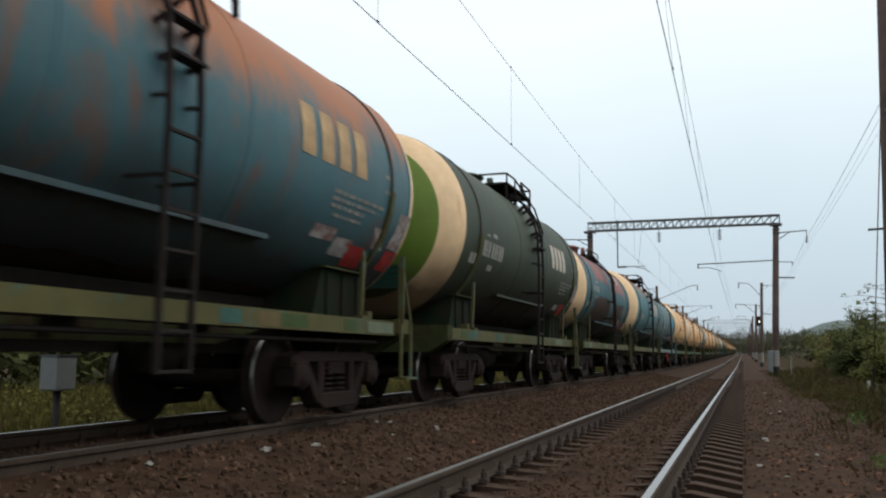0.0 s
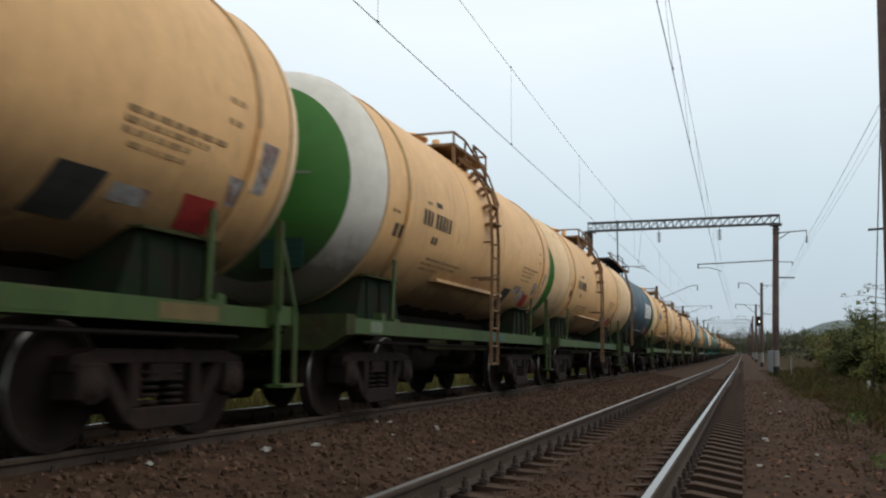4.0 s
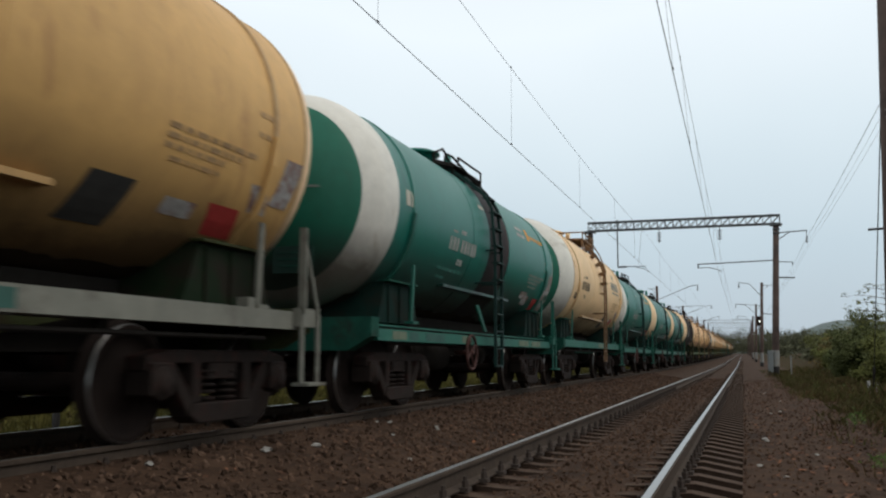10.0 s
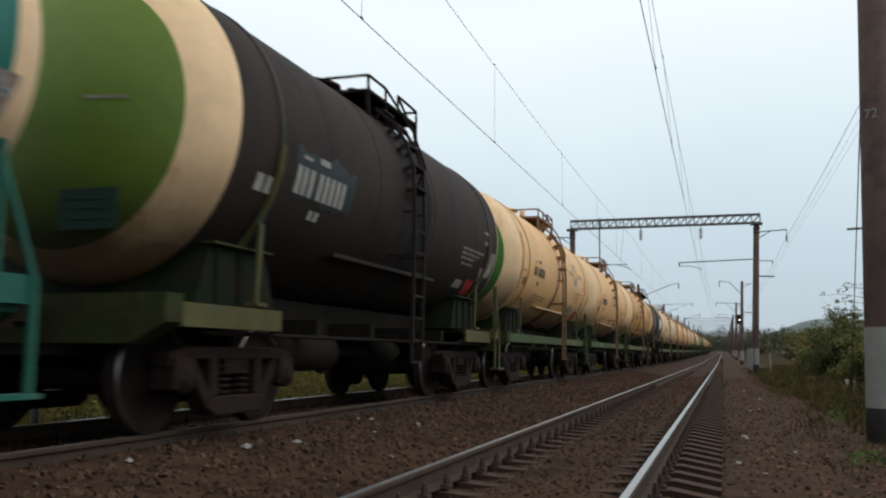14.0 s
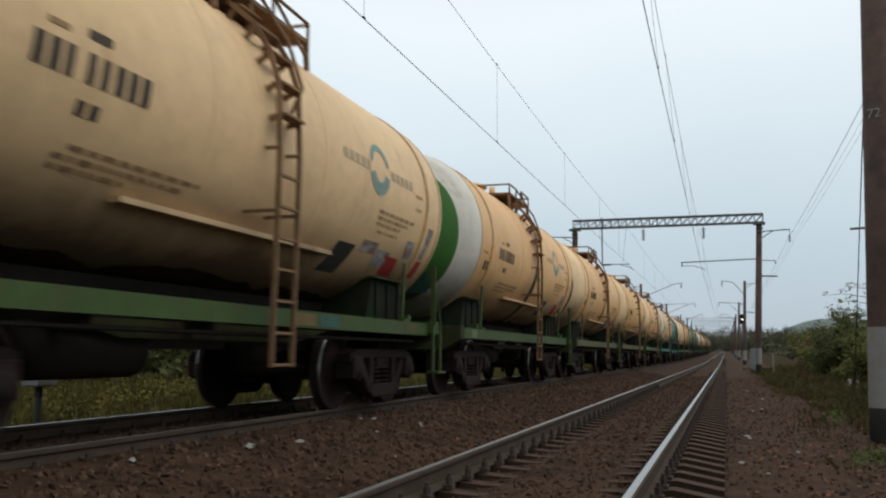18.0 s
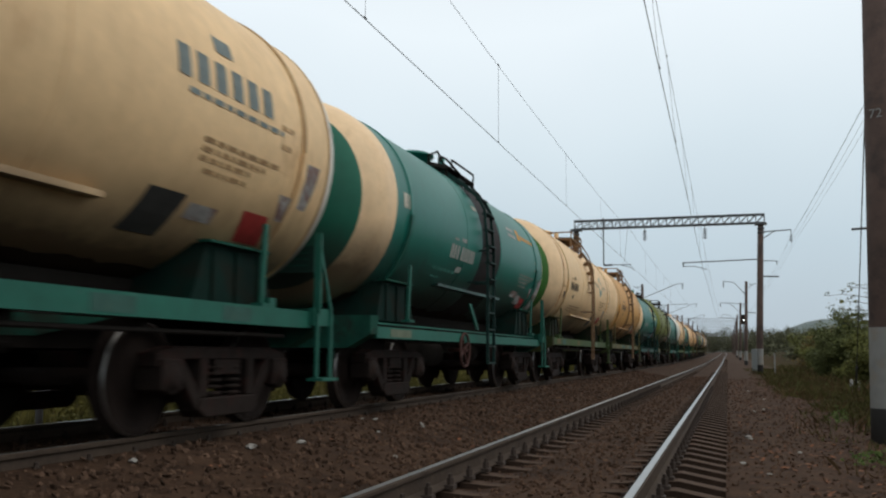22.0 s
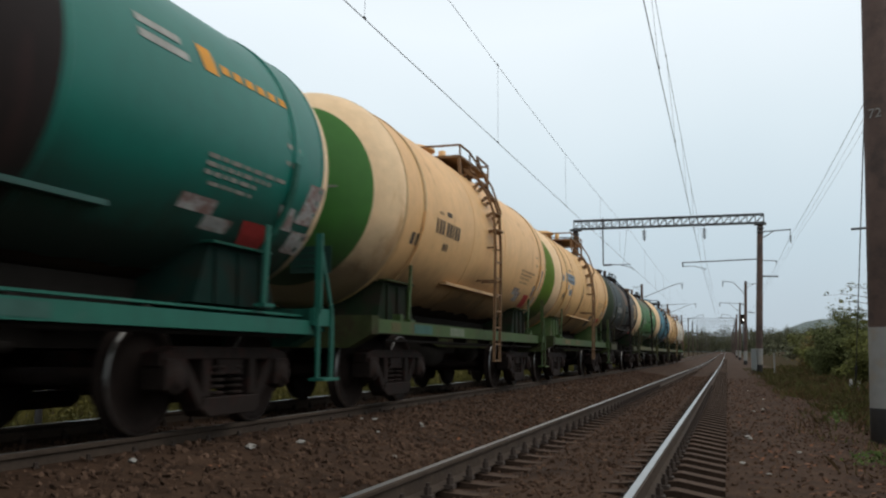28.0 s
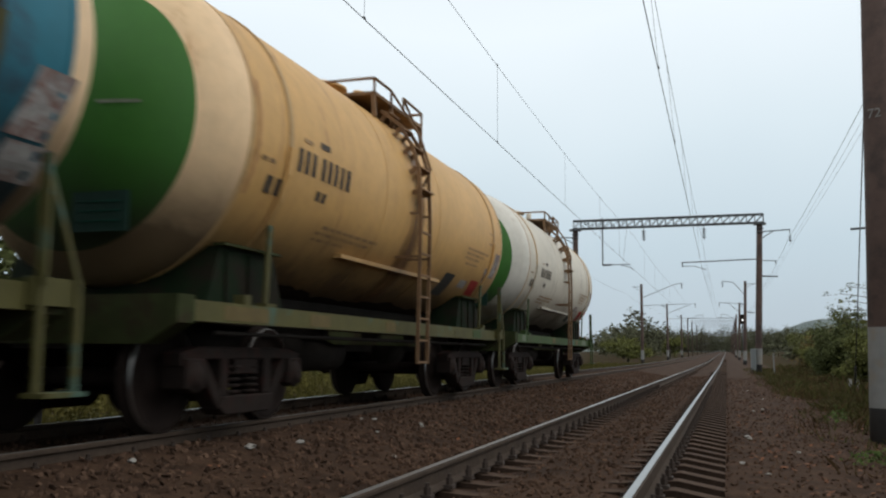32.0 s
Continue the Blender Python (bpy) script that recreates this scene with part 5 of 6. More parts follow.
P = {
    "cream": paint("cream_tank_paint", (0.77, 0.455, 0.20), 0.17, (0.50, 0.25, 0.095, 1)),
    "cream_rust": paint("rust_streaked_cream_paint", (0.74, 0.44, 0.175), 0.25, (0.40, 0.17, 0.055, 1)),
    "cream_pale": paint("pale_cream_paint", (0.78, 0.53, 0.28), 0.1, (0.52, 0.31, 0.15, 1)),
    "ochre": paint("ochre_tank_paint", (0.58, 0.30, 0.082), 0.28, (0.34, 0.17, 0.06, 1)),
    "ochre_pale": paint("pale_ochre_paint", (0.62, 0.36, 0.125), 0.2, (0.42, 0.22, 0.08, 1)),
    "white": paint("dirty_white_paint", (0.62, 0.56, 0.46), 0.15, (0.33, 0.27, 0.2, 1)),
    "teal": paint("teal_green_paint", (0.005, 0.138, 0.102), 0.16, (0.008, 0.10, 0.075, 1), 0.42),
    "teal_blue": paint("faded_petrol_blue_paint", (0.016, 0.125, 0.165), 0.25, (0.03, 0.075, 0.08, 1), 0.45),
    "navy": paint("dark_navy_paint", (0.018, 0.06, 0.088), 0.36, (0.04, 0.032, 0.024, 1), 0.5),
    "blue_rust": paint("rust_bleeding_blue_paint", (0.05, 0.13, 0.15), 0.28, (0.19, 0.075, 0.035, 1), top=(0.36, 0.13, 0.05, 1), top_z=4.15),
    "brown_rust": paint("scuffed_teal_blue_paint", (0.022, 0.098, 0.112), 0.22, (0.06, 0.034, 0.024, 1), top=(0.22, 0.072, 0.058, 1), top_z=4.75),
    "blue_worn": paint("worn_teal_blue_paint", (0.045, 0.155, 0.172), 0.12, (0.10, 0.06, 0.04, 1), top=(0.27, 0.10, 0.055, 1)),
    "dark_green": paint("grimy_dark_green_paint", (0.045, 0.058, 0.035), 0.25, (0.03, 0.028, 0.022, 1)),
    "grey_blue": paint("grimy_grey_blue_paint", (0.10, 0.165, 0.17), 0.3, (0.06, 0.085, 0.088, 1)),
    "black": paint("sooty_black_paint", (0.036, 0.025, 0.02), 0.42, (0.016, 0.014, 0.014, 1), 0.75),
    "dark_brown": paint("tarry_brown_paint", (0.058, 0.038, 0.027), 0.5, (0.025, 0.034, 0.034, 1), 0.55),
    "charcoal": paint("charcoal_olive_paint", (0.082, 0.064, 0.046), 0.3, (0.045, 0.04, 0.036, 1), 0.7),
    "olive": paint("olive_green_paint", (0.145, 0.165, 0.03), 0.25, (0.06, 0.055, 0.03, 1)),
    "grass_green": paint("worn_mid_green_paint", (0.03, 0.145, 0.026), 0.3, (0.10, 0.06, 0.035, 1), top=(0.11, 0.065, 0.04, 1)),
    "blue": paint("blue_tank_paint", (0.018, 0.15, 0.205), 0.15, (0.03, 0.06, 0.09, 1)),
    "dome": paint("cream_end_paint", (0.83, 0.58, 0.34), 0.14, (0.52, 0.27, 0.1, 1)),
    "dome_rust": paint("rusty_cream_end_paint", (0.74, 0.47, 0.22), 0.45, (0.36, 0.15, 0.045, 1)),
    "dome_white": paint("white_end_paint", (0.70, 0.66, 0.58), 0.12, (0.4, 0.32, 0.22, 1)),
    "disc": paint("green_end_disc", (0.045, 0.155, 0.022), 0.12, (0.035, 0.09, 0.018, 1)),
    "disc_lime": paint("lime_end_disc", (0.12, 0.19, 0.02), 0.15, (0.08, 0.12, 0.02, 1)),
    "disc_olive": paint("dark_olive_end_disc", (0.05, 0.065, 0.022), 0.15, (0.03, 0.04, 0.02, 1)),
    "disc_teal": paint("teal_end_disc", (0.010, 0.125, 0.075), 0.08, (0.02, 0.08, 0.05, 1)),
    "sill_green": paint("green_frame_paint", (0.036, 0.066, 0.0135), 0.42, (0.062, 0.056, 0.019, 1), 0.7, 0.3, False),
    "sill_patch": paint("patched_frame_paint", (0.074, 0.066, 0.018), 0.3, (0.05, 0.12, 0.10, 1), 0.7, 0.3, False),
    "sill_teal": paint("teal_frame_paint", (0.010, 0.10, 0.068), 0.2, (0.05, 0.12, 0.09, 1), 0.6, 0.25, False),
    "sill_grey": paint("grey_frame_paint", (0.16, 0.155, 0.125), 0.3, (0.08, 0.065, 0.05, 1), 0.7, 0.3, False),
    "sill_dark": paint("dark_frame_paint", (0.052, 0.05, 0.026), 0.35, (0.09, 0.055, 0.03, 1), 0.7, 0.3, False),
    "sill_pale": paint("pale_blue_frame_paint", (0.12, 0.17, 0.16), 0.3, (0.07, 0.10, 0.10, 1), 0.7, 0.3, False),
    "strap_cream": material("rust_stained_strap", (0.40, 0.24, 0.11), 0.7, scale=4, vary=0.4, bump=0.1, stain=(0.5, 0.33, 0.16, 1), stain_amount=0.6, stain_scale=1.2),
    "strap_dark": material("dark_grimy_strap", (0.035, 0.033, 0.03), 0.7, scale=4, vary=0.4, bump=0.1),
    "mark_dark": material("dark_stencil", (0.075, 0.055, 0.038), 0.7, vary=0.3),
    "mark_light": material("worn_white_stencil", (0.36, 0.345, 0.31), 0.7, scale=9, vary=0.4),
    "mark_white": material("white_lettering", (0.75, 0.72, 0.66), 0.6, vary=0.15),
    "mark_teal": material("grey_teal_stencil", (0.20, 0.29, 0.25), 0.7, vary=0.3),
    "mark_red": material("red_label", (0.33, 0.03, 0.026), 0.65, scale=10, vary=0.35),
    "mark_blue": material("blue_panel", (0.008, 0.22, 0.36), 0.6, vary=0.15),
    "mark_orange": material("orange_mark", (0.6, 0.25, 0.02), 0.6, vary=0.2),
    "black_spill": paint("black_oil_spill", (0.02, 0.014, 0.013), 0.3, (0.045, 0.022, 0.02, 1), 0.7),
}
# belly coat: tarry grime with the underside's shade put into its colour
P["tar"] = material("tarry_grime_and_shade", (0.027, 0.018, 0.0125), 0.85, scale=3, vary=0.45, bump=0.2, spec=0.08, stain=(0.04, 0.026, 0.016, 1), stain_amount=0.3, stain_scale=1.8)
P["oil"] = material("brown_oil_run", (0.07, 0.042, 0.024), 0.6, scale=6, vary=0.4, bump=0.05, stain=(0.20, 0.12, 0.06, 1), stain_amount=0.35, stain_scale=3.0, streak=True)
P["patch_brown"] = paint("bare_brown_primer", (0.052, 0.03, 0.02), 0.3, (0.03, 0.02, 0.016, 1))
P["patch_red"] = paint("faded_red_primer", (0.25, 0.082, 0.066), 0.25, (0.16, 0.06, 0.045, 1))
P["patch_slate"] = paint("dark_slate_paint", (0.026, 0.036, 0.036), 0.3, (0.014, 0.016, 0.016, 1))
P["patch_olive"] = paint("brown_olive_paint", (0.075, 0.055, 0.026), 0.3, (0.05, 0.03, 0.018, 1))
P["patch_black"] = paint("matt_black_paint", (0.014, 0.014, 0.018), 0.2, (0.03, 0.026, 0.024, 1), 0.9)
P["oil_stain"] = material("tan_water_stain", (0.47, 0.25, 0.10), 0.7, scale=5, vary=0.35, bump=0.03)
P["patch_orange"] = paint("orange_rust_bloom", (0.26, 0.11, 0.03), 0.3, (0.1, 0.06, 0.03, 1))
P["oil_brown"] = material("thin_brown_oil_film", (0.21, 0.105, 0.04), 0.6, scale=4, vary=0.4, bump=0.03, stain=(0.13, 0.07, 0.035, 1), stain_amount=0.4, stain_scale=2.0, streak=True)
P["oil_black"] = thin_film(material("black_oil_film", (0.022, 0.018, 0.016), 0.5, scale=4, vary=0.3, bump=0.03), 1.5)
thin_film(P["oil_brown"])
thin_film(P["oil"])
P["oil_rust"] = thin_film(material("brown_rusty_film", (0.06, 0.034, 0.022), 0.7, scale=4, vary=0.3, bump=0.03))
P["sticker_brown"] = material("brown_sticker", (0.2, 0.11, 0.05), 0.7, scale=8, vary=0.3, bump=0)
P["mark_soft"] = material("half_worn_brown_stencil", (0.26, 0.155, 0.075), 0.7, scale=8, vary=0.4, bump=0)
P["mark_cream"] = material("worn_cream_lettering", (0.56, 0.50, 0.40), 0.65, scale=9, vary=0.3)
P["mark_tan"] = material("rust_stained_lettering", (0.50, 0.33, 0.17), 0.7, scale=9, vary=0.35)
P["mark_blue_grey"] = material("grey_blue_panel", (0.22, 0.28, 0.33), 0.65, scale=8, vary=0.35)
P["mark_pale_blue"] = material("pale_blue_lettering", (0.25, 0.5, 0.62), 0.65, vary=0.2)
P["mark_blue_worn"] = material("worn_blue_panel", (0.03, 0.17, 0.23), 0.65, scale=7, vary=0.4)
P["mark_word_faint"] = material("faint_grey_lettering", (0.46, 0.36, 0.23), 0.7, scale=8, vary=0.35, bump=0)
P["faded_teal"] = material("faded_pale_teal_stencil", (0.06, 0.20, 0.16), 0.7, scale=8, vary=0.4, bump=0)
P["mark_green"] = material("faded_green_sticker", (0.16, 0.34, 0.2), 0.65, scale=10, vary=0.35)
P["faded_dark"] = material("faded_dark_stencil", (0.36, 0.22, 0.105), 0.7, scale=8, vary=0.4, bump=0)
P["faded_light"] = material("faded_pale_stencil", (0.25, 0.235, 0.20), 0.7, scale=8, vary=0.4, bump=0)
P["ladder"] = material("rusty_brown_ladder", (0.21, 0.12, 0.06), 0.75, scale=6, vary=0.4, bump=0.1, stain=(0.11, 0.06, 0.03, 1), stain_amount=0.5, stain_scale=2.0)
# saddles: grime plus the shade under the tank, put into a darker colour
P["saddle"] = material("grimy_shaded_green_saddle", (0.009, 0.017, 0.0075), 0.75, spec=0.08, scale=4, vary=0.4, bump=0.1, stain=(0.017, 0.013, 0.009, 1), stain_amount=0.6, stain_scale=2.0)
P["ladder_teal"] = material("grimy_dark_teal_ladder", (0.007, 0.03, 0.024), 0.7, scale=5, vary=0.4, bump=0.1)
# teal saddle, with the shade beneath the tank painted in as well
P["saddle_teal"] = material("grimy_shaded_teal_saddle", (0.005, 0.019, 0.0145), 0.75, spec=0.08, scale=4, vary=0.4, bump=0.1, stain=(0.012, 0.015, 0.011, 1), stain_amount=0.55, stain_scale=2.0)
P["sill_teal_dark"] = material("grimy_teal_frame_paint", (0.012, 0.062, 0.05), 0.65, scale=4, vary=0.35, bump=0.1, stain=(0.014, 0.02, 0.016, 1), stain_amount=0.5, stain_scale=1.6)
P["panel_cyan"] = material("cyan_blue_panel_paint", (0.01, 0.16, 0.21), 0.6, scale=5, vary=0.3, bump=0.05)
P["panel_brown"] = material("dark_brown_panel_paint", (0.03, 0.02, 0.018), 0.6, scale=5, vary=0.3, bump=0.05)
P["board"] = material("dark_green_board", (0.006, 0.03, 0.02), 0.7, scale=6, vary=0.25, bump=0)
P["wheel_red"] = material("dull_red_paint", (0.26, 0.035, 0.025), 0.7, vary=0.3)
P["beam"] = material("grimy_green_end_beam", (0.036, 0.043, 0.016), 0.8, scale=5, vary=0.4, bump=0.1, spec=0.1, stain=(0.035, 0.024, 0.014, 1), stain_amount=0.55, stain_scale=2.0)
P["beam_teal"] = material("grimy_teal_end_beam", (0.012, 0.065, 0.045), 0.8, scale=5, vary=0.4, bump=0.1, spec=0.1, stain=(0.022, 0.03, 0.022, 1), stain_amount=0.5, stain_scale=2.0)
P["mark_word"] = material("grey_blue_stencil", (0.17, 0.20, 0.19), 0.7, scale=8, vary=0.35, bump=0)
P["rust_band"] = material("rust_bleed", (0.36, 0.145, 0.05), 0.8, scale=4, vary=0.4, bump=0.1, stain=(0.58, 0.33, 0.13, 1), stain_amount=0.35, stain_scale=2.0)
P["patch_teal"] = paint("teal_frame_patch", (0.03, 0.09, 0.07), 0.35, (0.09, 0.13, 0.09, 1), 0.7, 0.3, False)
P["patch_pale"] = paint("pale_frame_patch", (0.13, 0.155, 0.10), 0.4, (0.07, 0.11, 0.07, 1), 0.7, 0.3, False)
P["patch_ochre"] = paint("ochre_frame_patch", (0.12, 0.085, 0.028), 0.3, (0.1, 0.09, 0.03, 1), 0.7, 0.3, False)
P["mark_yellow"] = paint("pale_yellow_panel", (0.42, 0.42, 0.16), 0.2, (0.25, 0.3, 0.15, 1))
P["mark_patch"] = material("torn_pale_sticker", (0.34, 0.32, 0.30), 0.7, scale=14, vary=0.5, bump=0, stain=(0.2, 0.1, 0.08, 1), stain_amount=0.65, stain_scale=6)


def ring_emblem_build(bm):
    # two facing crescents, the lower one thicker
    n = 24
    for i in range(n):
        t0, t1 = 2 * math.pi * i / n, 2 * math.pi * (i + 1) / n
        if i in (0, 11, 12, 23):
            continue
        lower = i > 11
        quad = []
        for t, r in ((t0, 0.17 if lower else 0.24), (t1, 0.17 if lower else 0.24), (t1, 0.33), (t0, 0.33)):
            quad.append(bm.verts.new(on_tank(2.66 + r * math.cos(t), 6 + math.degrees(r * math.sin(t) / R_TANK), 0.006)))
        bm.faces.new(quad)


# where a wagon bears its number: y from, to, and the angles of its foot and top
NUMBER = {1: (-3.5, -2.3, -16, -6), 2: (-3.28, -2.3, -2, 5), 3: (-3.1, -1.9, -18, -9), 4: (-3.15, -1.98, -18, -10.5), 8: (-3.3, -1.92, -11, -3.5), 9: (-3.25, -2.05, -5, 3), 12: (-2.95, -1.62, -14, -6),
          14: (-2.22, -0.9, -15.5, -7.5), 15: (-3.2, -2.03, -11, -2.5), 18: (-2.05, -0.75, -15, -8), 19: (-3.35, -2.1, -19, -8), 22: (-2.6, -1.45, -14.5, -5.5), 32: (-2.75, -1.36, -10, -2), 33: (-2.38, -1.05, -19, -11),
          34: (-2.42, -1.4, -9.5, -3), 39: (-3.84, -2.52, -3.2, 4.2), 40: (-3.2, -1.8, -12, -3), 41: (-3.12, -1.87, -14, -5), 42: (-3.25, -1.9, -13.5, -5), 43: (-3.55, -2.22, -11, -2)}


def block(name, root, mat, y, w, a0, a1, label="", lift=0.006, skew=0.0):
    """One painted or stuck-on block on the tank's side."""
    me = shared("%s:%g:%g:%g:%g:%g" % (name, w, a0, a1, lift, skew), lambda bm: patch(bm, 0, w, a0, a1, lift, skew))
    return put(name, me, mat, root, label, at=pose(0, y, 0))


def letters(root, mat, y, pitch, w, a0, a1, count, label, lift=0.006):
    for i in range(count):
        block("letter_block", root, mat, y + i * pitch, w, a0, a1, "" if i else label, lift)


def fine_print(root, mat, rows_):
    """Lines of small stencilled print that nobody can read: (y, angle, height, words)."""
    key = "note_mark:%s" % (rows_,)

    def build(bm):
        r = random.Random(5)
        for y, a, h, n in rows_:
            for _ in range(n):
                w = r.choice((0.06, 0.1, 0.16))
                patch(bm, y, y + w, a, a + h, 0.006)
                y += w + 0.045
    put("note_mark", shared(key, build), mat, root)["kind"] = "stuff"


def marks(root, style, dark, body, k):
    r = random.Random(100 + k)
    m = P["mark_dark"] if dark else P["mark_light"]
    faint = P["faded_dark"] if dark else P["faded_light"]
    teal = body == "teal"
    y0, y1, a0, a1 = NUMBER.get(k, (-1.85, -0.55, -19, -10) if teal else (-3.15, -1.92, -12, -4))
    pitch = (y1 - y0) / 8.45
    if k in (9, 39):
        block("number_panel", root, P["mark_blue_grey"], y0 - 0.06, y1 - y0 + 0.12, a0 - 1, a1 + 1.5, "grey-blue painted panel behind the number", 0.0045)
    if k == 9:
        block("number_panel", root, P["mark_blue_grey"], y0 + 0.55, 0.4, a0 - 9, a0 - 3.5, "", 0.0045)
        block("number_panel", root, P["mark_blue_grey"], 1.35, 0.35, 1, 8, "", 0.0045)
    if k == 39:
        for y, w, lo, hi in ((-4.46, 0.28, -4.5, 1.5), (-3.76, 0.42, -11.4, -6.0), (-3.22, 0.4, -16.8, -10.6), (0.72, 0.3, 0, 6)):
            block("number_panel", root, P["mark_blue_grey"], y, w, lo, hi, "", 0.0045)
        letters(root, m, -4.42, 0.13, 0.07, -3, 0.4, 2, "small dark stencilled bars")
    for i in range(8):
        w = pitch * r.choice((0.58, 0.66, 0.7))
        block("number_mark", root, m, y0 + i * pitch + (0.45 * pitch if i > 2 else 0), round(w, 2), a0, a1, "" if i else "stencilled fleet number bar")
    y_w = (y0 + y1) / 2 - 0.14 if k != 39 else -3.17
    for i in range(2):
        block("weight_mark", root, m, y_w + 0.14 * i, 0.09, a0 - (8.5 if k != 39 else 12.2), a0 - (4.5 if k != 39 else 8.2))
        if teal:
            block("axle_mark", root, P["mark_cream"], -4.02 + 0.19 * i, 0.14, -1.2, 7, "" if i else "large pale two-figure mark")
        else:
            block("axle_mark", root, m, -4.08 + 0.19 * i, 0.13, -23, -16.5)
    block("small_mark", root, faint, y0 + 0.1, 0.2, a1 + 3, a1 + 4.5)
    block("small_mark", root, m, y0 + 0.48, 0.24, a1 + 3.5, a1 + 6)
    light_print = style in ("ring", "cream") and k not in (22, 32)
    rows_ = ((2.75, -14, 1.6, 7), (2.75, -17, 1.6, 8), (2.75, -20, 1.6, 6), (2.85, -23.5, 1.4, 5), (4.0, 1, 1.8, 2), (4.0, -6, 1.8, 2), (-2.6, -29.5, 1.5, 9), (-2.7, -32.5, 1.5, 11), (-2.7, -35.5, 1.5, 6), (-4.25, -12, 1.5, 2))
    fine_print(root, faint, rows_[:6])
    if teal:
        fine_print(root, P["faded_teal"], ((-2.4, -29.5, 2.2, 6), (-2.3, -35, 1.8, 2), (4.05, 6, 3, 2), (4.05, 0, 3, 2)))
    elif light_print:
        fine_print(root, P["mark_soft"], rows_[6:])
    if style == "at":
        letters(root, P["mark_tan"], 3.25, 0.6, 0.36, -14, 14, 2, "worn pale block lettering shapes")
    elif style == "sfat":
        letters(root, P["mark_white"], 1.55 if k != 23 else 1.85, 0.66 if k != 23 else 0.58, 0.46, -14, 10, 4, "bold white block lettering shapes")
    elif style == "rers":
        if k == 42:
            letters(root, P["mark_cream"], 1.0, 0.42, 0.27, 21, 33, 4, "pale block lettering shapes")
            letters(root, P["mark_cream"], 1.05, 0.33, 0.2, 7, 15, 5, "pale block lettering shapes of a second line")
        else:
            letters(root, P["mark_cream"] if k else P["mark_tan"], {1: 1.65, 3: 2.05}.get(k, 1.98), 0.4, 0.27, -4, 16, 4, "worn cream block lettering shapes")
    elif style == "rers_high":
        letters(root, P["mark_cream"], 1.15, 0.42, 0.28, 24, 37, 4, "worn cream block lettering shapes")
    elif style == "ring":
        put("emblem", shared("emblem:ring", ring_emblem_build), P["mark_teal"], root, "faded grey-teal ring emblem")
        letters(root, P["mark_word_faint"], 1.55, 0.17, 0.11, 3.5, 8, 5, "faded grey lettering bars")
        letters(root, P["mark_word_faint"], 3.05, 0.17, 0.11, 3.5, 8, 5, "faded grey lettering bars")
    elif style == "word":
        letters(root, P["mark_word"], 2.3, 0.27, 0.17, 3, 13, 6, "grey-blue block lettering shapes")
        fine_print(root, P["mark_word"], ((2.45, -1.5, 1.8, 9),))
        block("small_mark", root, P["mark_word"], 2.9, 0.28, 17, 23)
    elif style == "panel":
        block("operator_panel", root, P["mark_blue"], 0.55, 2.45, -7.5, 10, "blue rectangular panel")
        letters(root, P["mark_white"], 1.35, 0.2, 0.12, -2, 5, 2, "white emblem bars on the panel", 0.009)
        letters(root, P["mark_pale_blue"], 1.85, 0.16, 0.1, -3, 0.5, 6, "pale lettering bars on the panel", 0.009)
        block("operator_panel", root, P["mark_blue_worn"], 1.44, 0.9, -30, -16, "faded blue square panel")
        put("paint_patch", shared("paint_patch:k4", ragged_build(0.28, 0.72, -46, -10, 3.0, 0.05, 2.0)), P["patch_brown"], root, "bare brown stripe in the paint")
    elif style == "yellow":
        block("operator_panel", root, P["mark_yellow"], 1.2, 2.8, 3, 33, "large pale yellow panel")
        letters(root, P["sill_teal_dark"], 1.3, 0.215, 0.15, 9, 17, 12, "dark teal block lettering shapes", 0.009)
        block("panel_stroke", root, P["mark_red"], 1.7, 1.5, 23, 26.5, "red curved stroke", 0.009, skew=0.1)
        block("panel_stroke", root, P["mark_red"], 2.9, 0.45, 19.5, 26.5, "", 0.009, skew=0.2)
        block("operator_panel", root, P["panel_cyan"], 2.4, 0.95, -44, -21, "cyan-blue painted square")
        block("operator_panel", root, P["panel_brown"], 1.68, 0.7, -47, -30, "dark brown painted square")
        fine_print(root, P["faded_light"], ((2.5, -26, 1.4, 4), (2.5, -29, 1.4, 5), (2.5, -32, 1.4, 4), (2.5, -35, 1.4, 5), (2.5, -38, 1.4, 3)))
        for y, w, lo, hi, name in ((3.42, 0.42, -31, -22, "mark_red"), (3.45, 0.36, -21, -17, "mark_patch"), (3.98, 0.34, -20, -8, "sticker_brown"), (4.36, 0.3, -26, -16, "mark_red"), (4.02, 0.3, -33, -24, "mark_patch"), (4.4, 0.32, -14, -6, "mark_patch")):
            block("sticker", root, P[name], y, w, lo, hi, "torn coloured sticker", 0.011)
    elif style == "hansa":
        block("emblem", root, P["mark_orange"], 0.72, 0.2, 7, 15, "small orange emblem", skew=0.12)
        letters(root, P["mark_cream"], 1.05, 0.31, 0.2, 6, 15, 5, "worn pale block lettering shapes")
    elif style == "teal":
        block("operator_mark", root, P["mark_light"], 1.83, 0.56, 21, 24, "white stencilled strip")
        block("operator_mark", root, P["mark_light"], 1.83, 0.62, 15.5, 18.5)
        block("emblem", root, P["mark_orange"], 2.68, 0.2, 16, 26, "small orange emblem", skew=-0.05)
        letters(root, P["mark_orange"], 2.95, 0.2, 0.13, 18.5, 22, 6, "orange lettering bars")
        block("small_mark", root, P["mark_cream"], -0.55, 0.28, 21.5, 24.5, "pale oval plate")
    if style in ("cream", "ring", "word", "panelcream"):
        u = 0.18 * (k % 3)
        block("dark_plate", root, P["strap_dark"], 1.9 + u, 0.5, -49, -32, "dark square stencil plate", skew=0.05)
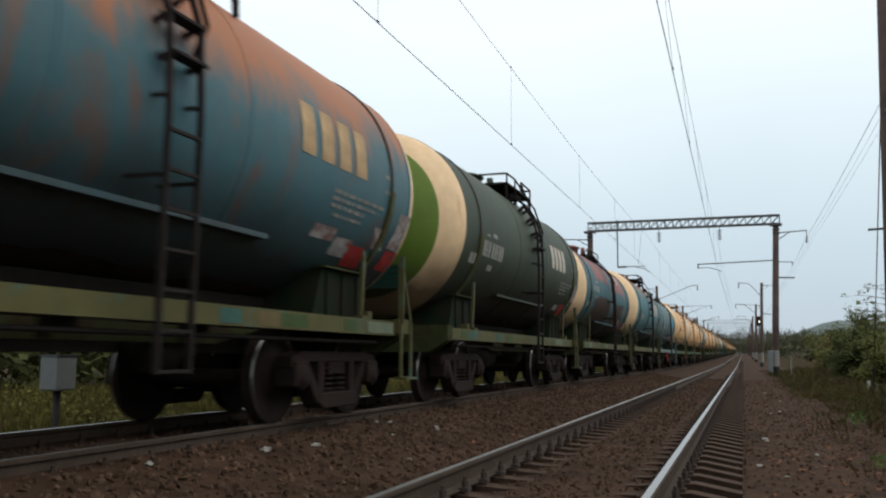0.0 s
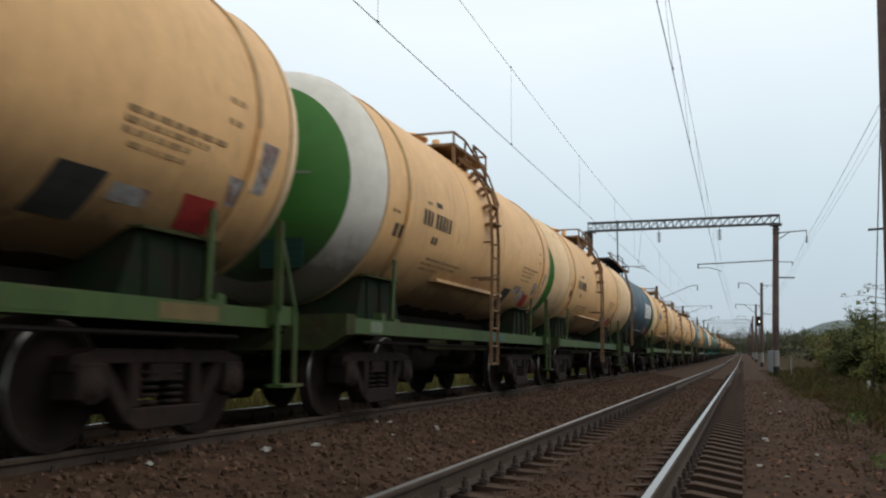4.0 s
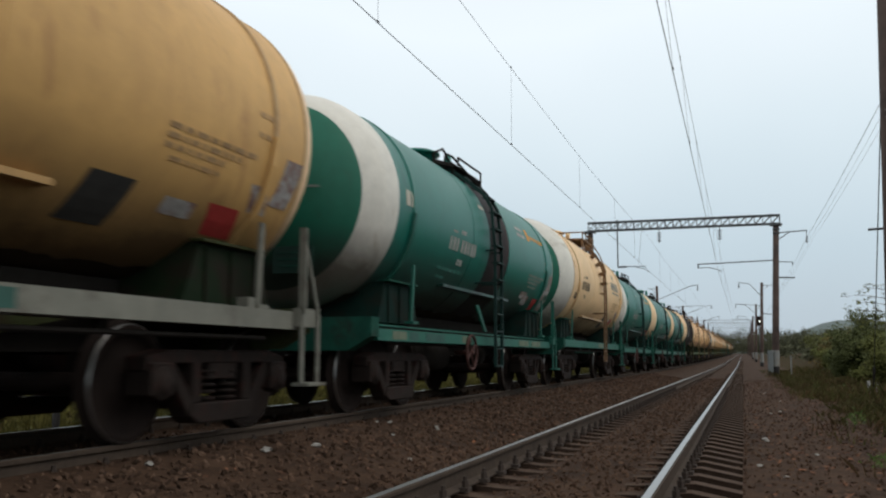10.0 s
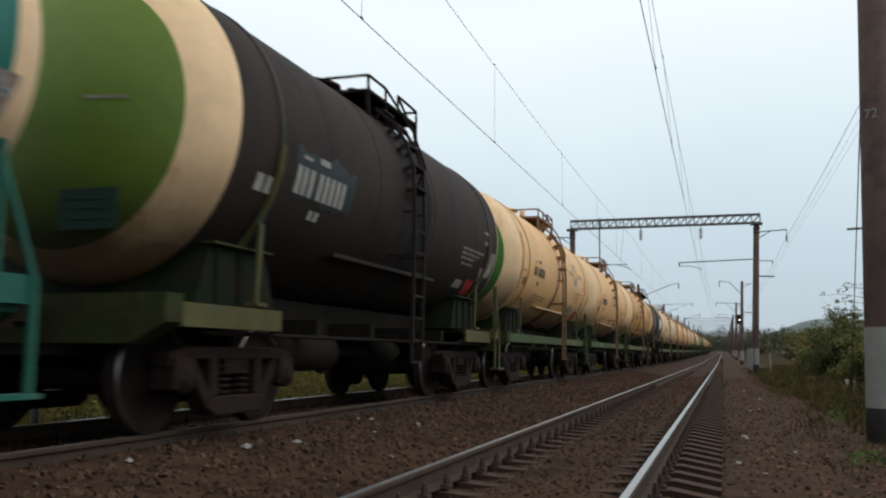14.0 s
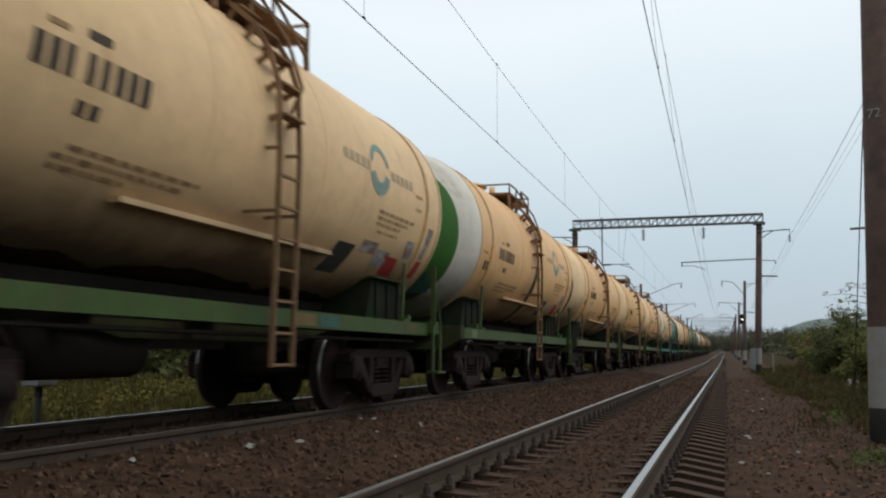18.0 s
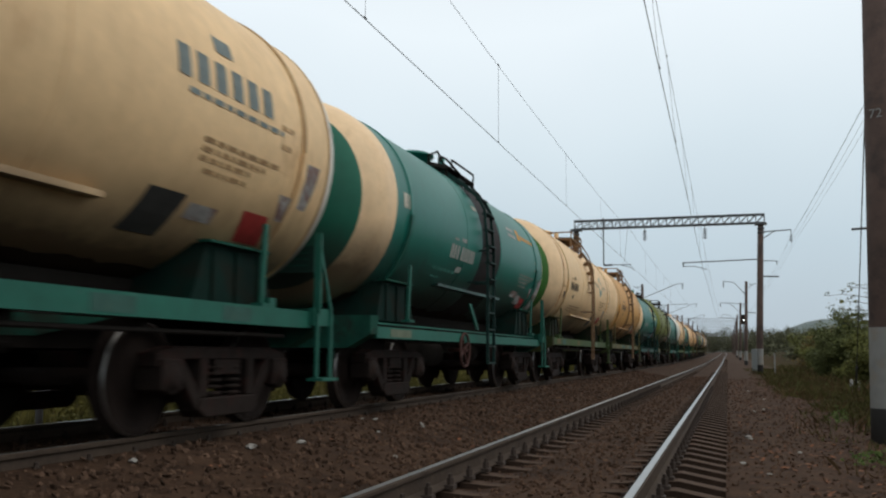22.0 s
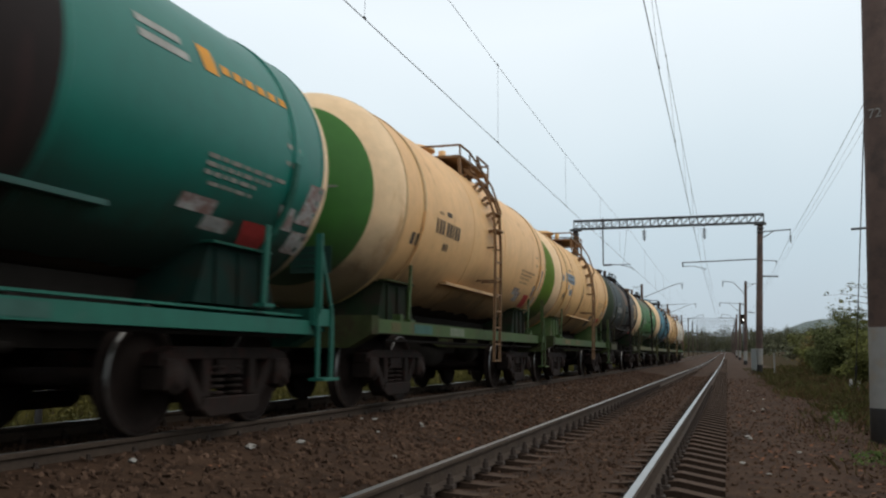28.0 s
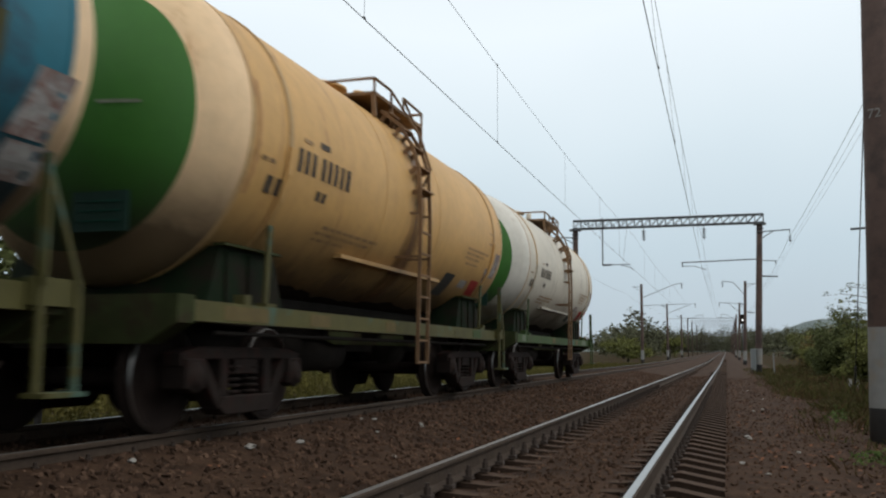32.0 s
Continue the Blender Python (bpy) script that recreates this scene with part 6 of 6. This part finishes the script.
    # torn labels, hazard plates and scrawls crowd the trailing end
    u = 0.12 * (k % 3)
    block("hazard_label", root, P["mark_red"], 3.6 + u, 0.46, -44, -33 + 6 * u, "red hazard label", skew=-0.12)
    block("hazard_label", root, P["mark_patch"], 4.05 + u, 0.3, -32, -22, "white diamond hazard label", skew=-0.1)
    block("sticker", root, P["mark_patch"], 3.15 - u, 0.42, -40, -31 - 3 * (k % 2), "torn pale sticker")
    block("sticker", root, P["mark_patch"], 4.45, 0.32, -30 + 20 * u, -12 + 20 * u, "torn pale sticker", skew=0.1)
    if k % 2 == 0 or teal:
        block("sticker", root, P["mark_red" if k % 4 == 0 else "mark_patch"], 4.5, 0.35, -42, -31, "scrawled torn sticker")
        block("sticker", root, P["mark_patch"], 2.6, 0.5, -34, -28)
    if k in (27, 28):
        block("sticker", root, P["mark_green"], 3.6, 0.8, -10.5, -2, "faded green paper notice")
        block("sticker", root, P["sticker_brown"], 2.98, 0.45, -25, -18, "brown square sticker")


# (body, end, end disc, frame, operator mark, leading end zone, spill band, walkway type)
C, W = "dome", "dome_white"
Z = -4.49
WAGONS = [
    ("blue_rust", C, "disc", "sill_patch", "rers", Z, None, 0), ("dark_green", C, "disc_lime", "sill_patch", "rers", Z, None, 0),
    ("brown_rust", C, "disc", "sill_patch", "rers_high", Z, None, 0), ("blue_worn", C, "disc", "sill_patch", "rers", Z, None, 0),
    ("grey_blue", W, "blue", "sill_pale", "panel", Z, None, 0), ("cream", C, "disc", "sill_green", "cream", Z, None, 0),
    ("cream", W, "disc", "sill_green", "cream", Z, None, 0), ("cream", C, "disc", "sill_green", "cream", Z, None, 0),
    ("navy", C, "disc", "sill_green", "sfat", -3.78, None, 1), ("cream_rust", C, "disc_lime", "sill_green", "panelcream", Z, None, 0),
    ("cream", C, "disc", "sill_green", "ring", Z, None, 0), ("cream", C, "disc", "sill_green", "ring", Z, None, 0),
    ("teal_blue", C, "disc", "sill_green", "sfat", -3.78, None, 1), ("ochre_pale", C, "disc_olive", "sill_grey", "cream", Z, None, 0),
    ("teal", W, "disc_teal", "sill_teal", "teal", -4.25, (-0.2, 1.05), 0), ("cream_pale", W, "disc_teal", "sill_teal", "word", Z, None, 0),
    ("teal", W, "disc_teal", "sill_teal", "teal", -4.25, None, 0), ("teal", C, "disc_teal", "sill_teal", "teal", -4.25, None, 0),
    ("teal", C, "disc_teal", "sill_teal", "teal", -4.25, (-0.2, 1.05), 0), ("black", C, "disc_lime", "sill_patch", "none", Z, None, 2),
    ("cream", C, "disc", "sill_green", "ring", Z, None, 0), ("cream", C, "disc", "sill_green", "cream", Z, None, 0),
    ("ochre", C, "disc", "sill_patch", "cream", Z, None, 0), ("charcoal", "dome_rust", "disc", "sill_dark", "sfat", -3.95, None, 1),
    ("cream_pale", C, "disc", "sill_green", "ring", Z, None, 0), ("cream", W, "disc", "sill_green", "ring", Z, None, 0),
    ("cream", C, "disc_olive", "sill_patch", "cream", Z, None, 0), ("cream_rust", C, "disc", "sill_patch", "cream", Z, None, 0),
    ("cream", C, "disc", "sill_green", "cream", Z, None, 0), ("cream_pale", W, "disc_teal", "sill_teal", "word", Z, None, 0),
    ("teal", C, "disc_teal", "sill_teal", "teal", -4.25, (-0.2, 1.05), 0), ("cream_pale", C, "disc", "sill_green", "ring", Z, None, 0),
    ("ochre", C, "disc_olive", "sill_patch", "cream", Z, None, 0), ("teal", C, "disc_teal", "sill_teal", "yellow", -4.25, None, 0),
    ("olive", "olive", "dome", "sill_patch", "none", Z, None, 2), ("teal", W, "disc_teal", "sill_teal", "teal", -4.25, None, 0),
    ("cream_pale", W, "disc", "sill_green", "cream", Z, None, 0), ("teal", C, "disc_teal", "sill_teal", "teal", -4.25, (-0.2, 1.05), 0),
    ("cream", C, "disc", "sill_green", "none", Z, None, 0), ("cream_rust", C, "disc_lime", "sill_green", "panelcream", Z, None, 0),
    ("dark_brown", "dark_green", "dark_green", "sill_dark", "at", Z, None, 2), ("grass_green", C, "disc", "sill_patch", "hansa", Z, None, 0),
    ("blue", C, "disc", "sill_patch", "rers", Z, (-0.35, 0.85), 0), ("ochre_pale", C, "disc", "sill_patch", "cream", Z, None, 0),
    ("white", W, "disc", "sill_green", "cream", Z, None, 0)]
WORDS = {"blue_worn": "worn teal-blue", "cream": "cream", "cream_rust": "rust-streaked cream", "cream_pale": "pale cream", "ochre": "stained ochre", "ochre_pale": "pale ochre", "white": "dirty white", "teal": "teal green", "teal_blue": "petrol blue", "navy": "dark navy",
         "blue_rust": "rusty blue", "brown_rust": "rusty maroon", "dark_green": "grimy dark green", "grey_blue": "grimy grey-blue", "black": "sooty black", "dark_brown": "tarry dark brown", "charcoal": "charcoal",
         "olive": "olive green", "grass_green": "worn green", "blue": "bright blue"}


SLIM = {"belly_grime", "oil_run", "rust_band", "paint_patch", "end_board", "board_mark", "end_mark", "strap_bar", "tank_shell", "strap", "seam", "hatch", "step", "shelf_rail", "platform", "bracket", "railing", "hand_rail", "rail_post", "gate_rail", "gate_brace", "cross_rail",
        "number_panel", "number_mark", "weight_mark", "axle_mark", "small_mark", "note_mark", "letter_block", "operator_mark", "operator_panel", "emblem", "dark_plate", "hazard_label", "sticker", "panel_stroke"}
# wagons whose tank or wheelbase differs from others of their kind
THIN = {4: 0.918, 39: 0.938}
REAR = {4: 3.8, 13: 4.12, 33: 3.82, 35: 3.82, 37: 3.82, 41: 4.0}
MODERN = ("brown_rust", "grey_blue", "teal", "dark_brown", "grass_green")
# oil runs: top angle, y above and below, half width above and below, paint
RUNS = {10: (-4, -0.1, -0.55, 0.08, 0.30, "oil"), 11: (-10, -0.1, -0.6, 0.06, 0.30, "oil"), 13: (30, 0.3, 0.2, 0.08, 0.2, "oil_brown"), 20: (10, 0.0, -0.4, 0.05, 0.22, "oil"), 22: (20, 0.0, -0.3, 0.12, 0.35, "oil"), 25: (58, 0.42, 0.25, 0.10, 0.16, "oil_black"),
        26: (58, 0.5, 0.35, 0.16, 0.2, "oil_brown"), 28: (48, -0.2, -0.38, 0.07, 0.16, "oil"), 29: (10, -0.3, -0.5, 0.15, 0.25, "oil_brown"), 32: (50, -0.35, 0.2, 0.22, 0.42, "oil_brown"), 3: (40, -0.3, -0.5, 0.12, 0.35, "oil_rust"),
        43: (50, 0.15, 0.1, 0.15, 0.25, "oil_brown"), 39: (5, -0.9, -1.2, 0.06, 0.2, "oil_brown"), 34: (55, -0.1, -0.1, 0.2, 0.25, "oil_rust")}
# worn or repainted areas: y from, to, angles from, to, paint
WORN = {31: ((-4.37, -4.28, 3, 34, "rust_band"), (-4.37, -4.30, -34, 0, "rust_band"), (-3.72, -3.66, -40, -8, "rust_band")), 27: ((-4.5, -4.2, 6, 16, "rust_band"), (-3.75, -3.6, 10, 24, "rust_band")),
        20: ((-4.38, -4.30, -30, 20, "rust_band"),), 10: ((-4.40, -4.33, -25, 15, "oil_stain"), (-3.98, -3.8, 14, 24, "oil_stain")), 11: ((-4.40, -4.33, -35, 25, "oil_stain"),), 15: ((-4.42, -4.3, 8, 14, "oil_stain"),), 43: ((-4.40, -4.33, -25, 15, "oil_stain"),), 2: ((-2.95, 0.2, -80, -6, "patch_brown"), (0.85, 3.2, -80, -7, "patch_brown"), (-2.7, -0.15, 14, 70, "patch_red"), (0.8, 3.5, 9, 70, "patch_red")),
        40: ((-4.3, -1.75, -60, 75, "patch_slate"), (-1.0, -0.45, -60, 75, "patch_olive"), (-0.2, 0.35, 5, 35, "patch_orange"), (-0.4, 0.5, -60, 4, "patch_slate"), (0.9, 1.9, -60, 75, "patch_black")),
        23: ((-0.8, 1.55, -60, 80, "patch_black"),), 9: ((-4.1, -3.95, -30, 10, "patch_orange"),), 19: ((-3.4, -1.9, -20, -2, "patch_slate"), (0.2, 0.9, -60, 60, "patch_black")), 41: ((-3.9, -2.2, 40, 80, "patch_brown"), (0.3, 0.75, -60, 40, "disc"), (-1.6, 0.2, 44, 80, "patch_brown"))}


def make_wagon(k, spec):
    body, end, disc, frame_col, style, zone, stripe, walkway = spec
    root = new("tank_wagon")
    extra = " with a black oil spill and painted ends" if stripe else (" with a long top walkway and painted ends" if walkway == 1 else " with a top platform and painted ends")
    tagged(root, WORDS[body] + " tank wagon" + extra, "tank wagon", "tank wagons of the train")
    b, f_ = P[body], P["sill_teal_dark" if k == 33 else frame_col]
    light = body.startswith(("cream", "ochre", "white"))
    r_disc, ring = (1.12, True) if body == "grey_blue" else ((1.40 if disc == "disc_lime" and body == "cream_rust" else (1.31 if body == "teal" else 1.25)), False)
    longer = body in ("brown_rust", "blue_rust", "blue_worn", "dark_green", "grey_blue", "grass_green", "blue", "olive", "teal")
    ext = 0.3 if longer else (0.6 if body in ("cream", "cream_pale", "ochre") else 0.4)
    key = "tank_shell:%s:%s:%s:%s" % (zone, stripe, r_disc, ext)
    if key not in MESH:
        MESH[key] = shell_mesh(zone, stripe, r_disc, ring, ext)
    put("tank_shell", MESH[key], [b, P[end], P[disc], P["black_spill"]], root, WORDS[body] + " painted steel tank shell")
    for y in (-3.75, 3.87 + ext):
        put("strap", shared("strap:%g" % y, ring_build(y, 0.07, 0.02)), P["strap_cream"] if light else (b if body == "teal" else P["strap_dark"]), root)
    for y in (-4.47, -1.1, 1.1, 4.47 + ext) if zone == Z else (-1.1, 1.1, 4.47 + ext):
        put("seam", shared("seam:%g" % y, ring_build(y, 0.028 if abs(y) < 2 else 0.045, 0.006)), P["strap_cream"] if light and abs(y) > 2 else b, root)
    modern = body in MODERN
    slim_k = THIN[k] if k in THIN else 0.905 if body in ("brown_rust", "dark_brown", "grass_green", "teal") else (1.0 if body == "teal_blue" else 0.968)
    axle_y = (-3.8, REAR.get(k, 4.12 if modern else 3.8))
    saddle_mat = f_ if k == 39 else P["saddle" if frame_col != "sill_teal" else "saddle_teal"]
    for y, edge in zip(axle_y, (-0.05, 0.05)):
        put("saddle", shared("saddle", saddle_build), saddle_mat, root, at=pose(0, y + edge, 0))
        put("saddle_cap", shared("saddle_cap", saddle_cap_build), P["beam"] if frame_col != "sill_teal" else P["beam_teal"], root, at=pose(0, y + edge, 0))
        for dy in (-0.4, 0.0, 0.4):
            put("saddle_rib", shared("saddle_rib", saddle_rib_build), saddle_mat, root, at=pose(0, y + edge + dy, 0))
    dark_top = body in ("dark_green", "brown_rust", "blue_rust", "blue_worn", "black", "dark_brown", "grass_green", "blue", "grey_blue", "olive", "teal")
    metal = mat_dark if dark_top else P["ladder"]
    if walkway != 1:
        for s in (0, 180):
            if walkway:
                for y in (-4.2, 4.2):
                    put("side_sill", shared("short_sill", short_sill_build), f_, root, at=pose(0, y, 0, 0, 0, s))
            elif body == "teal":
                put("side_sill", shared("slim_sill", slim_sill_build), f_, root, at=pose(0, 0, 0, 0, 0, s))
                put("sill_lip", shared("sill_lip", sill_lip_build), f_, root, at=pose(0, 0, 0, 0, 0, s))
            else:
                put("side_sill", shared("side_sill", sill_build), f_, root, at=pose(0, 0, 0, 0, 0, s))
                put("inner_sill", shared("inner_sill", inner_sill_build), P["beam_teal" if frame_col == "sill_teal" else "beam"], root, at=pose(0, 0, 0, 0, 0, s))
        if not walkway and body != "teal":
            for y in (-4.2, 4.2):
                put("peg", shared("peg", peg_build), f_, root, at=pose(0, y, 0))
        if modern:
            lift = round((slim_k - 0.905) * 3.1, 2)
            make_ladder(root, "arched", slim_k, P["ladder_teal"] if body == "teal" else (P["black_spill"] if body != "grey_blue" else P["strap_dark"]), 1.0 if k == 33 else 0.0)
            for n_, pts in enumerate(HOOPS):
                for turn in (0, 180):
                    put("hoop_rail", shared("hoop_rail:%d:%g" % (n_, lift), hoop_rail_build(pts, lift)), mat_dark, root, "bent dark steel hand rail", at=pose(0, 0.0 if turn == 0 else (0.8 if n_ == 2 else -1.4), 0, 0, 0, turn))
            put("small_platform", shared("small_platform:%g" % lift, small_platform_build(lift)), mat_dark, root)
            put("small_platform", shared("small_platform:%g" % lift, small_platform_build(lift)), mat_dark, root, at=pose(0, 0.8, 0, 0, 0, 180))
            if body == "teal":
                put("shelf_brace", shared("shelf_brace", shelf_brace_build), f_, root)
        else:
            make_ladder(root, "ladder", slim_k, P["ladder"] if light else P["black_spill"])
            for a in (3, 14, 25, 36, 47):
                put("step", shared("step:%d" % a, step_build(a)), P["black_spill"] if dark_top else P["ladder"], root)
            put("platform", shared("platform", platform_build), metal, root)
            put("platform", shared("platform_far", lambda bm: (platform_build(bm), bmesh.ops.scale(bm, vec=(-1, 1, 1), verts=bm.verts), bmesh.ops.reverse_faces(bm, faces=bm.faces))), metal, root)
            for y in (-0.47, 0.2, 1.47):
                put("bracket", shared("bracket", bracket_build), metal, root, at=pose(0, y, 0))
                put("bracket", shared("bracket", bracket_build), metal, root, at=pose(0, y, 0, 0, 0, 180))
            for n_, (name, line) in enumerate(railing_pieces()):
                put(name, shared("%s:%d" % (name, n_), rail_build(line)), metal, root)
        put("hatch", shared("hatch", hatch_build), b, root)
    else:
        for s in (0, 180):
            for y in (-4.2, 4.2):
                put("side_sill", shared("short_sill", short_sill_build), f_, root, at=pose(0, y, 0, 0, 0, s))
        put("ladder", shared("end_ladder", end_ladder_build), P["ladder"], root, at=pose(0, -4.9 if k == 23 else -4.66, 0))
        put("walkway", shared("walkway", walkway_build), mat_dark, root)
        put("railing", shared("walkway_rail", walkway_rail_build), mat_dark, root)
        put("hatch", shared("hatch", hatch_build), b, root)
    for n_, (y_a, y_b, a_a, a_b, name) in enumerate(WORN.get(k, ())):
        put("paint_patch", shared("paint_patch:%d:%d" % (k, n_), ragged_build(y_a, y_b, a_a, a_b, k + 0.37 * n_)), P[name], root, "worn area of differently coloured paint")
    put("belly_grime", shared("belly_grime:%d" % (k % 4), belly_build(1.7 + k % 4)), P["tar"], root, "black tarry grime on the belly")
    if k in RUNS:
        put("oil_run", shared("oil_run:%d" % k, oil_run_build(k, *RUNS[k][:5])), P[RUNS[k][5]], root, "dark oil run beside the ladder")
    if body == "cream_rust":
        for y in {27: (-4.4,), 39: (-4.5, -2.72, 2.07, 4.1)}.get(k, (-4.35, -2.75, 2.7, 4.38)):
            put("rust_band", shared("rust_band:%g" % y, ring_build(y, 0.10, 0.004)), P["rust_band"], root, "rust bleeding along a seam")
    put("end_board", shared("end_board", end_board_build), P["board"], root, "dark green lettering board")
    put("board_mark", shared("board_mark", board_mark_build), P["beam_teal"], root)
    put("end_mark", shared("end_mark", end_mark_build), P["faded_light" if disc.startswith("disc") else "faded_dark"], root, "faded pale stencil lines")
    if body in ("teal", "grey_blue"):
        put("hand_wheel", shared("hand_wheel", hand_wheel_build), P["wheel_red"] if k == 4 else mat_brake, root, "rusty red hand brake wheel", at=pose(0, -1.25, 0.76))
    for y in (-3.75, 3.87 + ext):
        put("strap_bar", shared("strap_bar", strap_bar_build), b if light else f_, root, at=pose(0, y, 0))
        put("strap_foot", shared("strap_foot", strap_foot_build), f_, root, at=pose(0, -3.75 if y < 0 else axle_y[1] + 0.3, 0))
    put("shelf_rail", shared("shelf_rail", shelf_build), b, root)
    for y in (-5.2, 5.2):
        put("end_beam", shared("end_beam", end_beam_build), P["beam_teal" if frame_col == "sill_teal" else "beam"], root, at=pose(0, y, 0))
        put("end_deck", shared("end_deck", deck_build), f_, root, at=pose(0, y * 0.885, 0))
    if not walkway:
        r = random.Random(k * 7 + 1)
        y = -4.6
        while y < 4.2:
            w = r.choice((0.35, 0.5, 0.8))
            if r.random() < (0.75 if frame_col == "sill_patch" else 0.4) and abs(y + w / 2) > 0.5:
                z_a, z_b = (0.905, 1.01) if body == "teal" else (0.972, 1.10)
                me = shared("frame_patch:%g:%g" % (w, z_a), lambda bm, w=w, z_a=z_a, z_b=z_b: box(bm, 1.342, 1.349, 0, w, z_a, z_b))
                put("frame_patch", me, r.choice((P["patch_teal"], P["patch_pale"], f_, P["patch_teal"]) if frame_col == "sill_teal" else (P["patch_teal"], P["patch_pale"], P["sill_patch"], P["sill_green"], P["patch_ochre"])), root, at=pose(0, y, 0))
            y += w + r.choice((0.1, 0.3, 0.9))
    put("centre_sill", shared("centre_sill:%d" % min(walkway, 1), heavy_spine_build if walkway else spine_build), mat_dark, root)
    for y in (-2.2, -0.6, 1.0, 2.4):
        put("cross_member", shared("cross_member", cross_member_build), mat_dark, root, at=pose(0, y, 0))
    put("coupler", shared("coupler", coupler_build), mat_bogie, root, at=pose(0, 5.3, 0))
    put("coupler", shared("coupler", coupler_build), mat_bogie, root, at=pose(0, -5.3, 0, 0, 0, 180))
    for y, turn in ((5.2, 0), (-5.2, 180)):
        put("stirrup", shared("stirrup", stirrup_build), f_, root, at=pose(0, y, 0, 0, 0, turn))
        put("tread", shared("tread", tread_build), f_, root, at=pose(0, y, 0, 0, 0, turn))
        put("handrail", shared("handrail", handrail_build), f_, root, at=pose(0, y, 0, 0, 0, turn))
        put("step_bracket", shared("step_bracket", step_bracket_build), f_, root, at=pose(0, y, 0, 0, 0, turn))
    put("air_reservoir", shared("air_reservoir", reservoir_build), mat_dark, root)
    put("brake_cylinder", shared("brake_cylinder", brake_cylinder_build), mat_dark, root)
    put("brake_pipe", shared("brake_pipe", pipe_build), mat_dark, root)
    put("drain_valve", shared("drain_valve", drain_build), mat_dark, root)
    marks(root, style, light, body, k)
    s = slim_k
    s_top = 0.962 if s == 0.905 else 1.0
    long = 1.07 if body in ("brown_rust", "blue_rust", "blue_worn", "dark_green", "grey_blue", "grass_green", "blue", "olive", "teal") else 1.0
    if s < 1 or long > 1:
        for ob in root.children:
            if ob.name.split(".")[0] in SLIM:
                u = s_top if ob.name.split(".")[0] in ("platform", "bracket", "railing", "hatch", "hand_rail", "rail_post", "gate_rail", "gate_brace", "cross_rail") else s
                slim = Matrix.Translation((0, 0, 1.28 * (1 - u))) @ Matrix.Diagonal((u, long, u, 1))
                ob.matrix_basis = slim @ ob.matrix_basis
    for y in axle_y:
        bogie = put("bogie", shared("bogie", bolster_build), mat_bogie, root, at=pose(0, y, 0))
        for s in (0, 180):
            put("side_frame", shared("side_frame", side_frame_build), mat_bogie, bogie, at=pose(0, 0, 0, 0, 0, s))
            for ys in (-0.16, 0.16):
                put("spring", shared("spring", spring_build), mat_bogie, bogie, at=pose(1.03 if s == 0 else -1.03, ys, 0))
            for ys in (-0.925, 0.925):
                put("axle_box", shared("axle_box", axle_box_build), mat_bogie, bogie, at=pose(0, ys, WHEEL_R, 0, 0, s))
        for name, ys in (("front", -0.925), ("rear", 0.925)):
            ob = put("wheelset", shared("wheelset", wheelset_build), [mat_wheel, mat_tread], bogie, at=pose(0, ys, WHEEL_R))
            WHEELS[name].append(ob)
    return root


WHEELS = {"front": [], "rear": []}
TRAIN = [make_wagon(k, spec) for k, spec in enumerate(WAGONS)]
START = 5.96                     # the leading wagon's middle at the start
FIT_OFFSET = [(0, -0.4), (1, 0.0), (2, -0.1), (4, 0.15), (5, 0.2), (7, 0.2), (8, 0.35), (9, 0.05), (12, 0.25), (13, 0.35), (14, 0.55), (15, 0.5), (16, 0.15), (17, 0.4), (18, 0.45), (19, 0.6), (20, 0.2), (22, 0.25), (24, 0.5), (26, 0.45),
         (31, 0.25), (33, 0.3), (34, 0.1), (38, 0.0), (39, 0.1), (40, -0.1), (41, -0.25), (42, -0.2), (43, -0.3), (44, -0.35)]


def fit_offset(k):
    """Wagon k's offset from even spacing, set to fit the camera's view."""
    for (a, u), (b, v) in zip(FIT_OFFSET, FIT_OFFSET[1:]):
        if a <= k <= b:
            return u + (v - u) * (k - a) / (b - a)
    return 0.0



def travel(t):
    """How far the train has come after t seconds."""
    return SPEED * t


def wagon_pose(y):
    za, zb = rise(y - 3.9), rise(y + 3.9)
    return pose(-TRACK, y, LIFT + (za + zb) / 2, math.degrees(math.atan2(zb - za, 7.8)), 0, 0)


def motions():
    for k, wagon in enumerate(TRAIN):
        y0 = START + PITCH * k + fit_offset(k)
        times = [0.0, CLIP]
        for stop in (140, 124, 116, 108, 100, 92, 84, 76, 68, 60, 52):
            t = (y0 - stop) / SPEED
            if 0.2 < t < CLIP - 0.2:
                times.append(round(t * FPS) / FPS)
        for t in range(4, 32, 4):
            times.append(float(t))
        walk(wagon, [(t, wagon_pose(y0 - travel(t))) for t in sorted(set(times))])
    # every wheelset turns alike, so all share the keys of the first
    for name, ys in (("front", -0.925), ("rear", 0.925)):
        first = WHEELS[name][0]
        rows_ = []
        for i in range(int(CLIP * FPS) + 1):
            t = i / FPS
            rows_.append((t, pose(0, ys, WHEEL_R, math.degrees(travel(t) / WHEEL_R) % 360, 0, 0)))
        walk(first, rows_)
        keys = first.animation_data
        for ob in WHEELS[name][1:]:
            ob.rotation_mode = "QUATERNION"
            mine = ob.animation_data_create()
            mine.action = keys.action
            mine.action_slot = keys.action_slot


motions()
